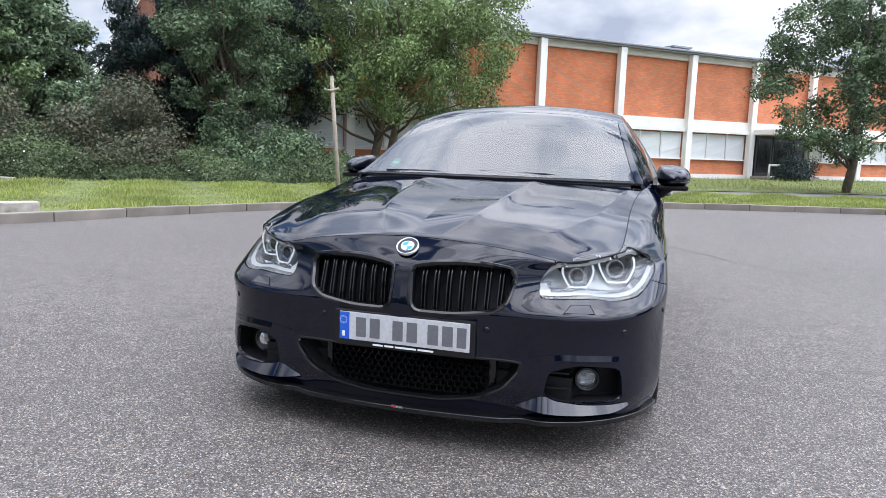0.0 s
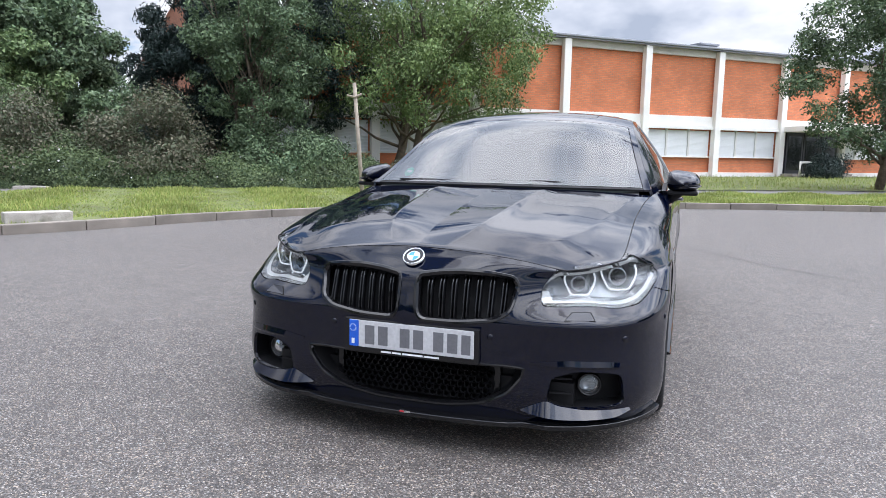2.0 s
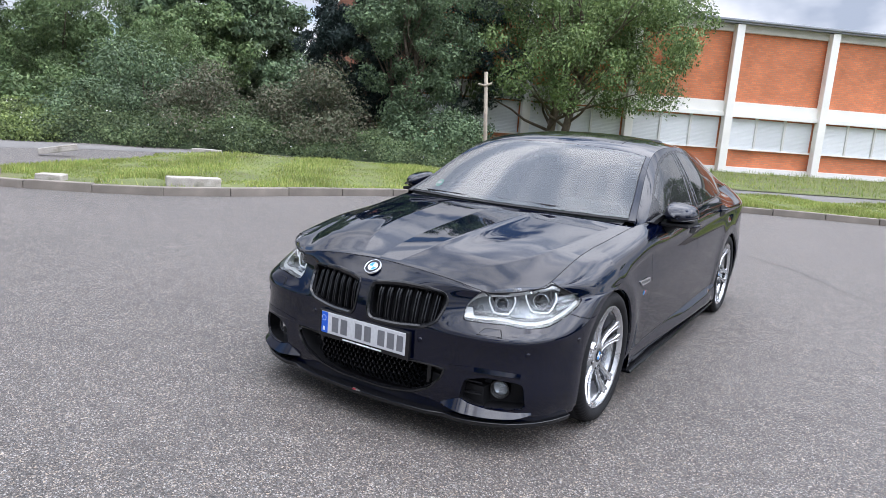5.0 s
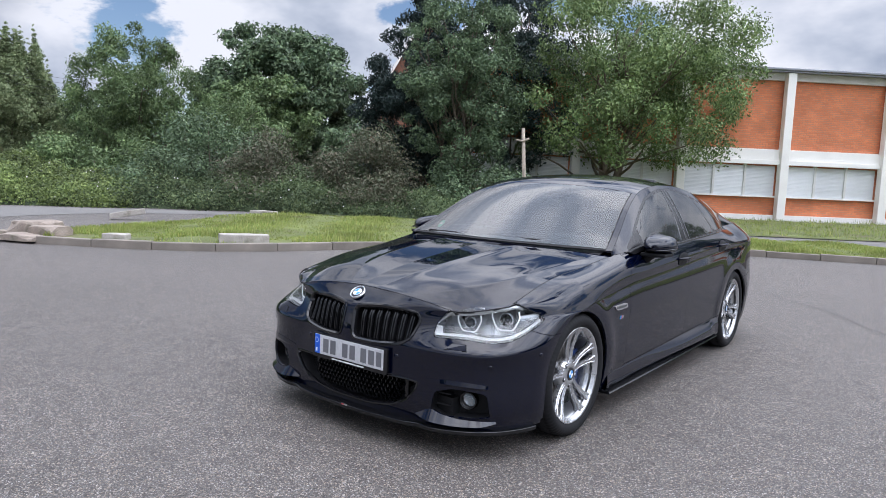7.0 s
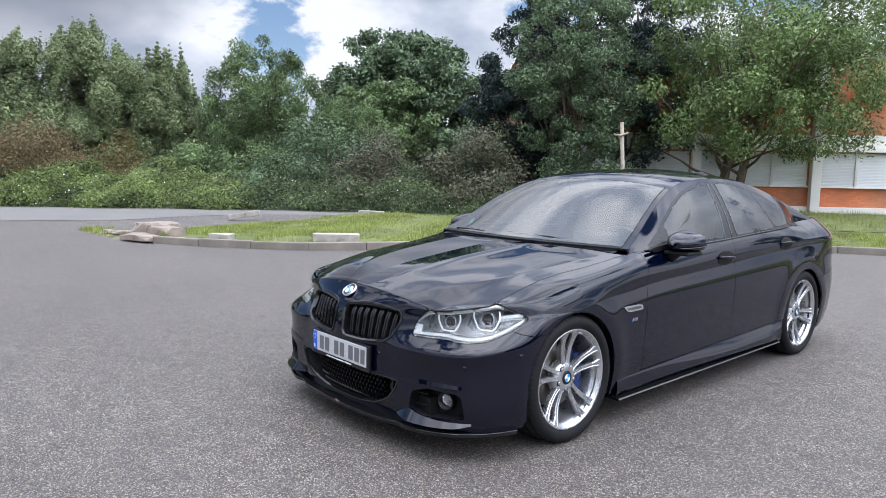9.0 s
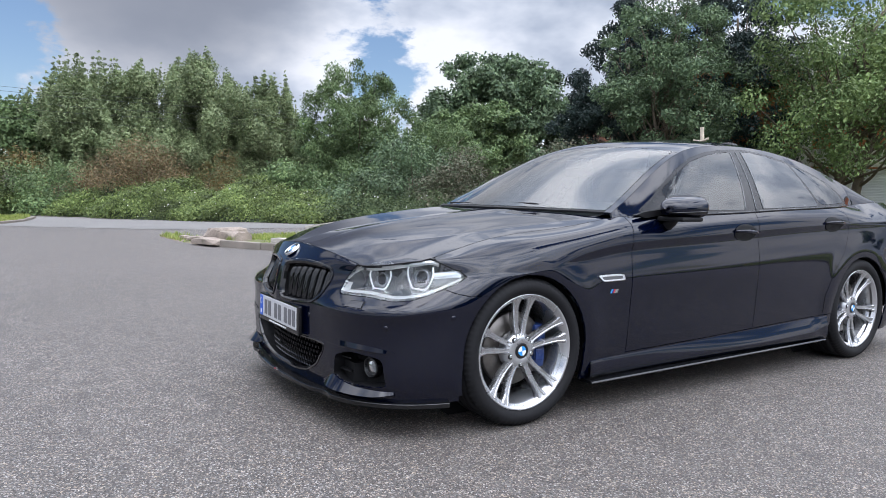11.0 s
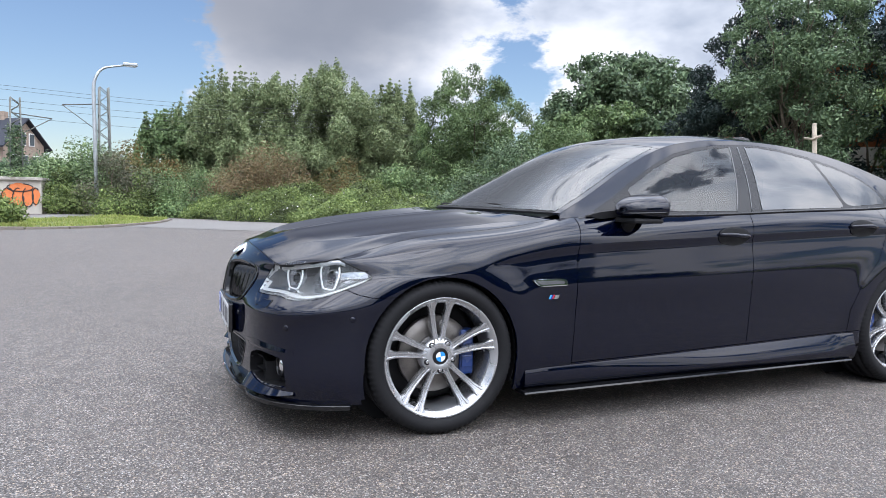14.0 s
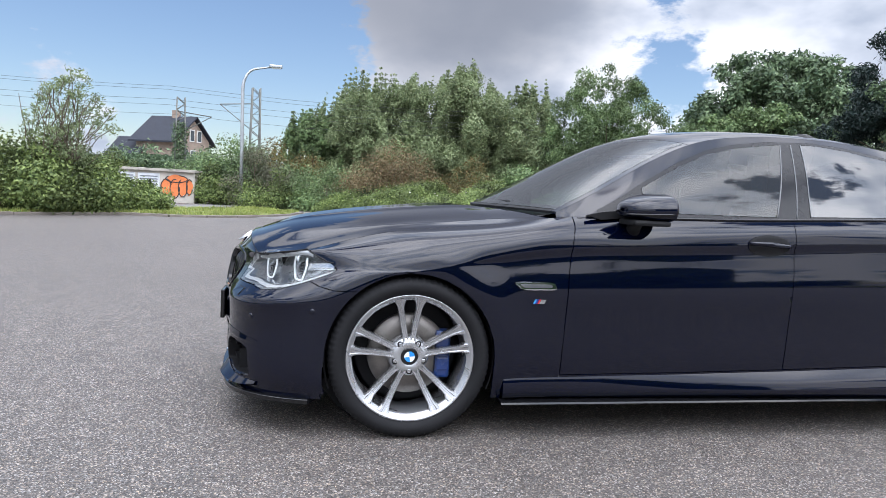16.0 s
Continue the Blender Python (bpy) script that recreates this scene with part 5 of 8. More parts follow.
def flank_grid():
    """Points [station, row] of the body's flank, from sill and bumper edge up to hood edge and belt line."""
    flat = lambda z: [(-0.8, z), (4.1, z)]
    dip = [(-0.9, 1.0), (0.2, 1.0), (4.2, 1.0)]
    R = [
        rail(-0.752, 4.02, 0.912, 4.2, 0.150, flat(0.165), 0.26, [(-0.9, 1.0), (0.3, 0.970), (1.5, 0.955), (2.8, 0.970), (4.2, 1)]),
        rail(-0.772, 4.05, 0.928, 4.3, 0.235, flat(0.24), 0.34, [(-0.9, 1.0), (0.3, 0.979), (1.5, 0.968), (2.8, 0.979), (4.2, 1)]),
        rail(-0.778, 4.075, 0.932, 4.15, 0.36, flat(0.40), 0.48, [(-0.9, 1.0), (0.0, 1.0), (0.8, 0.985), (1.5, 0.983), (2.3, 0.988), (3.0, 1.0), (4.2, 1)]),
        rail(-0.774, 4.07, 0.932, 4.10, 0.50, flat(0.56), 0.62, [(-0.9, 1.0), (0.0, 1.0), (0.8, 0.994), (1.5, 0.993), (2.3, 0.996), (3.0, 1.005), (4.2, 1)]),
        rail(-0.768, 4.06, 0.930, 3.95, 0.546, [(-0.8, 0.60), (0, 0.62), (1, 0.63), (2, 0.655), (3, 0.67), (4.1, 0.66)], 0.68, dip),
        rail(-0.756, 4.05, 0.926, 2.95, 0.60, [(-0.8, 0.64), (0, 0.68), (1, 0.70), (2, 0.745), (3, 0.77), (4.1, 0.75)], 0.74, dip),
        rail(-0.745, 4.05, 0.918, 2.5, 0.685, CREASE, 0.90, dip),
    ]
    T = hood_rail()
    S, ns = R[6], len(T)
    mid = (S + T) / 2
    out = S - T
    y = T[:, 1]
    # fullness between shoulder and top edge: round on nose and wing, flatter along the doors
    push = 0.004 * (1 - ease(-0.72, -0.60, y)) + 0.026 * ease(-0.66, -0.45, y) * (1 - ease(0.4, 1.0, y)) + 0.008
    horiz = np.stack([out[:, 0], out[:, 1], 0 * y], 1)
    horiz /= np.linalg.norm(horiz, axis=1, keepdims=True) + 1e-6
    mid = mid + horiz * push[:, None] + np.array([0, 0, 1.0]) * (push * 0.9)[:, None]
    rows = 52
    P = np.zeros((ns, rows, 3))
    keyv = np.array([0, 0.14, 0.34, 0.55, 0.63, 0.70, 0.83, 0.92, 1.0])
    v = np.sort(np.r_[np.linspace(0, 0.83, 38), np.linspace(0.83, 1, 15)[1:]])
    for i in range(ns):
        K = np.array([r[i] for r in R] + [mid[i], T[i]])
        w = float(ease(-0.15, 0.35, y[i]) * (1 - 0.4 * ease(3.2, 3.8, y[i])))
        for a in range(3):
            whole = spline(np.stack([keyv, K[:, a]], 1), v)
            low = spline(np.stack([keyv[:7], K[:7, a]], 1), np.minimum(v, 0.83))
            top = spline(np.stack([keyv[6:], K[6:, a]], 1), np.maximum(v, 0.83))
            P[i, :, a] = whole * (1 - w) + np.where(v <= 0.83, low, top) * w
    # a shallow hollow below the shoulder line, along the doors
    below = P[:, :, 2] - (spline(CREASE, P[:, :, 1]) - 0.022)
    band = np.exp(-(below / np.where(below > 0, 0.014, 0.072)) ** 2)
    P[:, :, 0] -= 0.0105 * band * ease(0.0, 0.5, P[:, :, 1]) * (1 - ease(3.0, 3.5, P[:, :, 1]))
    # wings swell slightly round the wheels
    for yc in (0.0, BASE):
        d = np.hypot(P[:, :, 1] - yc, P[:, :, 2] - WHEEL_Z)
        P[:, :, 0] += 0.010 * np.exp(-((d - 0.40) / 0.07) ** 2) * (P[:, :, 0] > 0.8)
    # a ledge under the headlights
    x, yy, z = P[:, :, 0], P[:, :, 1], P[:, :, 2]
    ledge = 0.530 + 0.02 * ease(0.6, 0.85, x) + 0.04 * ease(-0.5, -0.25, yy)
    swell = np.where(z > ledge, np.clip(1 - (z - ledge) / 0.036, 0, 1), np.clip(1 - (ledge - z) / 0.18, 0, 1) ** 2)
    swell = swell * ease(0.36, 0.46, x) * (1 - ease(-0.50, -0.26, yy)) * (yy < 0)
    P[:, :, 1] -= 0.011 * swell * np.clip(-yy / 0.8, 0, 1)
    P[:, :, 0] += 0.006 * swell * ease(0.6, 0.9, x)
    # the nose stands further out round the kidneys
    full = spline([(0.05, 0.010), (0.15, 0.020), (0.235, 0.032), (0.36, 0.045), (0.5, 0.056), (0.6, 0.061), (0.645, 0.058), (0.685, 0.045), (0.716, 0.022), (0.745, 0.003), (0.80, 0.0), (1.2, 0.0)], P[:, :, 2])
    P[:, :, 1] -= full * np.clip(1 - (P[:, :, 0] / 0.48) ** 2, 0, 1) ** 2 * (P[:, :, 1] < 0)
    P[0, :, 0] = 0
    P[-1, :, 0] = 0
    return P


def grid_bm(P, skip=None):
    n, m = P.shape[:2]
    bm = bmesh.new()
    V = [[bm.verts.new(P[i, j]) for j in range(m)] for i in range(n)]
    for i in range(n - 1):
        for j in range(m - 1):
            if skip is None or not skip(i, j):
                bm.faces.new((V[i][j], V[i + 1][j], V[i + 1][j + 1], V[i][j + 1])).smooth = True
    bmesh.ops.remove_doubles(bm, verts=bm.verts[:], dist=1e-5)
    bmesh.ops.dissolve_degenerate(bm, edges=bm.edges[:], dist=1e-5)
    return bm


class Shape:
    """A surface with its own smooth normals, from which panels are cut without disturbing the shading."""

    def __init__(self, P):
        self.bm = grid_bm(P)
        self.bm.normal_update()
        self.bm.faces.ensure_lookup_table()
        heart = Vector((0.0, 1.5, 0.4))
        if sum((f.normal.dot(f.calc_center_median() - heart) * f.calc_area() for f in self.bm.faces)) < 0:
            bmesh.ops.reverse_faces(self.bm, faces=self.bm.faces[:])
            self.bm.normal_update()
        self.tris = [[v.co.copy() for v in f.verts] for f in self.bm.faces]
        self.nors = [[v.normal.copy() for v in f.verts] for f in self.bm.faces]
        self.tree = BVHTree.FromBMesh(self.bm)

    def normal(self, p):
        q, n, i, d = self.tree.find_nearest(p)
        if i is None:
            return Vector((0, 0, 1))
        co, nr = self.tris[i], self.nors[i]
        w = [1 / ((p - c).length + 1e-5) ** 2 for c in co]
        s = sum(w)
        r = Vector()
        for a, b in zip(w, nr):
            r += b * (a / s)
        return r.normalized()

    def cut(self, line, u, v, closed=True, where=lambda c: True):
        """Cuts edges along a polyline given in the plane of the directions u and v."""
        u, v = Vector(u), Vector(v)
        way = u.cross(v)
        ends = list(zip(line, line[1:] + line[:1])) if closed else list(zip(line, line[1:]))
        for (a0, a1), (b0, b1) in ends:
            lo0, hi0, lo1, hi1 = min(a0, b0) - 0.012, max(a0, b0) + 0.012, min(a1, b1) - 0.012, max(a1, b1) + 0.012
            near = []
            for f in self.bm.faces:
                pu, pv = [q.co.dot(u) for q in f.verts], [q.co.dot(v) for q in f.verts]
                if max(pu) > lo0 and min(pu) < hi0 and max(pv) > lo1 and min(pv) < hi1 and where(f.calc_center_median()):
                    near.append(f)
            if not near:
                continue
            d = u * (b0 - a0) + v * (b1 - a1)
            geom = list({x for f in near for x in (*f.verts, *f.edges)}) + near
            bmesh.ops.bisect_plane(self.bm, geom=geom, dist=1e-6, plane_co=u * a0 + v * a1, plane_no=d.cross(way).normalized())

    def panels(self, sort):
        """Splits the faces by sort(centre) into named bmeshes."""
        found = {}
        for f in self.bm.faces:
            name = sort(f.calc_center_median())
            if name:
                found.setdefault(name, []).append([v.co.copy() for v in f.verts])
        return found


def panel(name, polys, shape, material, parent, mirror=False, both=False, gap=0.0022, lip=0.012, label="", flip=False):
    """A panel with a small gap to its neighbours and edges folded inwards."""
    bm = bmesh.new()
    for poly in polys:
        try:
            bm.faces.new([bm.verts.new(p) for p in poly])
        except ValueError:
            pass
    bmesh.ops.remove_doubles(bm, verts=bm.verts[:], dist=2e-5)
    keep = {v: shape.normal(v.co) for v in bm.verts}
    for f in bm.faces:
        f.normal_update()
        n = sum((keep[v] for v in f.verts), Vector())
        if f.normal.dot(n) < 0:
            f.normal_flip()
    rim = [e for e in bm.edges if e.is_boundary and not (both and all(abs(v.co.x) < 1e-4 for v in e.verts))]
    edge = {v for e in rim for v in e.verts}
    inner = {}
    for v in edge:
        near = [e.other_vert(v).co for e in v.link_edges if e.other_vert(v) not in edge]
        pull = Vector()
        if near:
            pull = (sum(near, Vector()) / len(near) - v.co)
        else:
            c = sum((f.calc_center_median() for f in v.link_faces), Vector()) / max(len(v.link_faces), 1)
            pull = c - v.co
        if both and abs(v.co.x) < 1e-4:
            pull.x = 0
        inner[v] = pull.normalized() * gap if pull.length > 1e-6 else Vector()
    for v, d in inner.items():
        v.co += d
    verts = [v.co.copy() for v in bm.verts]
    nors = [keep[v] for v in bm.verts]
    index = {v: i for i, v in enumerate(bm.verts)}
    faces = [[index[v] for v in f.verts] for f in bm.faces]
    for e in rim:
        a, b = e.verts
        f = e.link_faces[0]
        loop = [index[v] for v in f.verts]
        ia, ib = index[a], index[b]
        if loop[(loop.index(ia) + 1) % len(loop)] != ib:
            ia, ib, a, b = ib, ia, b, a
        base = len(verts)
        side = (b.co - a.co).cross(keep[a]).normalized()
        for p, v in ((a.co, a), (b.co, b), (b.co - keep[b] * lip, b), (a.co - keep[a] * lip, a)):
            verts.append(p.copy()); nors.append((keep[v] * 0.35 + side).normalized())
        faces.append([base + 1, base, base + 3, base + 2])
    bm.free()
    made = []
    for s in ((1, -1) if (mirror or both) else (1,)):
        made.append(([Vector((p.x * s, p.y, p.z)) for p in verts], [Vector((n.x * s, n.y, n.z)) for n in nors], [f if s > 0 else f[::-1] for f in faces]))
    if both:
        n = len(verts)
        made = [(made[0][0] + made[1][0], made[0][1] + made[1][1], made[0][2] + [[i + n for i in f] for f in made[1][2]])]
    obs = []
    for vs, ns, fs in made:
        me = bpy.data.meshes.new(name)
        me.from_pydata([tuple(v) for v in vs], [], fs)
        me.polygons.foreach_set("use_smooth", [True] * len(me.polygons))
        if not me.validate(clean_customdata=False):
            me.normals_split_custom_set_from_vertices([tuple(n) for n in ns])
        me.materials.append(material)
        ob = new(name, me)
        ob.parent = parent
        obs.append(tagged(ob, label))
    return obs


def in_poly(poly, a, b):
    return inside(poly, a, b)


def circle(yc, zc, r, n=56):
    return [(yc + r * math.cos(2 * math.pi * k / n), zc + r * math.sin(2 * math.pi * k / n)) for k in range(n)]


def rounded(poly, r=0.3, n=5):
    """A polygon with its corners rounded."""
    out = []
    m = len(poly)
    for i in range(m):
        a, b, c = (Vector(poly[(i + k) % m]) for k in (-1, 0, 1))
        p, q = b.lerp(a, r), b.lerp(c, r)
        for k in range(n + 1):
            t = k / n
            out.append(tuple(p.lerp(b, t).lerp(b.lerp(q, t), t)))
    return out


X, Y, Z = (1, 0, 0), (0, 1, 0), (0, 0, 1)
LAMP_U = Vector((0.757, 0.655, 0)).normalized()
KIDNEY = rounded([(0.027, 0.688), (0.11, 0.702), (0.20, 0.708), (0.30, 0.704), (0.388, 0.690), (0.410, 0.655), (0.388, 0.562), (0.335, 0.528), (0.20, 0.514), (0.036, 0.516)], 0.28)
INTAKE = rounded([(-0.452, 0.368), (0.452, 0.368), (0.440, 0.320), (0.385, 0.252), (0.285, 0.204), (0.14, 0.182), (-0.14, 0.182), (-0.285, 0.204), (-0.385, 0.252), (-0.440, 0.320)], 0.25)
FOG = rounded([(0.530, 0.236), (0.545, 0.330), (0.640, 0.360), (0.785, 0.346), (0.800, 0.226), (0.600, 0.214)], 0.2)
HEADLIGHT = rounded([(-0.097, 0.586), (-0.080, 0.645), (-0.045, 0.690), (0.02, 0.765), (0.15, 0.790), (0.25, 0.795), (0.31, 0.760), (0.37, 0.734), (0.42, 0.711), (0.466, 0.682), (0.42, 0.650), (0.34, 0.614), (0.27, 0.589), (0.184, 0.580), (0.13, 0.582), (0.09, 0.588), (0.0, 0.587)], 0.22, 4)
ARCH_R = 0.349

car = thing("saloon_car", Matrix(), "black-blue four-door saloon car parked on the asphalt, lamps lit", "car")


def build_shell():
    P = flank_grid()
    s = Shape(P)
    nose = lambda c: c.y < -0.3
    s.cut(KIDNEY, X, Z, where=lambda c: c.y < -0.5)
    s.cut(INTAKE, X, Z, where=lambda c: c.y < -0.5)
    s.cut(FOG, X, Z, where=lambda c: c.y < -0.3)
    s.cut(HEADLIGHT, LAMP_U, Z, where=lambda c: c.y < -0.1)
    for yc in (0.0, BASE):
        s.cut(circle(yc, WHEEL_Z, ARCH_R), Y, Z, where=lambda c: c.x > 0.7)
    seam = [(-0.45, 0.655), (-0.417, 0.635), (-0.376, 0.618), (-0.321, 0.606), (-0.236, 0.605), (-0.1, 0.605)]
    s.cut(seam, Y, Z, closed=False, where=lambda c: c.x > 0.6)
    doors = {"a": [(0.640, 0.14), (0.646, 0.45), (0.652, 0.70), (0.668, 0.86), (0.70, 1.0)], "b": [(1.700, 0.14), (1.702, 0.6), (1.712, 1.1)],
             "c": [(2.50, 0.14), (2.52, 0.45), (2.60, 0.60), (2.72, 0.72), (2.795, 0.86), (2.80, 1.1)]}
    for line in doors.values():
        s.cut(line, Y, Z, closed=False, where=lambda c: c.x > 0.6)
    sill = [(0.30, 0.262), (1.2, 0.282), (2.45, 0.325), (2.60, 0.33)]
    s.cut(sill, Y, Z, closed=False, where=lambda c: c.x > 0.6)
    tail = [(3.25, 0.60), (3.7, 0.66), (4.1, 0.68)]
    s.cut(tail, Y, Z, closed=False, where=lambda c: c.y > 3.1)
    lamp = [(3.62, 0.78), (3.60, 0.90), (3.95, 0.97), (4.2, 0.96), (4.2, 0.80)]
    s.cut(lamp, Y, Z, where=lambda c: c.y > 3.4 and c.x > 0.35)
    fuel = lambda line, z: float(np.interp(z, [p[1] for p in line], [p[0] for p in line]))

    def sort(c):
        x, y, z = c
        u = c.dot(LAMP_U)
        for yc in (0.0, BASE):
            if x > 0.6 and math.hypot(y - yc, z - WHEEL_Z) < ARCH_R:
                return None
            if x > 0.6 and abs(y - yc) < ARCH_R and z < WHEEL_Z:
                return None
        if y < -0.5 and (in_poly(KIDNEY, x, z) or in_poly(INTAKE, x, z)):
            return None
        if y < -0.3 and in_poly(FOG, x, z):
            return None
        if y < -0.1 and in_poly(HEADLIGHT, u, z):
            return "headlight"
        if y > 3.4 and x > 0.35 and in_poly(lamp, y, z):
            return "tail_lamp"
        if y < 0.1 and (u < 0.02 or z < np.interp(y, [p[0] for p in seam], [p[1] for p in seam])):
            return "front_bumper"
        if y > 3.2 and z < np.interp(y, [3.25, 3.7, 4.1], [0.60, 0.66, 0.68]):
            return "rear_bumper"
        if y < fuel(doors["a"], z):
            return "front_wing"
        if z < np.interp(y, [p[0] for p in sill], [p[1] for p in sill]) and y < 2.65:
            return "sill"
        if y < fuel(doors["b"], z):
            return "front_door"
        if y < fuel(doors["c"], z):
            return "rear_door"
        return "rear_wing"

    found = s.panels(sort)
    out = {}
    for name, polys in found.items():
        if name in ("front_bumper", "rear_bumper"):
            out[name] = panel(name, polys, s, PAINT, car, both=True)
        elif name == "headlight":
            out[name] = panel("headlight", polys, s, LENS, car, mirror=True, label="clear headlight with two lit white rings", gap=0.003, lip=0.02)
        elif name == "tail_lamp":
            out[name] = panel("tail_lamp", polys, s, RED, car, mirror=True, label="red tail lamp")
        else:
            out[name] = panel(name, polys, s, PAINT, car, mirror=True)
    s.bm.free()
    return s, P, out


shell, FLANK, shell_parts = build_shell()


def coons(F, C, Lc, Rc):
    """A patch between four edges: F and C across, Lc and Rc along."""
    n, m = len(Lc), len(F)
    s, t = np.linspace(0, 1, n)[:, None, None], np.linspace(0, 1, m)[None, :, None]
    return ((1 - s) * F[None] + s * C[None] + (1 - t) * Lc[:, None] + t * Rc[:, None]
            - ((1 - s) * (1 - t) * F[0] + (1 - s) * t * F[-1] + s * (1 - t) * C[0] + s * t * C[-1]))


def resample(pts, n):
    d = np.r_[0, np.cumsum(np.linalg.norm(np.diff(pts, axis=0), axis=1))]
    q = np.linspace(0, d[-1], n)
    return np.stack([np.interp(q, d, pts[:, k]) for k in range(3)], 1)


CENTRE = [(0.46, 0.965), (0.75, 1.118), (1.0, 1.254), (1.2, 1.348), (1.32, 1.384), (1.5, 1.412), (1.75, 1.430), (2.0, 1.434), (2.3, 1.425), (2.6, 1.396), (2.85, 1.345), (3.1, 1.262), (3.4, 1.135), (3.55, 1.080)]
EDGE_X = [(0.62, 0.800), (0.8, 0.757), (1.0, 0.708), (1.2, 0.664), (1.35, 0.640), (1.5, 0.626), (1.75, 0.615), (2.0, 0.610), (2.3, 0.606), (2.6, 0.606), (2.9, 0.618), (3.2, 0.645), (3.55, 0.690)]
EDGE_Z = [(0.62, 0.958), (0.8, 1.046), (1.0, 1.158), (1.2, 1.258), (1.35, 1.314), (1.5, 1.345), (1.75, 1.366), (2.0, 1.370), (2.3, 1.358), (2.6, 1.325), (2.9, 1.262), (3.2, 1.172), (3.55, 1.062)]


def build_hood():
    T = hood_rail()
    front, side, rear = stations()
    k = int(np.argmin(np.abs(T[:74, 1] + 0.575)))
    F = resample(T[:k + 1], 61)
    cowl_edge = T[np.argmin(np.abs(T[:160, 1] - 0.60))]
    R = resample(T[k:int(np.argmin(np.abs(T[:160, 1] - 0.60))) + 1], 81)
    ys = np.linspace(F[0, 1], 0.45, 81)
    Lc = np.stack([0 * ys, ys, spline([(-0.72, 0.780), (-0.69, 0.788), (-0.6, 0.815), (-0.45, 0.848), (-0.25, 0.880), (0.0, 0.912), (0.25, 0.940), (0.45, 0.958)], ys)], 1)
    Lc[0] = F[0]
    lam = np.linspace(0, 1, 61)
    C = np.stack([cowl_edge[0] * lam, 0.45 + (cowl_edge[1] - 0.45) * lam ** 2.2, 0.958 + (cowl_edge[2] - 0.958) * lam ** 2.5], 1)
    P = coons(F, C, Lc, R)
    sg, lm = np.meshgrid(np.linspace(0, 1, 81), lam, indexing="ij")
    drop = (Lc[:, 2] - R[:, 2])[:, None]
    P[:, :, 2] += drop * (lm - lm ** 2.3) * ease(0, 0.2, sg) * (1 - ease(0.8, 1, sg))
    P[:, :, 2] += 0.006 * np.sin(math.pi * np.clip(lm, 0, 1)) * np.sin(math.pi * sg)
    # columns follow two pressed creases that fan out from nose to windscreen
    s0 = np.linspace(0, 1, 81)
    inner, outer = 0.13 + 0.16 * (1 - np.exp(-s0 / 0.18)) + 0.08 * s0, 0.42 + 0.51 * (1 - np.exp(-s0 / 0.27))
    q = np.linspace(0, 1, 97)
    Q = np.zeros((81, 97, 3))
    way = np.zeros((81, 97))
    for i in range(81):
        way[i] = np.interp(q, [0, 0.40, 0.72, 1], [0, inner[i], outer[i], 1])
        for a in range(3):
            Q[i, :, a] = np.interp(way[i], lam, P[i, :, a])
    P, sg = Q, np.repeat(s0[:, None], 97, 1)
    d = way - inner[:, None]
    rise = np.where(d < 0, np.exp(d / 0.16), np.exp(-d / 0.045))
    P[:, :, 2] += 0.0125 * rise * ease(-0.05, 0.30, sg) * (1 - ease(0.88, 1.0, sg))
    d = way - outer[:, None]
    rise = np.where(d < 0, np.exp(d / 0.12), np.exp(-d / 0.07))
    P[:, :, 2] += 0.0065 * rise * ease(0.0, 0.35, sg) * (1 - ease(0.80, 1.0, sg)) * (1 - ease(0.9, 1.0, way))
    P[:, 0, 0] = 0
    s = Shape(P)
    polys = [[v.co.copy() for v in f.verts] for f in s.bm.faces]
    # black tubes added along the hood's edge, their colour standing for the gap's shade
    edge_strip = bmesh.new()
    E = np.concatenate([F[:0:-1] * np.array([-1, 1, 1]), F])
    tube(edge_strip, [tuple(q - np.array([0, -0.003, 0.005])) for q in E[3:-3:2]], 0.0042, 6)
    part("hood_gap_seal", edge_strip, MATT_BLACK, car, smooth=True)
    for sx in (1, -1):
        edge_strip = bmesh.new()
        tube(edge_strip, [tuple(q * np.array([sx, 1, 1]) - np.array([0.002 * sx, 0, 0.004])) for q in R[4::3]], 0.0042, 6)
        part("hood_gap_seal", edge_strip, MATT_BLACK, car, smooth=True)
    panel("hood", polys, s, PAINT, car, both=True, gap=0.0030, lip=0.004, label="black-blue hood with pressed ridges")
    s.bm.free()


build_hood()


pillar_seals = []


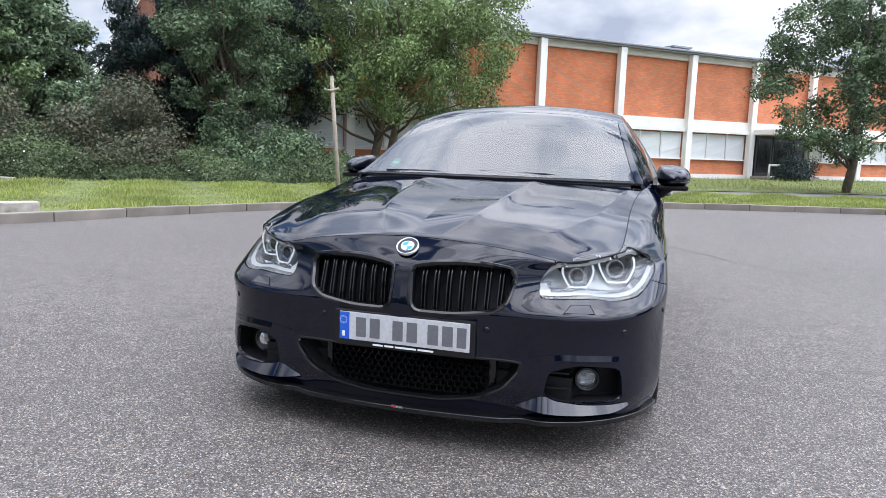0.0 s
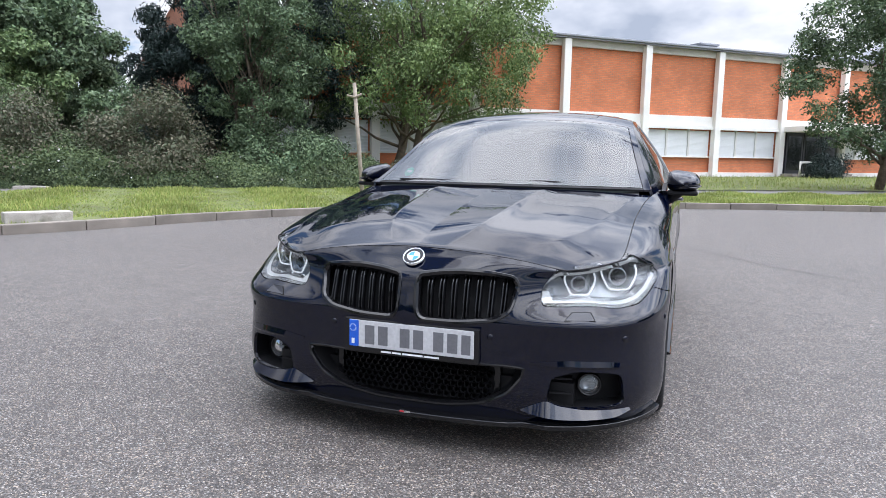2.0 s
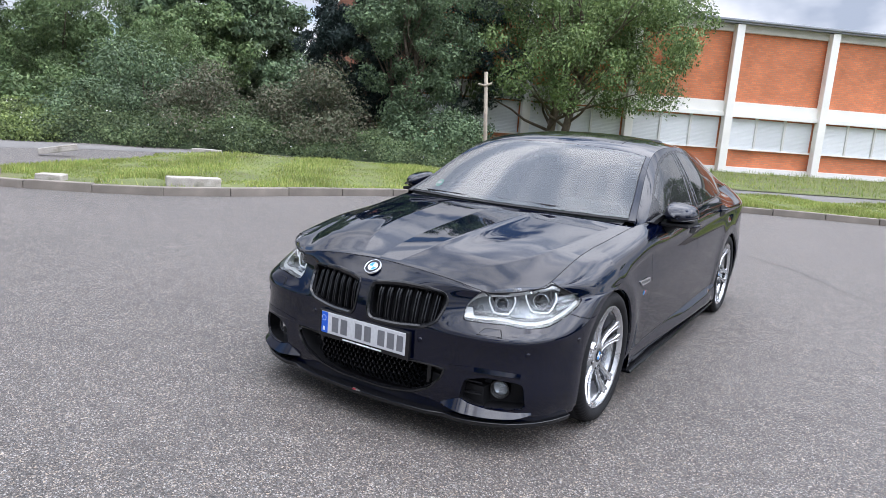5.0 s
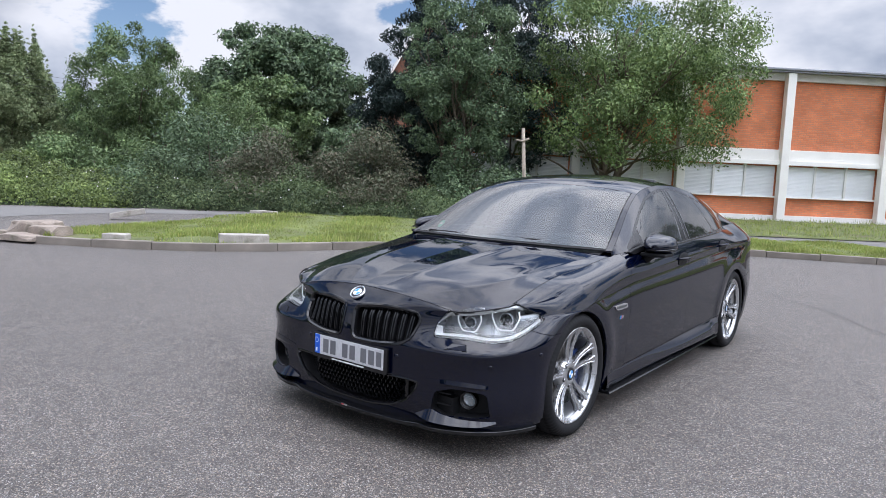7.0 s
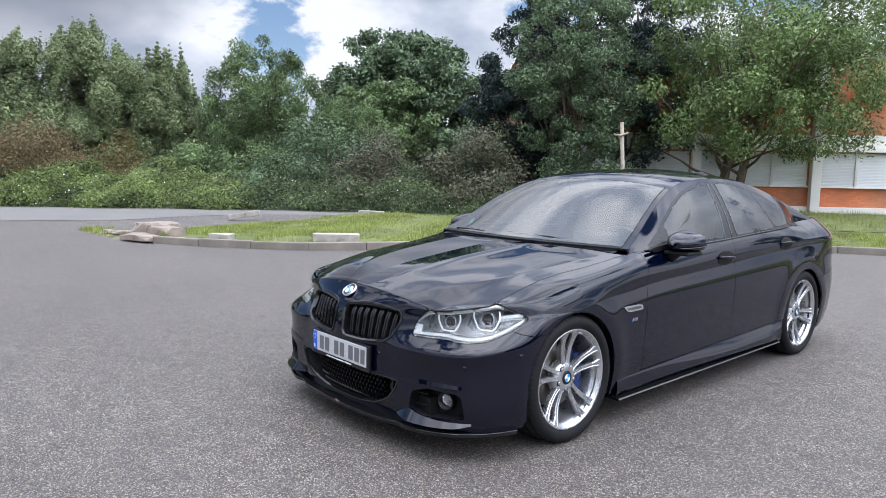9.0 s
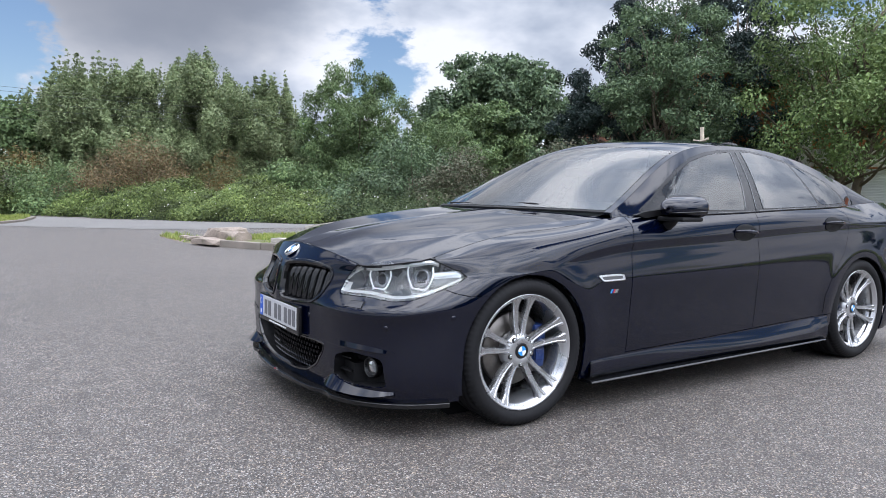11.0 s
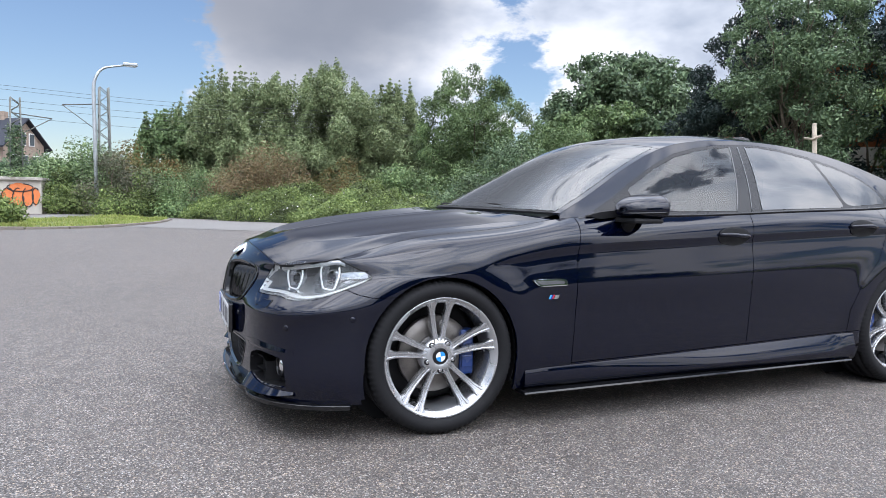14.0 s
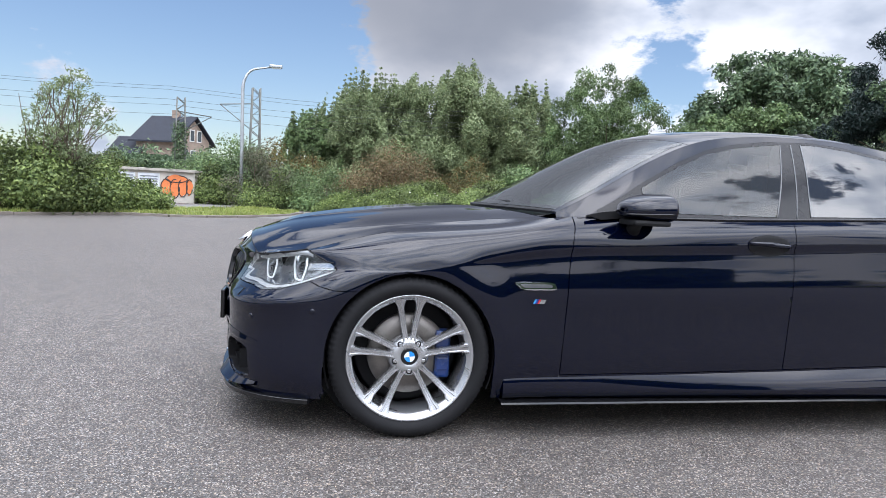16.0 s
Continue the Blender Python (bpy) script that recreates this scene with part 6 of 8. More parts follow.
def build_roof():
    n, m = 150, 41
    yc = np.linspace(0.46, 3.55, n)
    ye = yc + 0.16 * (1 - ease(0.46, 2.2, yc)) + 0.0
    lam = np.linspace(0, 1, m)
    P = np.zeros((n, m, 3))
    ex, ez, cz = spline(EDGE_X, ye), spline(EDGE_Z, ye), spline(CENTRE, yc)
    for j, l in enumerate(lam):
        P[:, j, 0] = ex * l
        P[:, j, 1] = yc + (ye - yc) * l ** 2
        P[:, j, 2] = cz + (ez - cz) * (0.75 * l ** 2 + 0.25 * l ** 6)
    s = Shape(P)

    def pick(test):
        out = []
        for f in s.bm.faces:
            c = f.calc_center_median()
            if test(c):
                out.append([v.co.copy() for v in f.verts])
        return out

    def where(c):
        # position along and across the strip
        y0 = c.y
        for _ in range(4):
            e = float(spline(EDGE_X, [y0 + 0.16 * (1 - float(ease(0.46, 2.2, y0)))])[0])
            l = min(c.x / e, 1)
            y0 = c.y - 0.16 * (1 - float(ease(0.46, 2.2, y0))) * l * l
        return y0, l

    groups = {}
    for f in s.bm.faces:
        y0, l = where(f.calc_center_median())
        if y0 < 1.215:
            k = "windscreen" if l < 0.945 and y0 > 0.49 else "a_pillar" if l >= 0.945 else "cowl"
        elif y0 < 2.80:
            k = "sunroof" if 1.36 < y0 < 2.12 and l < 0.66 else "roof"
        elif y0 < 3.47 and l < 0.90:
            k = "rear_window"
        else:
            k = "c_pillar"
        groups.setdefault(k, []).append([v.co.copy() for v in f.verts])
    panel("windscreen", groups["windscreen"], s, SCREEN_GLASS, car, both=True, gap=0.002, lip=0.01, label="large clear windscreen")
    panel("a_pillar", groups["a_pillar"], s, PAINT, car, mirror=True)
    panel("cowl", groups["cowl"], s, MATT_BLACK, car, both=True)
    panel("roof", groups["roof"], s, PAINT, car, both=True)
    panel("sunroof", groups["sunroof"], s, GLOSS_BLACK, car, both=True, gap=0.004, label="dark glass sunroof")
    panel("rear_window", groups["rear_window"], s, DARK_GLASS, car, both=True)
    panel("c_pillar", groups["c_pillar"], s, PAINT, car, mirror=True)
    s.bm.free()

    # side of the cabin, from belt line to roof edge
    ys = np.linspace(0.62, 3.50, 180)
    T = hood_rail()
    o = np.argsort(T[60:240, 1])
    tx, tz = np.interp(ys, T[60:240, 1][o], T[60:240, 0][o]), np.interp(ys, T[60:240, 1][o], T[60:240, 2][o])
    ex, ez = spline(EDGE_X, ys), spline(EDGE_Z, ys)
    rows = 26
    Q = np.zeros((len(ys), rows, 3))
    for j, v in enumerate(np.linspace(0, 1, rows)):
        bulge = 0.018 * math.sin(math.pi * v)
        Q[:, j, 0] = tx + (ex - tx) * v + bulge * ease(0.7, 1.2, ys) * (1 - 0.5 * ease(2.9, 3.4, ys))
        Q[:, j, 1] = ys
        Q[:, j, 2] = tz + (ez - tz) * v
    g = Shape(Q)
    front = rounded([(1.012, 0.975), (1.016, 1.083), (1.215, 1.190), (1.372, 1.258), (1.527, 1.297), (1.651, 1.316), (1.786, 1.330), (1.731, 1.209), (1.674, 1.075), (1.634, 0.984)], 0.05, 2)
    rear = rounded([(1.818, 0.993), (1.840, 1.084), (1.880, 1.218), (1.914, 1.336), (2.02, 1.337), (2.20, 1.322), (2.455, 1.285), (2.525, 1.015)], 0.05, 2)
    quarter = rounded([(2.550, 1.022), (2.482, 1.275), (2.65, 1.235), (2.80, 1.180), (2.91, 1.105), (2.925, 1.042)], 0.14, 3)
    for poly in (front, rear, quarter):
        g.cut(poly, Y, Z)
    brow = [(0.80, 0.975), (0.93, 1.045), (1.02, 1.102), (1.215, 1.208), (1.372, 1.276), (1.527, 1.314), (1.70, 1.339), (2.0, 1.350), (2.2, 1.337), (2.46, 1.30), (2.65, 1.252), (2.8, 1.198), (2.98, 1.07)]
    g.cut([(0.80, 0.9)] + brow + [(2.98, 0.9)], Y, Z, closed=False)
    trim = {}
    for f in g.bm.faces:
        c = f.calc_center_median()
        k = "front_window" if in_poly(front, c.y, c.z) else "rear_side_window" if in_poly(rear, c.y, c.z) else "quarter_window" if in_poly(quarter, c.y, c.z) else None
        if k is None:
            k = "window_frame" if c.y > 0.80 and c.y < 2.98 and c.z < np.interp(c.y, [q[0] for q in brow], [q[1] for q in brow]) else "roof_rail"
        trim.setdefault(k, []).append([v.co.copy() for v in f.verts])
    panel("front_side_window", trim["front_window"], g, SIDE_GLASS, car, mirror=True, gap=0.001, lip=0.006)
    panel("rear_side_window", trim["rear_side_window"], g, DARK_GLASS, car, mirror=True, gap=0.001, lip=0.006)
    panel("quarter_window", trim["quarter_window"], g, DARK_GLASS, car, mirror=True, gap=0.001, lip=0.006)
    panel("window_frame", trim["window_frame"], g, SATIN_BLACK, car, mirror=True, gap=0.001, lip=0.008, label="gloss black window frame")
    panel("roof_rail", trim["roof_rail"], g, PAINT, car, mirror=True, gap=0.0005)
    # pale sealing strips on the door pillar: window edges and the gap between the doors
    for line in ([(1.786, 1.330), (1.731, 1.209), (1.674, 1.075), (1.634, 0.984)], [(1.852, 1.333), (1.812, 1.214), (1.774, 1.095), (1.734, 0.982)], [(1.914, 1.336), (1.880, 1.218), (1.840, 1.084), (1.818, 0.993)]):
        pts = []
        for k in range(13):
            z = line[0][1] + (line[-1][1] - line[0][1]) * k / 12
            y = float(np.interp(-z, [-q[1] for q in line], [q[0] for q in line]))
            bx, bz, rx_, rz_ = (float(np.interp(y, ys, a)) for a in (tx, tz, ex, ez))
            v = (z - bz) / (rz_ - bz)
            pts.append((bx + (rx_ - bx) * v + 0.018 * math.sin(math.pi * v) + 0.0015, y, z))
        bm = bmesh.new()
        tube(bm, pts, 0.0028, 6)
        pillar_seals.append(bm)
    g.bm.free()
    # boot lid
    T2 = T[T[:, 1] > 3.50]
    n = 30
    B = np.zeros((len(T2), n, 3))
    for j, l in enumerate(np.linspace(0, 1, n)):
        B[:, j, 0] = T2[:, 0] * l
        B[:, j, 1] = 3.50 + (T2[:, 1] - 3.50) if l == 1 else 3.50 + (T2[:, 1] - 3.50)
        B[:, j, 2] = T2[:, 2] + 0.018 * (1 - l ** 2)
    b = Shape(B)
    panel("boot_lid", [[v.co.copy() for v in f.verts] for f in b.bm.faces], b, PAINT, car, both=True)
    b.bm.free()


build_roof()


# ---- parts of the car ----
def on_nose(x, z, out=0.0):
    """The nose's surface, seen from ahead."""
    p, n, i, d = shell.tree.ray_cast(Vector((abs(x), -3, z)), Vector((0, 1, 0)))
    n = shell.normal(p)
    if n.y > 0:
        n = -n
    p = p + n * out
    return (Vector((p.x if x >= 0 else -p.x, p.y, p.z)), Vector((n.x if x >= 0 else -n.x, n.y, n.z)))


def on_side(y, z, out=0.0):
    p, n, i, d = shell.tree.ray_cast(Vector((3, y, z)), Vector((-1, 0, 0)))
    n = shell.normal(p)
    if n.x < 0:
        n = -n
    return p + n * out, n


def pair(name, bm, material, parents=None, label="", smooth=False):
    """A part and its mirror image on the other side of the car."""
    bm.normal_update()
    other = bm.copy()
    for v in other.verts:
        v.co.x = -v.co.x
    bmesh.ops.reverse_faces(other, faces=other.faces[:])
    parents = parents or (car, car)
    return part(name, bm, material, parents[0], label, smooth), part(name, other, material, parents[1], label, smooth)


def slab(points, normals, thick):
    """A plate whose outline is given, of some thickness along the normals."""
    bm = bmesh.new()
    top = [bm.verts.new(p + n * thick) for p, n in zip(points, normals)]
    low = [bm.verts.new(p - n * 0.01) for p, n in zip(points, normals)]
    bm.faces.new(top)
    for k in range(len(top)):
        bm.faces.new((top[k - 1], low[k - 1], low[k], top[k]))
    bmesh.ops.recalc_face_normals(bm, faces=bm.faces[:])
    return bm


def nose_slab(poly, thick, lean=0.0):
    """A plate on the nose; lean: how much further its lower edge stands out than its upper one."""
    q = [on_nose(x, z) for x, z in poly]
    zs = [z for _, z in poly]
    out = [lean * (max(zs) - z) / (max(zs) - min(zs)) for z in zs]
    return slab([a + b * o for (a, b), o in zip(q, out)], [b for _, b in q], thick)


def side_slab(poly, thick):
    q = [on_side(y, z) for y, z in poly]
    return slab([a for a, _ in q], [b for _, b in q], thick)


def lathe(bm, profile, n, axis_x=True):
    """A ring of revolution about the x axis; profile of (x, r)."""
    rings = []
    for k in range(n):
        a = 2 * math.pi * k / n
        rings.append([bm.verts.new((x, r * math.cos(a), r * math.sin(a))) for x, r in profile])
    for k in range(n):
        p, q = rings[k], rings[(k + 1) % n]
        for j in range(len(profile) - 1):
            bm.faces.new((p[j], q[j], q[j + 1], p[j + 1])).smooth = True
    return rings


def mesh_of(name, bm, material):
    bmesh.ops.recalc_face_normals(bm, faces=bm.faces[:])
    me = bpy.data.meshes.new(name)
    bm.to_mesh(me); bm.free()
    me.materials.append(material)
    return me


def wheel_meshes():
    M = {}
    bm = bmesh.new()
    # rim: outer lip, barrel, inner edge
    lathe(bm, [(0.022, 0.237), (0.030, 0.244), (0.040, 0.254), (0.044, 0.260), (0.040, 0.2635), (0.030, 0.263), (0.012, 0.258), (0.012, 0.250), (-0.02, 0.240), (-0.07, 0.232), (-0.16, 0.236), (-0.18, 0.262)], 96)
    M["wheel"] = mesh_of("wheel", bm, SILVER)
    # tyre
    bm = bmesh.new()
    prof = [(0.036, 0.261), (0.049, 0.270), (0.056, 0.290), (0.055, 0.306), (0.047, 0.320), (0.032, 0.3315), (0.014, 0.3355), (0.012, 0.3295), (0.006, 0.3295), (0.004, 0.3365),
            (-0.045, 0.337), (-0.047, 0.330), (-0.056, 0.330), (-0.058, 0.337), (-0.095, 0.337), (-0.097, 0.330), (-0.106, 0.330), (-0.108, 0.337),
            (-0.150, 0.3365), (-0.152, 0.3295), (-0.158, 0.3295), (-0.16, 0.3355), (-0.180, 0.330), (-0.195, 0.318), (-0.203, 0.300), (-0.198, 0.276), (-0.18, 0.262)]
    rings = lathe(bm, prof, 240)
    for k in range(0, 240, 3):
        for j in (4, 5, 6, 21, 22):
            v = rings[k][j].co
            v.y, v.z = v.y * 0.984, v.z * 0.984
    M["tyre"] = mesh_of("tyre", bm, RUBBER)
    # one spoke, along +z, leaning aside from the hub to the rim
    bm = bmesh.new()
    stages = []
    for k in range(15):
        t = k / 14
        r = 0.050 + t * 0.203
        off = 0.0115 + 0.0355 * t
        half = 0.0112 + 0.0040 * t + 0.013 * float(ease(0.80, 1.0, t)) + 0.006 * (1 - float(ease(0.0, 0.22, t)))
        x = 0.006 + 0.030 * t ** 1.5 - 0.012 * math.sin(math.pi * t)
        ring = [(x - 0.032, off - half * 1.15), (x - 0.005, off - half), (x, off - half * 0.80), (x, off - half * 0.42), (x - 0.0025, off - half * 0.25), (x - 0.0025, off + half * 0.25),
                (x, off + half * 0.42), (x, off + half * 0.80), (x - 0.005, off + half), (x - 0.032, off + half * 1.15)]
        stages.append([bm.verts.new((a, b, r)) for a, b in ring])
    for p, q in zip(stages, stages[1:]):
        for j in range(9):
            bm.faces.new((p[j], p[j + 1], q[j + 1], q[j])).smooth = j in (0, 8)
        bm.faces.new((p[9], p[0], q[0], q[9]))
    bm.faces.new(stages[0]); bm.faces.new(stages[-1])
    M["spoke"] = mesh_of("spoke", bm, SILVER)
    bm = bmesh.new()
    bm.from_mesh(M["spoke"])
    for v in bm.verts:
        v.co.y = -v.co.y
    bmesh.ops.reverse_faces(bm, faces=bm.faces[:])
    M["spoke_b"] = mesh_of("spoke", bm, SILVER)
    bm = bmesh.new()
    lathe(bm, [(0.006, 0.0), (0.006, 0.036), (0.010, 0.040), (0.006, 0.060), (0.0, 0.080), (-0.03, 0.090), (-0.05, 0.090)], 60)
    M["hub"] = mesh_of("hub", bm, SILVER)
    bm = bmesh.new()
    lathe(bm, [(0.012, 0.0), (0.011, 0.012), (0.011, 0.0335)], 40)
    lathe(bm, [(0.011, 0.0335), (0.0125, 0.035), (0.008, 0.037)], 40)
    M["cap"] = mesh_of("centre_cap", bm, GLOSS_BLACK)
    for name, m, quads in (("blue", ROUNDEL_BLUE, (0, 2)), ("white", ROUNDEL_WHITE, (1, 3))):
        bm = bmesh.new()
        for q in quads:
            c = bm.verts.new((0.0135, 0, 0))
            ring = [bm.verts.new((0.0130, 0.0225 * math.cos(a), 0.0225 * math.sin(a))) for a in (math.pi / 2 * (q + k / 8) for k in range(9))]
            for a, b in zip(ring, ring[1:]):
                bm.faces.new((c, a, b))
        M["field_" + name] = mesh_of("roundel_field", bm, m)
    bm = bmesh.new()
    lathe(bm, [(0.008, 0.0), (0.008, 0.005), (0.009, 0.0075), (0.006, 0.0085), (0.003, 0.009)], 12)
    M["bolt"] = mesh_of("wheel_bolt", bm, SATIN)
    bm = bmesh.new()
    lathe(bm, [(0.006, 0.0), (0.006, 0.0135), (-0.004, 0.0145)], 20)
    M["well"] = mesh_of("bolt_well", bm, MATT_BLACK)
    bm = bmesh.new()
    lathe(bm, [(-0.062, 0.07), (-0.056, 0.085), (-0.056, 0.172), (-0.060, 0.174), (-0.082, 0.174), (-0.086, 0.172), (-0.086, 0.07)], 72)
    M["disc"] = mesh_of("brake_disc", bm, DISC)
    bm = bmesh.new()
    box(bm, -0.105, -0.040, 0.118, 0.186, -0.105, 0.105, 0.014)
    box(bm, -0.045, -0.032, 0.124, 0.178, -0.070, -0.012, 0.006)
    box(bm, -0.045, -0.032, 0.124, 0.178, 0.012, 0.070, 0.006)
    M["caliper"] = mesh_of("brake_caliper", bm, CALIPER)
    bm = bmesh.new()
    lathe(bm, [(-0.14, 0.0), (-0.14, 0.225)], 48)
    M["back"] = mesh_of("dust_shield", bm, MATT_BLACK)
    return M


WHEEL = wheel_meshes()


def build_wheel(x, y, side, front, spin):
    """A silver wheel with five pairs of spokes; side +1: the car's left."""
    w = new("wheel", WHEEL["wheel"])
    w.parent = car
    w.matrix_basis = pose(x, y, WHEEL_Z, 0, 0, 0 if side > 0 else 180)
    tagged(w, "silver alloy wheel with five double spokes and a low-profile tyre")

    def add(name, key, m, label=""):
        o = new(name, WHEEL[key])
        o.parent = w
        o.matrix_basis = m @ (Matrix() if key == "tyre" else Matrix.Diagonal((1, 0.97, 0.97, 1)))
        return tagged(o, label)

    add("tyre", "tyre", Matrix(), "low-profile black tyre")
    for k in range(5):
        a = spin + 72 * k
        add("spoke", "spoke", pose(0, 0, 0, a)); add("spoke", "spoke_b", pose(0, 0, 0, a))
        t = radians(a + 36)
        add("wheel_bolt", "bolt", pose(0.0, -0.062 * math.sin(t), 0.062 * math.cos(t)))
        add("bolt_well", "well", pose(0.0, -0.062 * math.sin(t), 0.062 * math.cos(t)))
    add("hub", "hub", Matrix())
    add("centre_cap", "cap", Matrix(), "round blue and white centre cap")
    add("roundel_field", "field_blue", pose(0, 0, 0, 8)); add("roundel_field", "field_white", pose(0, 0, 0, 8))
    add("brake_disc", "disc", Matrix())
    add("brake_caliper", "caliper", pose(0, 0, 0, 0 if side > 0 else 180) if front else pose(0, 0, 0, 180 if side > 0 else 0), "blue brake caliper")
    add("dust_shield", "back", Matrix())


build_wheel(0.874, 0.0, 1, True, 2)
build_wheel(0.874, BASE, 1, False, 40)
build_wheel(-0.874, 0.0, -1, True, 20)
build_wheel(-0.874, BASE, -1, False, 55)


def build_underside():
    for yc in (0.0, BASE):
        bm = bmesh.new()
        n = 28
        last = None
        for k in range(n + 1):
            a = math.pi * (-0.12 + 1.24 * k / n)
            q = [bm.verts.new((x, yc + (ARCH_R + e) * math.cos(a), WHEEL_Z + (ARCH_R + e) * math.sin(a))) for x, e in ((0.915, -0.004), (0.905, 0.004), (0.62, 0.006))]
            if last:
                for j in range(2):
                    bm.faces.new((last[j], q[j], q[j + 1], last[j + 1])).smooth = True
            last = q
        c = [bm.verts.new((0.62, yc + 0.40 * math.cos(2 * math.pi * k / 24), WHEEL_Z + 0.40 * math.sin(2 * math.pi * k / 24))) for k in range(24)]
        bm.faces.new(c)
        pair("wheel_arch_liner", bm, MATT_BLACK)
    bm = bmesh.new()
    box(bm, -0.62, 0.62, -0.70, 3.95, 0.17, 0.30)
    box(bm, -0.86, 0.86, 0.42, 2.50, 0.17, 0.30)
    part("underbody", bm, MATT_BLACK, car)
    part("engine_bay", boxed(-0.55, 0.55, -0.54, 0.5, 0.30, 0.70), MATT_BLACK, car)
    part("boot_floor", boxed(-0.60, 0.60, 3.0, 3.9, 0.30, 0.8), MATT_BLACK, car)


build_underside()


def band(poly, profile):
    """A frame round an opening in the nose: at each corner a profile of inset and height, with crisp edges between its faces."""
    p = np.array(poly)
    d = np.roll(p, -1, 0) - np.roll(p, 1, 0)
    d /= np.linalg.norm(d, axis=1, keepdims=True) + 1e-9
    area = float(np.sum(p[:, 0] * np.roll(p[:, 1], -1) - p[:, 1] * np.roll(p[:, 0], -1)))
    inward = np.stack([-d[:, 1], d[:, 0]], 1) * (1 if area > 0 else -1)
    bm = bmesh.new()
    for (i0, h0), (i1, h1) in zip(profile, profile[1:]):
        rows = [[bm.verts.new(on_nose(*(q + n * i), h)[0]) for q, n in zip(p, inward)] for i, h in ((i0, h0), (i1, h1))]
        for k in range(len(p)):
            bm.faces.new((rows[0][k - 1], rows[0][k], rows[1][k], rows[1][k - 1])).smooth = True
    bmesh.ops.recalc_face_normals(bm, faces=bm.faces[:])
    return bm


def build_nose():
    # kidneys: frame, dark well, pairs of upright bars
    frame = [on_nose(x, z, 0.002) for x, z in KIDNEY]
    pair("kidney_frame", band(KIDNEY, ((-0.004, -0.002), (-0.003, 0.004), (-0.001, 0.005), (0.006, 0.0045), (0.013, -0.004), (0.016, -0.018))), GLOSS_BLACK, label="gloss black kidney grille frame")
    bm = bmesh.new()
    a = [bm.verts.new(p) for p, _ in frame]
    b = [bm.verts.new(p + Vector((0, 0.075, -0.005))) for p, _ in frame]
    for k in range(len(a)):
        bm.faces.new((a[k - 1], a[k], b[k], b[k - 1]))
    bm.faces.new(b)
    pair("kidney_well", bm, MATT_BLACK)
    for k in range(7):
        x = 0.072 + 0.0455 * k
        zs = [z for z in np.linspace(0.49, 0.70, 106) if in_poly(KIDNEY, x, z) and in_poly(KIDNEY, x + 0.012, z)]
        if len(zs) < 10:
            continue
        for dx in (0.0, 0.0125):
            bm = bmesh.new()
            prev = None
            for z in np.linspace(zs[0], zs[-1], 9):
                p, _ = on_nose(x + dx, z)
                d = 0.016 + 0.014 * ((zs[-1] - z) / 0.18) + 0.030 * max((z - zs[-1] + 0.055) / 0.055, 0) ** 1.6
                q = [bm.verts.new((p.x + ex, p.y + d + ey, p.z)) for ex, ey in ((-0.003, 0.03), (-0.003, 0.002), (0, 0), (0.003, 0.002), (0.003, 0.03))]
                if prev:
                    for j in range(4):
                        bm.faces.new((prev[j], prev[j + 1], q[j + 1], q[j])).smooth = True
                prev = q
            bmesh.ops.recalc_face_normals(bm, faces=bm.faces[:])
            pair("grille_bar", bm, GLOSS_BLACK)
    # lower intake: rim, well and honeycomb
    rim = [on_nose(x, z, 0.001) for x, z in INTAKE]
    part("intake_rim", band(INTAKE, ((-0.003, -0.002), (-0.002, 0.002), (0.002, 0.003), (0.008, 0.0), (0.010, -0.012))), GLOSS_BLACK, car, "gloss black intake rim")
    bm = bmesh.new()
    a = [bm.verts.new(p) for p, _ in rim]
    b = [bm.verts.new(p + Vector((-p.x * 0.10, 0.10, 0))) for p, _ in rim]
    for k in range(len(a)):
        bm.faces.new((a[k - 1], a[k], b[k], b[k - 1]))
    bm.faces.new(b)
    part("intake_well", bm, MATT_BLACK, car)
    bm = bmesh.new()
    s, pitch_x, pitch_z = 0.0145, 0.0275, 0.0225
    for row in range(7):
        for col in range(-12, 13):
            cx, cz = col * pitch_x + (row % 2) * pitch_x / 2, 0.215 + row * pitch_z
            if abs(cx) > 0.315 or not in_poly(INTAKE, cx, cz):
                continue
            y = -0.752 + 0.25 * cx * cx
            o = [bm.verts.new((cx + s * math.cos(radians(60 * k + 30)), y, cz + s * 0.93 * math.sin(radians(60 * k + 30)))) for k in range(6)]
            i = [bm.verts.new((cx + s * 0.76 * math.cos(radians(60 * k + 30)), y + 0.004, cz + s * 0.70 * math.sin(radians(60 * k + 30)))) for k in range(6)]
            d = [bm.verts.new(v.co + Vector((0, 0.02, 0.003))) for v in i]
            for k in range(6):
                bm.faces.new((o[k - 1], o[k], i[k], i[k - 1])); bm.faces.new((i[k - 1], i[k], d[k], d[k - 1]))
    tagged(part("honeycomb_mesh", bm, GLOSS_BLACK, car, "black honeycomb grille mesh"), kind="stuff")
    for sx in (-1, 1):
        part("intake_post", boxed(min(sx * 0.318, sx * 0.345), max(sx * 0.318, sx * 0.345), -0.715, -0.65, 0.20, 0.355, 0.006), GLOSS_BLACK, car)
    # fog lamp pockets
    rim = [on_nose(x, z, 0.0) for x, z in FOG]
    bm = bmesh.new()
    a = [bm.verts.new(p) for p, _ in rim]
    b = [bm.verts.new(p + Vector((-0.02, 0.085, 0))) for p, _ in rim]
    for k in range(len(a)):
        bm.faces.new((a[k - 1], a[k], b[k], b[k - 1]))
    bm.faces.new(b)
    pair("fog_pocket", bm, MATT_BLACK)
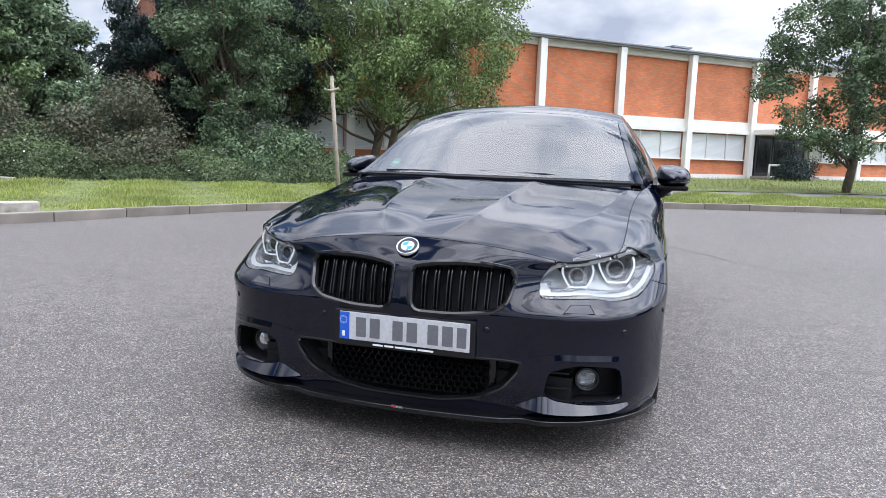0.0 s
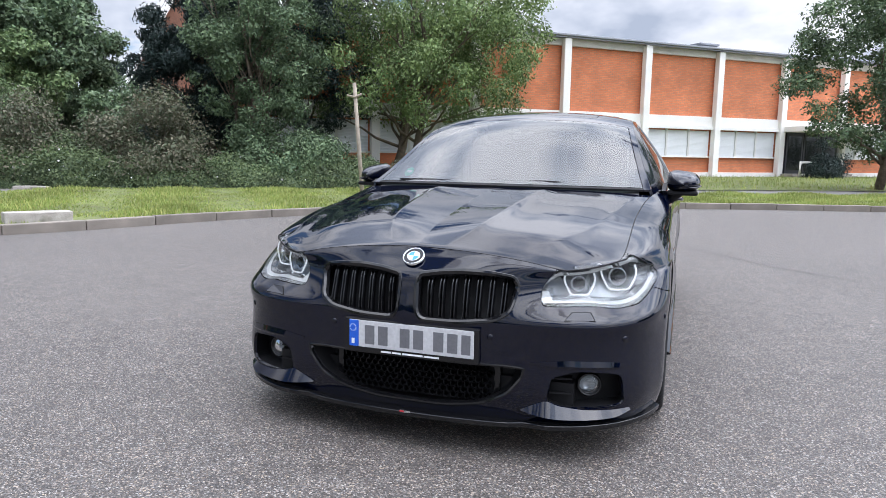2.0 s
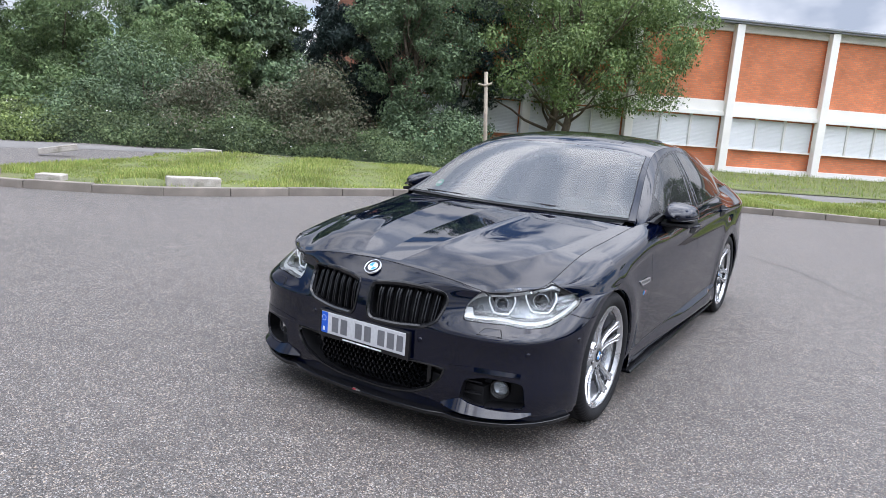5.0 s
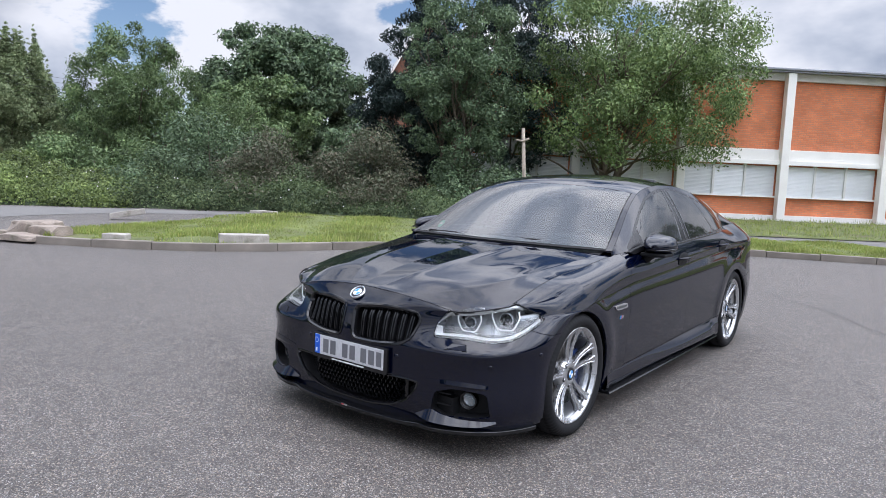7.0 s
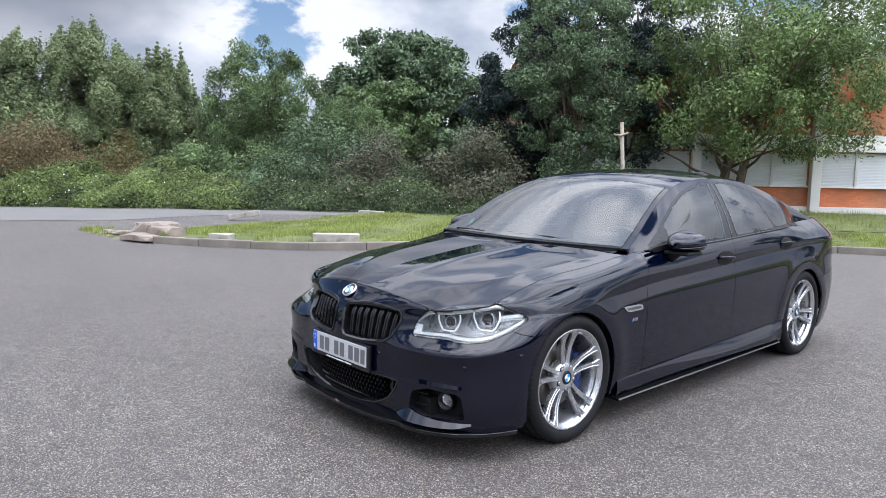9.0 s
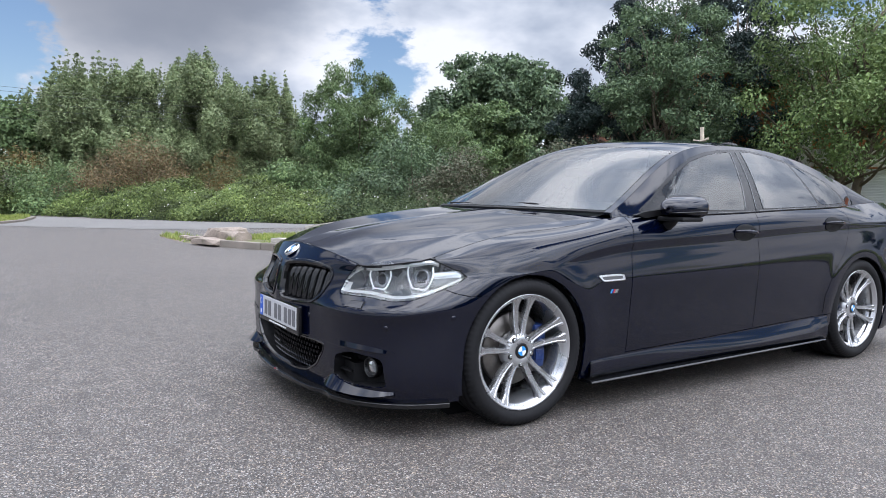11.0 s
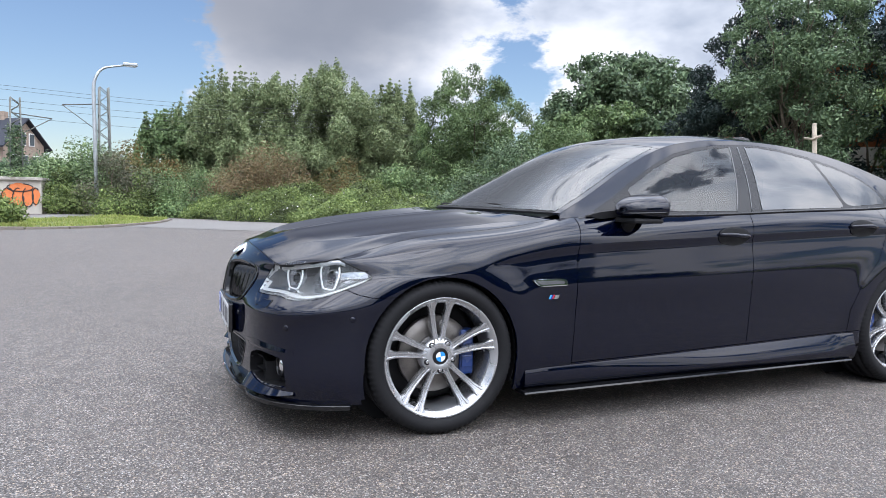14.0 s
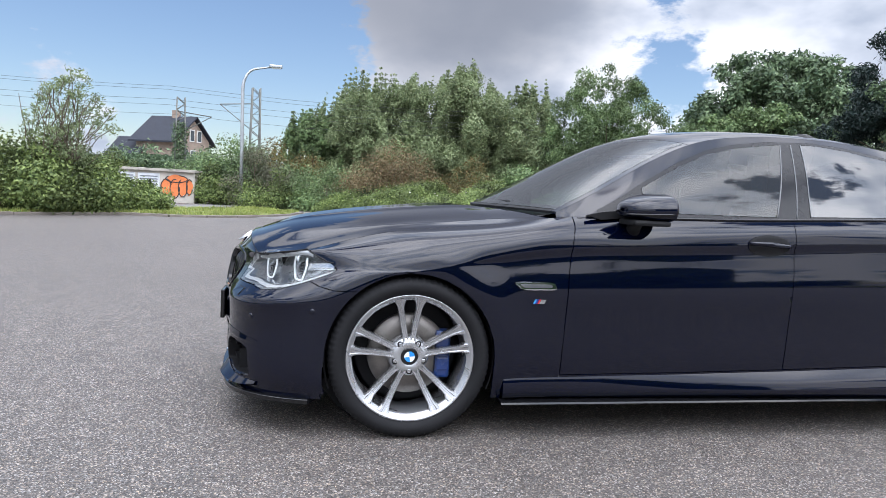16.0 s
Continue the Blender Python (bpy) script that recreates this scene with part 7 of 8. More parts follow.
    for z in (0.262, 0.318):
        bm = bmesh.new()
        prev = None
        for x in np.linspace(0.535, 0.612, 6):
            p, _ = on_nose(x, z)
            q = [bm.verts.new((p.x, p.y + 0.03 + e, p.z + h)) for e, h in ((0, 0), (0, 0.006), (0.04, 0.008), (0.04, -0.002))]
            if prev:
                for j in range(4):
                    bm.faces.new((prev[j], prev[(j + 1) % 4], q[(j + 1) % 4], q[j]))
            prev = q
        bmesh.ops.recalc_face_normals(bm, faces=bm.faces[:])
        pair("fog_fin", bm, MATT_BLACK)
    # fog lamp: bezel, bowl, lens
    c = Vector((0.668, -0.640, 0.288))
    m = look(c, c + Vector((0.25, -1, 0))) @ pose(0, 0, 0, 0, 90, 0) @ Matrix.Scale(0.86, 4)
    for name, prof, mat in (("fog_lamp", [(-0.02, 0.056), (0.012, 0.053), (0.016, 0.048), (0.010, 0.042), (-0.03, 0.041)], GLOSS_BLACK),
                            ("fog_bowl", [(-0.02, 0.0), (-0.018, 0.02), (-0.006, 0.038), (0.004, 0.041)], LAMP_WHITE),
                            ("fog_lens", [(0.016, 0.0), (0.014, 0.02), (0.008, 0.035), (0.004, 0.041)], LENS)):
        bm = bmesh.new()
        lathe(bm, prof, 40)
        bmesh.ops.transform(bm, matrix=m, verts=bm.verts[:])
        pair(name, bm, mat, label="round fog lamp" if name == "fog_lamp" else "", smooth=True)
    for k in range(5):
        bm = boxed(-0.008, -0.004, -0.023 + k * 0.0100, -0.018 + k * 0.0100, -0.026, 0.004, 0)
        bmesh.ops.transform(bm, matrix=m, verts=bm.verts[:])
        pair("fog_rib", bm, LAMP_WHITE)
    # painted blade below and brow above each pocket
    def ledge(sections, name, label):
        """A ledge on the bumper: sections of x, upper and lower height, and how far its edge stands out."""
        k = np.array(sections)
        bm = bmesh.new()
        prev, lines = None, []
        for x in np.linspace(k[0, 0], k[-1, 0], 48):
            zt, zb, o = (float(np.interp(x, k[:, 0], k[:, j])) for j in (1, 2, 3))
            q = [on_nose(x, zt, -0.004)[0], on_nose(x, zt, 0.002)[0], on_nose(x, zb + (zt - zb) * 0.12, o)[0], on_nose(x, zb, o * 0.85)[0], on_nose(x, zb - 0.014, -0.004)[0]]
            lines.append(q)
        Q = np.array([[tuple(p) for p in q] for q in lines])
        for _ in range(5):
            Q[1:-1] = (Q[:-2] + 2 * Q[1:-1] + Q[2:]) / 4
        for q in Q:
            row = [(bm.verts.new(p), bm.verts.new(p)) for p in q]
            if prev:
                for j in range(4):
                    bm.faces.new((prev[j][1], prev[j + 1][0], row[j + 1][0], row[j][1])).smooth = True
            prev = row
        bmesh.ops.recalc_face_normals(bm, faces=bm.faces[:])
        pair(name, bm, PAINT, label=label)

    ledge([(0.435, 0.200, 0.196, 0.006), (0.48, 0.222, 0.196, 0.030), (0.53, 0.246, 0.194, 0.046), (0.565, 0.226, 0.194, 0.046), (0.66, 0.213, 0.194, 0.040), (0.76, 0.211, 0.196, 0.030), (0.815, 0.212, 0.204, 0.010)],
          "fog_blade", "body-coloured blade under the fog lamp")
    ledge([(0.47, 0.384, 0.376, 0.001), (0.53, 0.392, 0.372, 0.003), (0.60, 0.398, 0.374, 0.0055), (0.70, 0.397, 0.373, 0.0055), (0.77, 0.390, 0.370, 0.004), (0.82, 0.380, 0.368, 0.001)], "fog_brow", "")
    # washer covers and parking sensors
    washer = [(0.585, 0.545), (0.685, 0.545), (0.665, 0.568), (0.605, 0.568)]
    rim = [(0.580, 0.5425), (0.690, 0.5425), (0.668, 0.5705), (0.602, 0.5705)]
    covers = pair("washer_cover", nose_slab(washer, 0.0030), PAINT)
    pair("washer_gap", nose_slab(rim, 0.0015), MATT_BLACK, covers)
    for x, z in ((0.32, 0.47), (0.79, 0.475)):
        p, n = on_nose(x, z)
        bm = bmesh.new()
        lathe(bm, [(0.0035, 0.0), (0.0035, 0.009), (0.001, 0.0115), (-0.004, 0.0115)], 20)
        bmesh.ops.transform(bm, matrix=look(p, p + n) @ pose(0, 0, 0, 0, 90, 0), verts=bm.verts[:])
        pair("parking_sensor", bm, PAINT)
    p, n = on_side(-0.40, 0.52)
    bm = bmesh.new()
    lathe(bm, [(0.0035, 0.0), (0.0035, 0.009), (0.001, 0.0115), (-0.004, 0.0115)], 20)
    bmesh.ops.transform(bm, matrix=look(p, p + n) @ pose(0, 0, 0, 0, 90, 0), verts=bm.verts[:])
    pair("parking_sensor", bm, PAINT)


build_nose()


def build_roundel():
    p, n = on_nose(0.0, 0.740)
    n = Vector((0, n.y, n.z + 0.32)).normalized()
    m = look(p + n * 0.002, p + n) @ pose(0, 0, 0, 0, 90, 0)
    bm = bmesh.new()
    lathe(bm, [(0.006, 0.0), (0.006, 0.0405)], 48)
    bmesh.ops.transform(bm, matrix=m, verts=bm.verts[:])
    badge = part("badge", bm, GLOSS_BLACK, car, "round blue and white badge in a chrome ring")
    for prof in ([(0.004, 0.038), (0.0085, 0.0395), (0.0085, 0.0415), (-0.002, 0.043)], [(0.0062, 0.0235), (0.0080, 0.0242), (0.0062, 0.0250)]):
        bm = bmesh.new()
        lathe(bm, prof, 48)
        bmesh.ops.transform(bm, matrix=m, verts=bm.verts[:])
        part("badge_ring", bm, CHROME, badge, smooth=True)
    for mat, quads in ((ROUNDEL_BLUE, (0, 2)), (ROUNDEL_WHITE, (1, 3))):
        for q in quads:
            bm = bmesh.new()
            c = bm.verts.new((0.0070, 0, 0))
            ring = [bm.verts.new((0.0068, 0.024 * math.cos(a), 0.024 * math.sin(a))) for a in (math.pi / 2 * (q + k / 8) for k in range(9))]
            for a, b in zip(ring, ring[1:]):
                bm.faces.new((c, a, b))
            bmesh.ops.transform(bm, matrix=m, verts=bm.verts[:])
            part("badge_field", bm, mat, badge)


build_roundel()


def build_plate():
    shift = pose(0.018, 0, 0)
    root = part("number_plate", boxed(-0.272, 0.272, -0.8280, -0.8070, 0.3680, 0.5040, 0.006), GLOSS_BLACK, car, "white number plate with a blue end in a black holder")
    root.matrix_basis = shift
    part("plate_sheet", boxed(-0.252, 0.252, -0.8305, -0.8260, 0.3900, 0.4950, 0.002), PLATE_WHITE, root)
    part("blue_band", boxed(-0.251, -0.212, -0.8325, -0.8295, 0.3910, 0.4940, 0.001), PLATE_BLUE, root)
    for k in range(12):
        a = 2 * math.pi * k / 12
        part("band_dot", boxed(-0.235 + 0.013 * math.cos(a) - 0.0016, -0.235 + 0.013 * math.cos(a) + 0.0016, -0.8335, -0.8320, 0.4650 + 0.013 * math.sin(a) - 0.0016, 0.4650 + 0.013 * math.sin(a) + 0.0016), ROUNDEL_WHITE, root)
    part("band_bar", boxed(-0.241, -0.229, -0.8335, -0.8320, 0.4020, 0.4220), ROUNDEL_WHITE, root)
    for x0, x1 in ((-0.185, -0.145), (-0.130, -0.090), (-0.040, 0.0), (0.015, 0.055), (0.095, 0.135), (0.150, 0.190), (0.205, 0.240)):
        part("plain_bar", boxed(x0, x1, -0.8320, -0.8300, 0.4040, 0.4780), BAR_GREY, root)
    for x0, x1 in ((-0.118, -0.078), (-0.072, -0.036), (-0.030, 0.052), (0.058, 0.118)):
        part("plain_bar", boxed(x0, x1, -0.8295, -0.8275, 0.3755, 0.3820), ROUNDEL_WHITE, root)


build_plate()


LAMP_N = Vector((0.655, -0.757, 0)).normalized()


def on_lamp(u, z):
    p = None
    while p is None:
        p, n, i, d = shell.tree.ray_cast(LAMP_U * u + LAMP_N * 3 + Vector((0, 0, z)), -LAMP_N)
        z -= 0.002
    return p


def build_headlights():
    lamps = shell_parts["headlight"]
    parents = (lamps[0], lamps[1])
    back = Vector((-0.055, 0.11, -0.004))
    ring = [on_lamp(u, z) for u, z in HEADLIGHT]
    mid = sum(ring, Vector()) / len(ring)
    bm = bmesh.new()
    a = [bm.verts.new(p + (mid - p) * 0.012 - LAMP_N * 0.004) for p in ring]
    b = [bm.verts.new(p + (mid - p) * 0.10 + back) for p in ring]
    for k in range(len(a)):
        bm.faces.new((a[k - 1], a[k], b[k], b[k - 1])).smooth = True
    bmesh.ops.recalc_face_normals(bm, faces=bm.faces[:])
    pair("lamp_wall", bm, surface("lamp_grey_wall", (0.50, 0.51, 0.52), 0.25, metal=0.6, bump=0), parents)
    bm = bmesh.new()
    bm.faces.new([bm.verts.new(p + (mid - p) * 0.08 + back * 0.98) for p in ring])
    bmesh.ops.triangulate(bm, faces=bm.faces[:])
    pair("lamp_back", bm, surface("lamp_grey_back", (0.30, 0.31, 0.315), 0.28, metal=0.6, bump=0), parents)

    def ribbon(line, high, depth, slope):
        """A pale band along the lamp, leaning back from its front edge."""
        bm = bmesh.new()
        prev = None
        for u, z in line:
            q = [bm.verts.new(on_lamp(u, z + high * t) - LAMP_N * (depth + slope * t + 0.006 * abs(2 * t - 1))) for t in (0, 0.25, 0.5, 0.75, 1)]
            q[-1].co += LAMP_N * 0.004
            if prev:
                for j in range(4):
                    bm.faces.new((prev[j], prev[j + 1], q[j + 1], q[j])).smooth = True
            prev = q
        bmesh.ops.recalc_face_normals(bm, faces=bm.faces[:])
        return bm

    strip_lit, brow_lit = glow("lit_pale_strip", (0.93, 0.98, 1.0), 0.34, 0.5, 0.5), glow("lit_brow", (0.93, 0.98, 1.0), 0.06, 0.5, 0.6)
    def crest(u):
        """The lamp's top edge, where the hood or wing begins."""
        z = min(float(np.interp(u, [-0.09, -0.045, -0.01, 0.02], [0.620, 0.686, 0.720, 0.80])), float(np.interp(u, [0.25, 0.31, 0.37, 0.42], [0.80, 0.757, 0.732, 0.709])))
        while shell.tree.ray_cast(LAMP_U * u + LAMP_N * 3 + Vector((0, 0, z)), -LAMP_N)[0] is None:
            z -= 0.001
        return z - 0.003

    low = [(0.440, 0.668), (0.40, 0.648), (0.35, 0.624), (0.29, 0.602), (0.23, 0.591), (0.18, 0.588), (0.13, 0.591), (0.09, 0.597), (0.04, 0.598), (0.0, 0.596), (-0.05, 0.595), (-0.085, 0.595)]
    pair("light_strip", ribbon(low, 0.0095, 0.010, 0.012), strip_lit, parents, "lit white strip")
    side = [(-0.086, 0.598), (-0.072, 0.598), (-0.060, 0.598), (-0.048, 0.598)]
    pair("light_block", ribbon(side, 0.036, 0.010, 0.014), strip_lit, parents)
    inner = [(-0.078, 0.634), (-0.060, 0.655), (-0.040, 0.672), (-0.015, 0.684)]
    pair("inner_brow", ribbon(inner, 0.010, 0.010, 0.004), brow_lit, parents)
    us = np.linspace(-0.03, 0.345, 40)
    zs = np.array([crest(u) for u in us])
    for _ in range(6):
        zs[1:-1] = np.minimum(zs[1:-1], (zs[:-2] + 2 * zs[1:-1] + zs[2:]) / 4)
    top = [(u, z - 0.018) for u, z in zip(us, zs)]
    pair("brow_strip", ribbon(top, 0.0165, 0.006, 0.0), brow_lit, parents, "lit white brow")
    # black tube added over the lamp's top edge, drawn as the hood gap's dark line
    bm = bmesh.new()
    tube(bm, [on_lamp(u, crest(u)) + LAMP_N * 0.001 + Vector((0, 0, 0.003)) for u in np.linspace(-0.03, 0.44, 32)], 0.0032, 6)
    pair("lamp_gasket", bm, MATT_BLACK, parents, smooth=True)
    tail = [(0.325, 0.668), (0.36, 0.672), (0.40, 0.676), (0.435, 0.678)]
    pair("side_reflector", ribbon(tail, 0.028, 0.014, 0.0), LAMP_SILVER, parents)
    shelf = [(0.33, 0.640), (0.37, 0.648), (0.41, 0.660), (0.435, 0.670)]
    pair("tail_shelf", ribbon(shelf, 0.022, 0.022, 0.012), LAMP_WHITE, parents)
    low_shelf = [(0.34, 0.632), (0.28, 0.610), (0.22, 0.603), (0.16, 0.603), (0.10, 0.610), (0.0, 0.612), (-0.045, 0.612)]
    pair("lower_shelf", ribbon(low_shelf, 0.003, 0.018, 0.030), LAMP_SILVER, parents)
    # two U-shaped light rings, open at the brow, each round a projector
    for u, z, wide, high, r in ((0.262, 0.672, 0.068, 0.050, 0.038), (0.082, 0.656, 0.058, 0.043, 0.032)):
        c = on_lamp(u, z) - LAMP_N * 0.040
        m = look(c, c + Vector((0.40, -1, 0.14))) @ pose(0, 0, 0, 0, 90, 0)
        corners = [(-0.90, 1.05), (-1.0, 0.25), (-0.62, -0.82), (-0.34, -1.0), (0.34, -1.0), (0.66, -0.80), (1.0, 0.25), (0.90, 1.05)]
        bm = bmesh.new()
        line = smooth_line([(wide * w, high * h, 0) for w, h in corners], 0.006)
        tube(bm, [m @ Vector((0.0, q.y, -q.x)) for q in line], 0.0036, 8)
        pair("light_ring", bm, LIT, parents, "lit white U-shaped light ring", True)
        bm = bmesh.new()
        prev = None
        for q in line:
            row = [bm.verts.new(m @ Vector((dx, q.y * k, -q.x * k))) for dx, k in ((-0.002, 0.93), (-0.030, 0.80))]
            if prev:
                bm.faces.new((prev[0], row[0], row[1], prev[1])).smooth = True
            prev = row
        pair("ring_bowl", bm, LAMP_SILVER, parents)
        for name, prof, mat in (("projector", [(0.004, 0.0), (0.001, r * 0.42), (-0.008, r * 0.68), (-0.020, r * 0.76)], GLOSS_BLACK),
                                ("projector_bezel", [(-0.020, r * 0.76), (-0.010, r * 0.82), (-0.016, r * 0.94), (-0.030, r)], LAMP_SILVER)):
            bm = bmesh.new()
            lathe(bm, prof, 36)
            bmesh.ops.transform(bm, matrix=m, verts=bm.verts[:])
            pair(name, bm, mat, parents, smooth=True)


build_headlights()


def build_lip():
    """Gloss black splitter blade under the bumper, with small steps in its edge."""
    n = 90
    bm = bmesh.new()
    prev = None
    for k in range(n + 1):
        t = math.pi / 2 * 0.955 * k / n
        c, s = math.cos(t), math.sin(t)
        x = 0.945 * s ** (2 / 3.7)
        y = 0.05 - (0.05 + 0.802) * c ** (2 / 3.7) - 0.024 * max(1 - (x / 0.48) ** 2, 0) ** 2
        step = 0.018 * math.exp(-((x - 0.455) / 0.05) ** 2)
        rise = 0.012 * float(ease(0.5, 0.93, x))
        if y > -0.40:
            break
        nx, ny = x / 0.9, y - 0.05
        ln = math.hypot(nx, ny)
        nx, ny = nx / ln, ny / ln
        row = []
        for o, h in ((-0.10, 0.010), (-0.012, 0.010), (-0.0015, 0.0090), (0.0, 0.0070), (-0.002, -0.010), (-0.10, -0.010)):
            row.append(bm.verts.new((max(x + nx * o, 0) if k else 0, y + ny * o * (1 if k else 1) + step, 0.143 + h + rise)))
        if prev:
            for j in range(5):
                bm.faces.new((prev[j], prev[j + 1], row[j + 1], row[j])).smooth = False
        prev = row
    bm.faces.new(prev)
    bmesh.ops.recalc_face_normals(bm, faces=bm.faces[:])
    other = bm.copy()
    for v in other.verts:
        v.co.x = -v.co.x
    bmesh.ops.reverse_faces(other, faces=other.faces[:])
    me = bpy.data.meshes.new("tmp"); other.to_mesh(me); other.free()
    bm.from_mesh(me)
    bpy.data.meshes.remove(me)
    bmesh.ops.remove_doubles(bm, verts=bm.verts[:], dist=1e-4)
    part("front_splitter", bm, GLOSS_BLACK, car, "thin gloss black front splitter")
    tagl = part("splitter_tag", boxed(-0.022, 0.022, -0.8275, -0.821, 0.148, 0.156), SATIN, car)
    part("splitter_tag_mark", boxed(-0.022, -0.004, -0.8285, -0.8270, 0.149, 0.155), surface("tag_red", (0.4, 0.02, 0.03), 0.4, bump=0), tagl)


build_lip()


def build_sills():
    ys = np.linspace(0.395, 2.56, 60)
    bm = bmesh.new()
    prev = None
    for y in ys:
        top = float(np.interp(y, [0.395, 1.2, 2.56], [0.258, 0.278, 0.325]))
        grow = float(ease(0.55, 1.9, y) * (1 - 0.6 * ease(2.35, 2.56, y)))
        p, _ = on_side(y, top)
        sec = [(p.x - 0.008, top + 0.008), (p.x + 0.001, top - 0.008), (p.x + 0.003 + 0.010 * grow, top - 0.028 - 0.012 * grow), (p.x + 0.004 + 0.030 * grow, top - 0.050 - 0.030 * grow), (p.x + 0.003 + 0.030 * grow, 0.200), (p.x + 0.001 + 0.010 * grow, 0.174), (p.x - 0.05, 0.168)]
        row = [bm.verts.new((x, y, z)) for x, z in sec]
        if prev:
            for j in range(6):
                bm.faces.new((prev[j], row[j], row[j + 1], prev[j + 1])).smooth = True
        prev = row
    bmesh.ops.recalc_face_normals(bm, faces=bm.faces[:])
    pair("side_skirt", bm, PAINT, label="body-coloured sculpted side skirt")
    bm = bmesh.new()
    prev = None
    for y in np.linspace(0.385, 2.54, 50):
        z = 0.150 + 0.018 * (y - 0.385) / 2.155
        row = [bm.verts.new((x, y, z + h)) for x, h in ((0.85, 0.016), (0.942, 0.008), (0.948, 0.002), (0.942, -0.004), (0.85, -0.004))]
        if prev:
            for j in range(4):
                bm.faces.new((prev[j], row[j], row[j + 1], prev[j + 1]))
        else:
            bm.faces.new(row)
        prev = row
    bm.faces.new(prev[::-1])
    bmesh.ops.recalc_face_normals(bm, faces=bm.faces[:])
    pair("skirt_blade", bm, GLOSS_BLACK, label="thin black side skirt blade")


build_sills()


def build_mirrors():
    # housing: rounded shell, full at the back, tapering forwards and outwards
    bm = bmesh.new()
    n, m = 26, 36
    rings = []
    for i in range(n + 1):
        t = i / n
        y = 0.838 + 0.205 * t
        f = (1 - (1 - t) ** 2.6) ** 0.55 if t < 1 else 1
        ring = []
        for k in range(m):
            a = 2 * math.pi * k / m
            c, s = math.cos(a), math.sin(a)
            ex = math.copysign(abs(c) ** 0.62, c)
            ez = math.copysign(abs(s) ** 0.72, s)
            x = 0.958 + 0.091 * ex * f
            z = 0.990 + (0.060 if s > 0 else 0.056) * ez * f - 0.012 * (ex * f) * (1 if s > 0 else -0.2) + 0.012 * (t - 0.5)
            ring.append(bm.verts.new((x, y + 0.012 * ex, z)))
        rings.append(ring)
    for p, q in zip(rings, rings[1:]):
        for k in range(m):
            bm.faces.new((p[k], p[(k + 1) % m], q[(k + 1) % m], q[k])).smooth = True
    bm.faces.new(rings[0]); bm.faces.new(rings[-1])
    bmesh.ops.recalc_face_normals(bm, faces=bm.faces[:])
    caps = pair("wing_mirror", bm, PAINT, label="dark blue wing mirror with a thin glossy strip")
    bm = bmesh.new()
    ring = [(0.958 + 0.080 * math.copysign(abs(math.cos(a)) ** 0.62, math.cos(a)), 1.0435 + 0.012 * math.cos(a), 0.995 + 0.048 * math.copysign(abs(math.sin(a)) ** 0.72, math.sin(a))) for a in (2 * math.pi * k / 36 for k in range(36))]
    bm.faces.new([bm.verts.new(p) for p in ring])
    pair("mirror_glass", bm, CHROME, caps)
    bm = bmesh.new()
    tube(bm, [(0.985 + 0.0655 * min(1, (k / 9)) ** 0.45, 0.850 + 0.185 * k / 13, 0.966 + 0.008 * k / 13) for k in range(14)], 0.0045, 6)
    pair("mirror_strip", bm, GLOSS_BLACK, caps, smooth=True)
    bm = bmesh.new()
    box(bm, 0.872, 1.035, 0.875, 1.035, 0.922, 0.945, 0.010)
    pair("mirror_base", bm, MATT_BLACK, caps)
    bm = bmesh.new()
    tube(bm, [(0.872, 0.94, 0.888), (0.905, 0.935, 0.915), (0.945, 0.93, 0.945)], [0.034, 0.030, 0.028], 12)
    pair("mirror_arm", bm, MATT_BLACK, caps, smooth=True)
    foot = [(0.735, 0.952), (0.80, 0.968), (0.955, 0.985), (0.965, 0.955), (0.80, 0.935)]
    bm = slab([Vector((0.852 + 0.008 * math.sin(y), y, z)) for y, z in foot], [Vector((1, 0, 0))] * 5, 0.012)
    pair("mirror_foot", bm, MATT_BLACK)


build_mirrors()


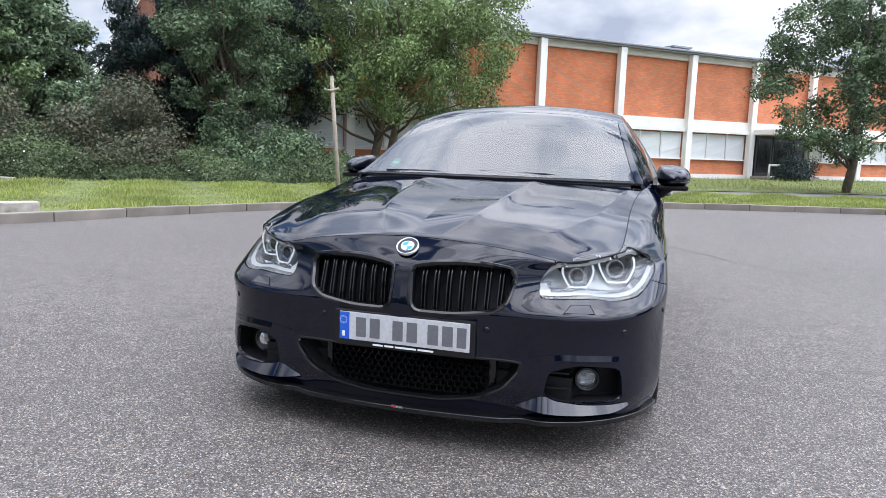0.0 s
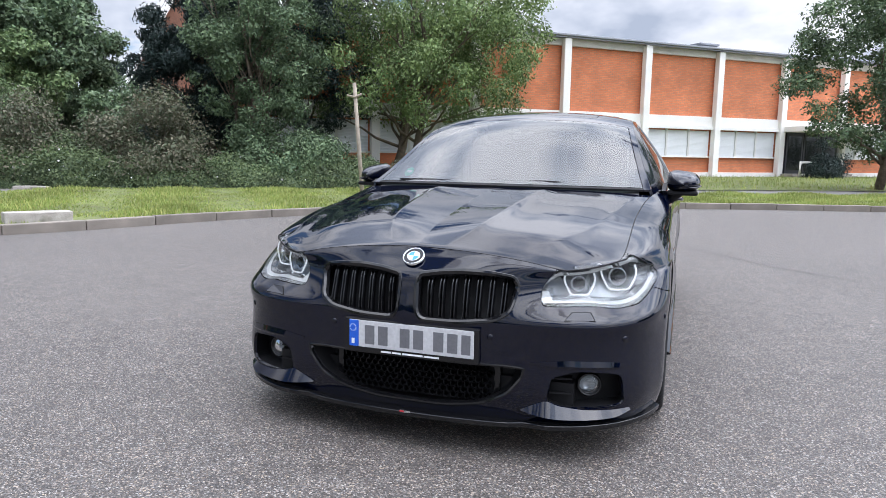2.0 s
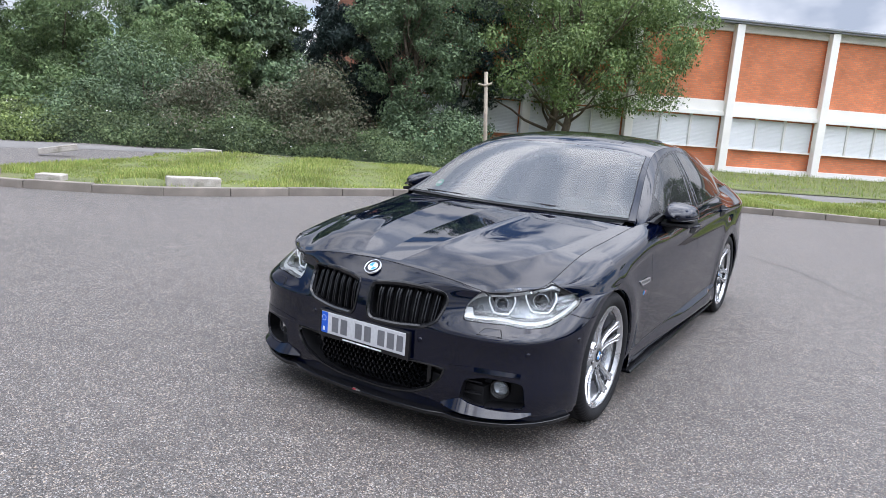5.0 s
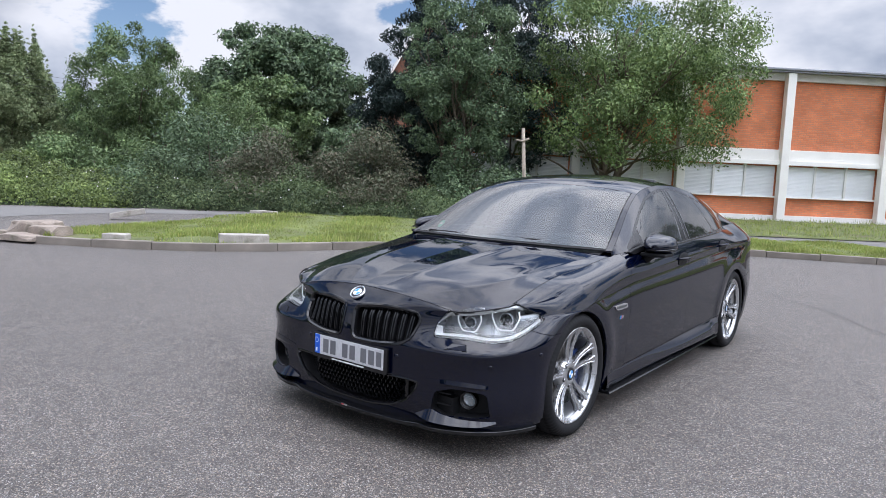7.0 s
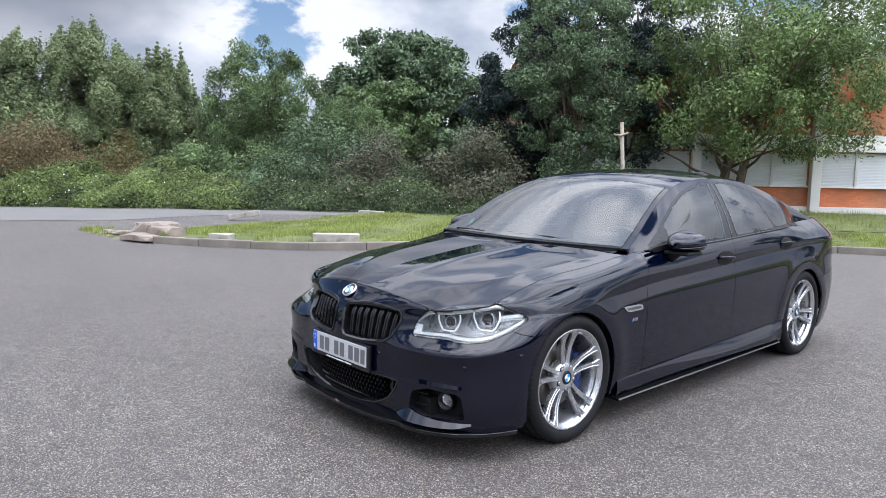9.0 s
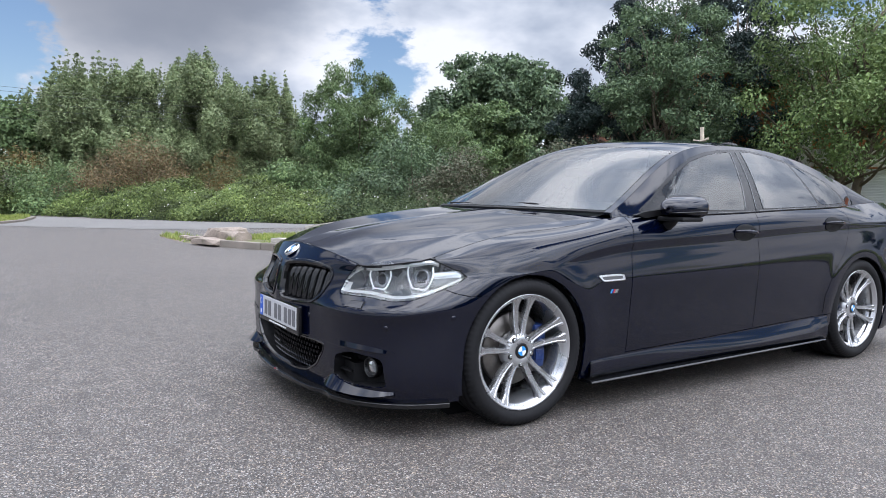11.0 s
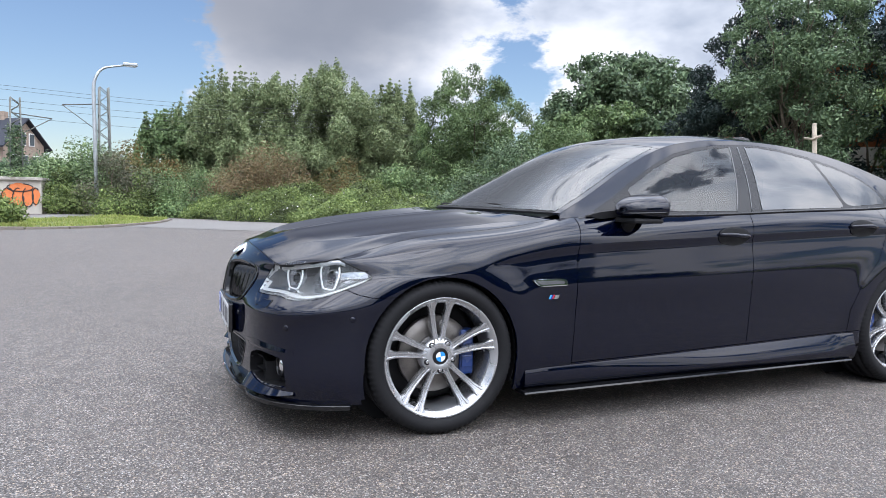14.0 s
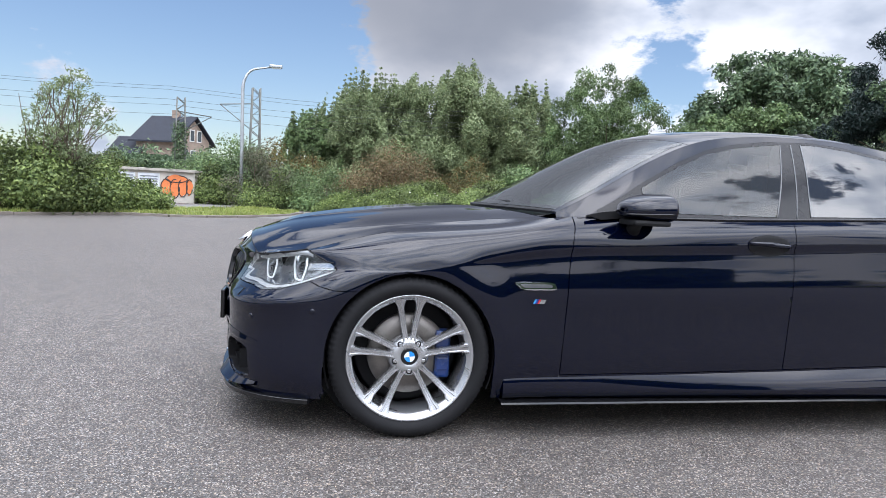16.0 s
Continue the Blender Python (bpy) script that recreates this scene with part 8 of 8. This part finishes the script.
def build_handles():
    for yc, zc in ((1.575, 0.858), (2.600, 0.902)):
        # black disc laid on the door: shade of the handle's hollow as plain colour
        bowl = [(yc + 0.104 * math.cos(a), zc - 0.001 + 0.047 * math.sin(a)) for a in (2 * math.pi * k / 28 for k in range(28))]
        bm = bmesh.new()
        mid_p, mid_n = on_side(yc, zc - 0.001)
        ring = [bm.verts.new(on_side(y, z, 0.0035)[0]) for y, z in bowl]
        inn = [bm.verts.new(on_side(yc + (y - yc) * 0.86, zc - 0.001 + (z - zc + 0.001) * 0.80, 0.0042)[0]) for y, z in bowl]
        c = bm.verts.new(mid_p + mid_n * 0.0046)
        for k in range(28):
            bm.faces.new((ring[k - 1], ring[k], inn[k], inn[k - 1])); bm.faces.new((inn[k - 1], inn[k], c))
        bmesh.ops.recalc_face_normals(bm, faces=bm.faces[:])
        pair("handle_bowl", bm, MATT_BLACK)
        bm = bmesh.new()
        prev = None
        for k in range(17):
            t = k / 16
            y = yc - 0.100 + 0.205 * t
            p, nn = on_side(y, zc + 0.006 - 0.004 * t)
            out = 0.006 + 0.034 * math.sin(math.pi * t) ** 0.55
            h = 0.0085 + 0.003 * math.sin(math.pi * t)
            row = [bm.verts.new(p + nn * (out + dx) + Vector((0, 0, dz * h))) for dx, dz in ((0.006, 0), (0.003, 0.8), (-0.006, 1), (-0.012, 0), (-0.006, -1), (0.003, -0.8))]
            if prev:
                for j in range(6):
                    bm.faces.new((prev[j], prev[(j + 1) % 6], row[(j + 1) % 6], row[j])).smooth = True
            else:
                bm.faces.new(row)
            prev = row
        bm.faces.new(prev[::-1])
        bmesh.ops.recalc_face_normals(bm, faces=bm.faces[:])
        pair("door_handle", bm, PAINT, label="body-coloured bow door handle")
    vent = rounded([(0.410, 0.664), (0.560, 0.666), (0.590, 0.660), (0.600, 0.634), (0.450, 0.631)], 0.25)
    a, b = pair("side_vent", side_slab(vent, 0.006), CHROME, label="chrome side vent with a dark slit")
    slit = rounded([(0.437, 0.656), (0.574, 0.657), (0.580, 0.643), (0.456, 0.640)], 0.2)
    pair("vent_insert", side_slab(slit, 0.0075), surface("dark_vent_steel", (0.16, 0.165, 0.17), 0.3, metal=0.8, bump=0), (a, b))
    for k, mat in enumerate((surface("badge_pale_blue", (0.05, 0.3, 0.6), 0.4, bump=0), surface("badge_navy", (0.02, 0.03, 0.2), 0.4, bump=0), surface("badge_red", (0.5, 0.02, 0.03), 0.4, bump=0), SATIN)):
        y = 0.500 + k * 0.0085
        w = 0.007 if k < 3 else 0.022
        pair("wing_badge", side_slab([(y, 0.575), (y + w, 0.575), (y + w + 0.008, 0.593), (y + 0.008, 0.593)], 0.0025), mat)
    # thin dark seal along the belt line
    T = hood_rail()
    q = T[(T[:, 1] > 0.72) & (T[:, 1] < 2.98)]
    bm = bmesh.new()
    tube(bm, [(x + 0.001, y, z + 0.003) for x, y, z in q[::3]], 0.0065, 6)
    pair("belt_seal", bm, GLOSS_BLACK, smooth=True)
    edge_strip = surface("pale_seal", (0.13, 0.135, 0.14), 0.45, bump=0)
    for bm in pillar_seals:
        pair("pillar_seal", bm, edge_strip, smooth=True)


build_handles()


def build_cabin():
    part("floor_pan", boxed(-0.78, 0.78, 0.5, 3.3, 0.30, 0.40), CABIN, car)
    bm = bmesh.new()
    prof = [(0.50, 0.92), (0.66, 0.955), (0.88, 0.955), (1.02, 0.90), (1.05, 0.80), (1.0, 0.62), (0.62, 0.5)]
    a = [bm.verts.new((-0.74, y, z)) for y, z in prof]
    b = [bm.verts.new((0.74, y, z)) for y, z in prof]
    for k in range(len(prof) - 1):
        bm.faces.new((a[k], b[k], b[k + 1], a[k + 1])).smooth = True
    part("dashboard", bm, CABIN, car)
    hoodlet = bmesh.new()
    box(hoodlet, 0.20, 0.56, 0.86, 1.02, 0.93, 1.01, 0.03)
    part("instrument_hood", hoodlet, CABIN, car)
    bm = bmesh.new()
    c = Vector((0.37, 1.22, 0.86))
    ring = [c + Vector((0.185 * math.cos(a), -0.06 * math.sin(a), 0.172 * math.sin(a))) for a in (2 * math.pi * k / 32 for k in range(32))]
    tube(bm, ring + ring[:2], 0.016, 8, cap=False)
    part("steering_wheel", bm, CABIN, car, smooth=True)

    def seat(x, y, name="front_seat"):
        bm = bmesh.new()
        box(bm, x - 0.25, x + 0.25, y, y + 0.52, 0.45, 0.62, 0.05)
        back = box(bmesh.new(), -0.25, 0.25, -0.06, 0.08, 0.0, 0.66, 0.06)
        bmesh.ops.transform(back, matrix=pose(x, y + 0.50, 0.56, -16), verts=back.verts[:])
        me = bpy.data.meshes.new("t"); back.to_mesh(me); back.free(); bm.from_mesh(me); bpy.data.meshes.remove(me)
        root = part(name, bm, SEAT, car)
        h = box(bmesh.new(), -0.13, 0.13, -0.05, 0.06, 0.70, 0.88, 0.045)
        bmesh.ops.transform(h, matrix=pose(x, y + 0.50, 0.56, -14), verts=h.verts[:])
        part("headrest", h, SEAT, root)

    seat(0.37, 1.40); seat(-0.37, 1.40)
    bm = bmesh.new()
    box(bm, -0.68, 0.68, 2.25, 2.75, 0.45, 0.62, 0.05)
    b2 = box(bmesh.new(), -0.68, 0.68, -0.05, 0.1, 0.0, 0.62, 0.05)
    bmesh.ops.transform(b2, matrix=pose(0, 2.75, 0.55, -22), verts=b2.verts[:])
    me = bpy.data.meshes.new("t"); b2.to_mesh(me); b2.free(); bm.from_mesh(me); bpy.data.meshes.remove(me)
    bench = part("rear_bench", bm, SEAT, car)
    for x in (-0.42, 0.42):
        h = box(bmesh.new(), x - 0.13, x + 0.13, 2.95, 3.05, 1.10, 1.26, 0.04)
        part("headrest", h, SEAT, bench)
    part("parcel_shelf", boxed(-0.66, 0.66, 2.95, 3.48, 1.00, 1.05), CABIN, car)
    for sx in (-1, 1):
        part("door_card", boxed(min(sx * 0.78, sx * 0.84), max(sx * 0.78, sx * 0.84), 0.7, 2.9, 0.35, 0.945, 0.02), CABIN, car)
        bm = bmesh.new()
        box(bm, min(sx * 0.54, sx * 0.59), max(sx * 0.54, sx * 0.59), 1.68, 1.78, 0.9, 1.28, 0.01)
        part("b_pillar_trim", bm, CABIN, car)
    bm = bmesh.new()
    ys = np.linspace(1.36, 2.78, 20)
    prev = None
    for y in ys:
        cz = float(spline(CENTRE, [y])[0]) - 0.035
        ezz = float(spline(EDGE_Z, [y])[0]) - 0.03
        row = [bm.verts.new((0.58 * l, y, cz + (ezz - cz) * l * l)) for l in (-1, -0.6, 0, 0.6, 1)]
        if prev:
            for j in range(4):
                bm.faces.new((prev[j], row[j], row[j + 1], prev[j + 1])).smooth = True
        prev = row
    part("headlining", bm, surface("grey_headlining", (0.30, 0.29, 0.28), 0.9, vary=0.05, grain=200), car)
    rv = bmesh.new()
    box(rv, -0.12, 0.12, 1.14, 1.175, 1.165, 1.225, 0.015)
    mir = part("rear_view_mirror", rv, MATT_BLACK, car)
    part("mirror_stem", boxed(-0.07, 0.07, 1.09, 1.17, 1.215, 1.270, 0.02), MATT_BLACK, mir)
    # wipers lie along the foot of the windscreen
    for pts in ([(0.52, 0.60, 0.985), (0.30, 0.545, 1.008), (-0.05, 0.535, 1.012)], [(-0.10, 0.50, 0.985), (-0.34, 0.545, 1.002), (-0.62, 0.60, 0.998)]):
        bm = bmesh.new()
        tube(bm, [(x, y - 0.01, z - 0.016) for x, y, z in pts], [0.008, 0.005, 0.004], 6)
        part("wiper", bm, MATT_BLACK, car)
    # small round sticker inside the windscreen's corner
    bm = bmesh.new()
    n = Vector((-0.28, -0.70, 0.66)).normalized()
    m = look(Vector((-0.620, 0.735, 1.020)), Vector((-0.620, 0.735, 1.020)) + n)
    ring = [bm.verts.new(m @ Vector((0.034 * math.cos(a), 0.034 * math.sin(a), 0))) for a in (2 * math.pi * k / 24 for k in range(24))]
    bm.faces.new(ring)
    st = part("windscreen_sticker", bm, STICKER_GREEN, car, "small green and white round sticker")
    bm = bmesh.new()
    box(bm, -0.020, 0.020, -0.008, 0.010, -0.002, -0.001)
    bmesh.ops.transform(bm, matrix=m, verts=bm.verts[:])
    part("plain_bar", bm, ROUNDEL_WHITE, st)


build_cabin()


def draw_in_rear():
    """The rear doors are short: the body behind the door pillar is drawn in along its length, wheels and all."""
    place = lambda y: y if y < 1.7 else 1.7 + (y - 1.7) * 0.88 if y < 2.5 else y - 0.096
    for ob in car.children:
        if ob.name.startswith("wheel") and not ob.name.startswith("wheel_arch"):
            ob.matrix_basis = pose(0, place(ob.location.y) - ob.location.y, 0) @ ob.matrix_basis
            continue
        for o in (ob, *ob.children_recursive):
            for v in o.data.vertices:
                if v.co.y > 1.7:
                    v.co.y = place(v.co.y)
            o.data.update()


draw_in_rear()
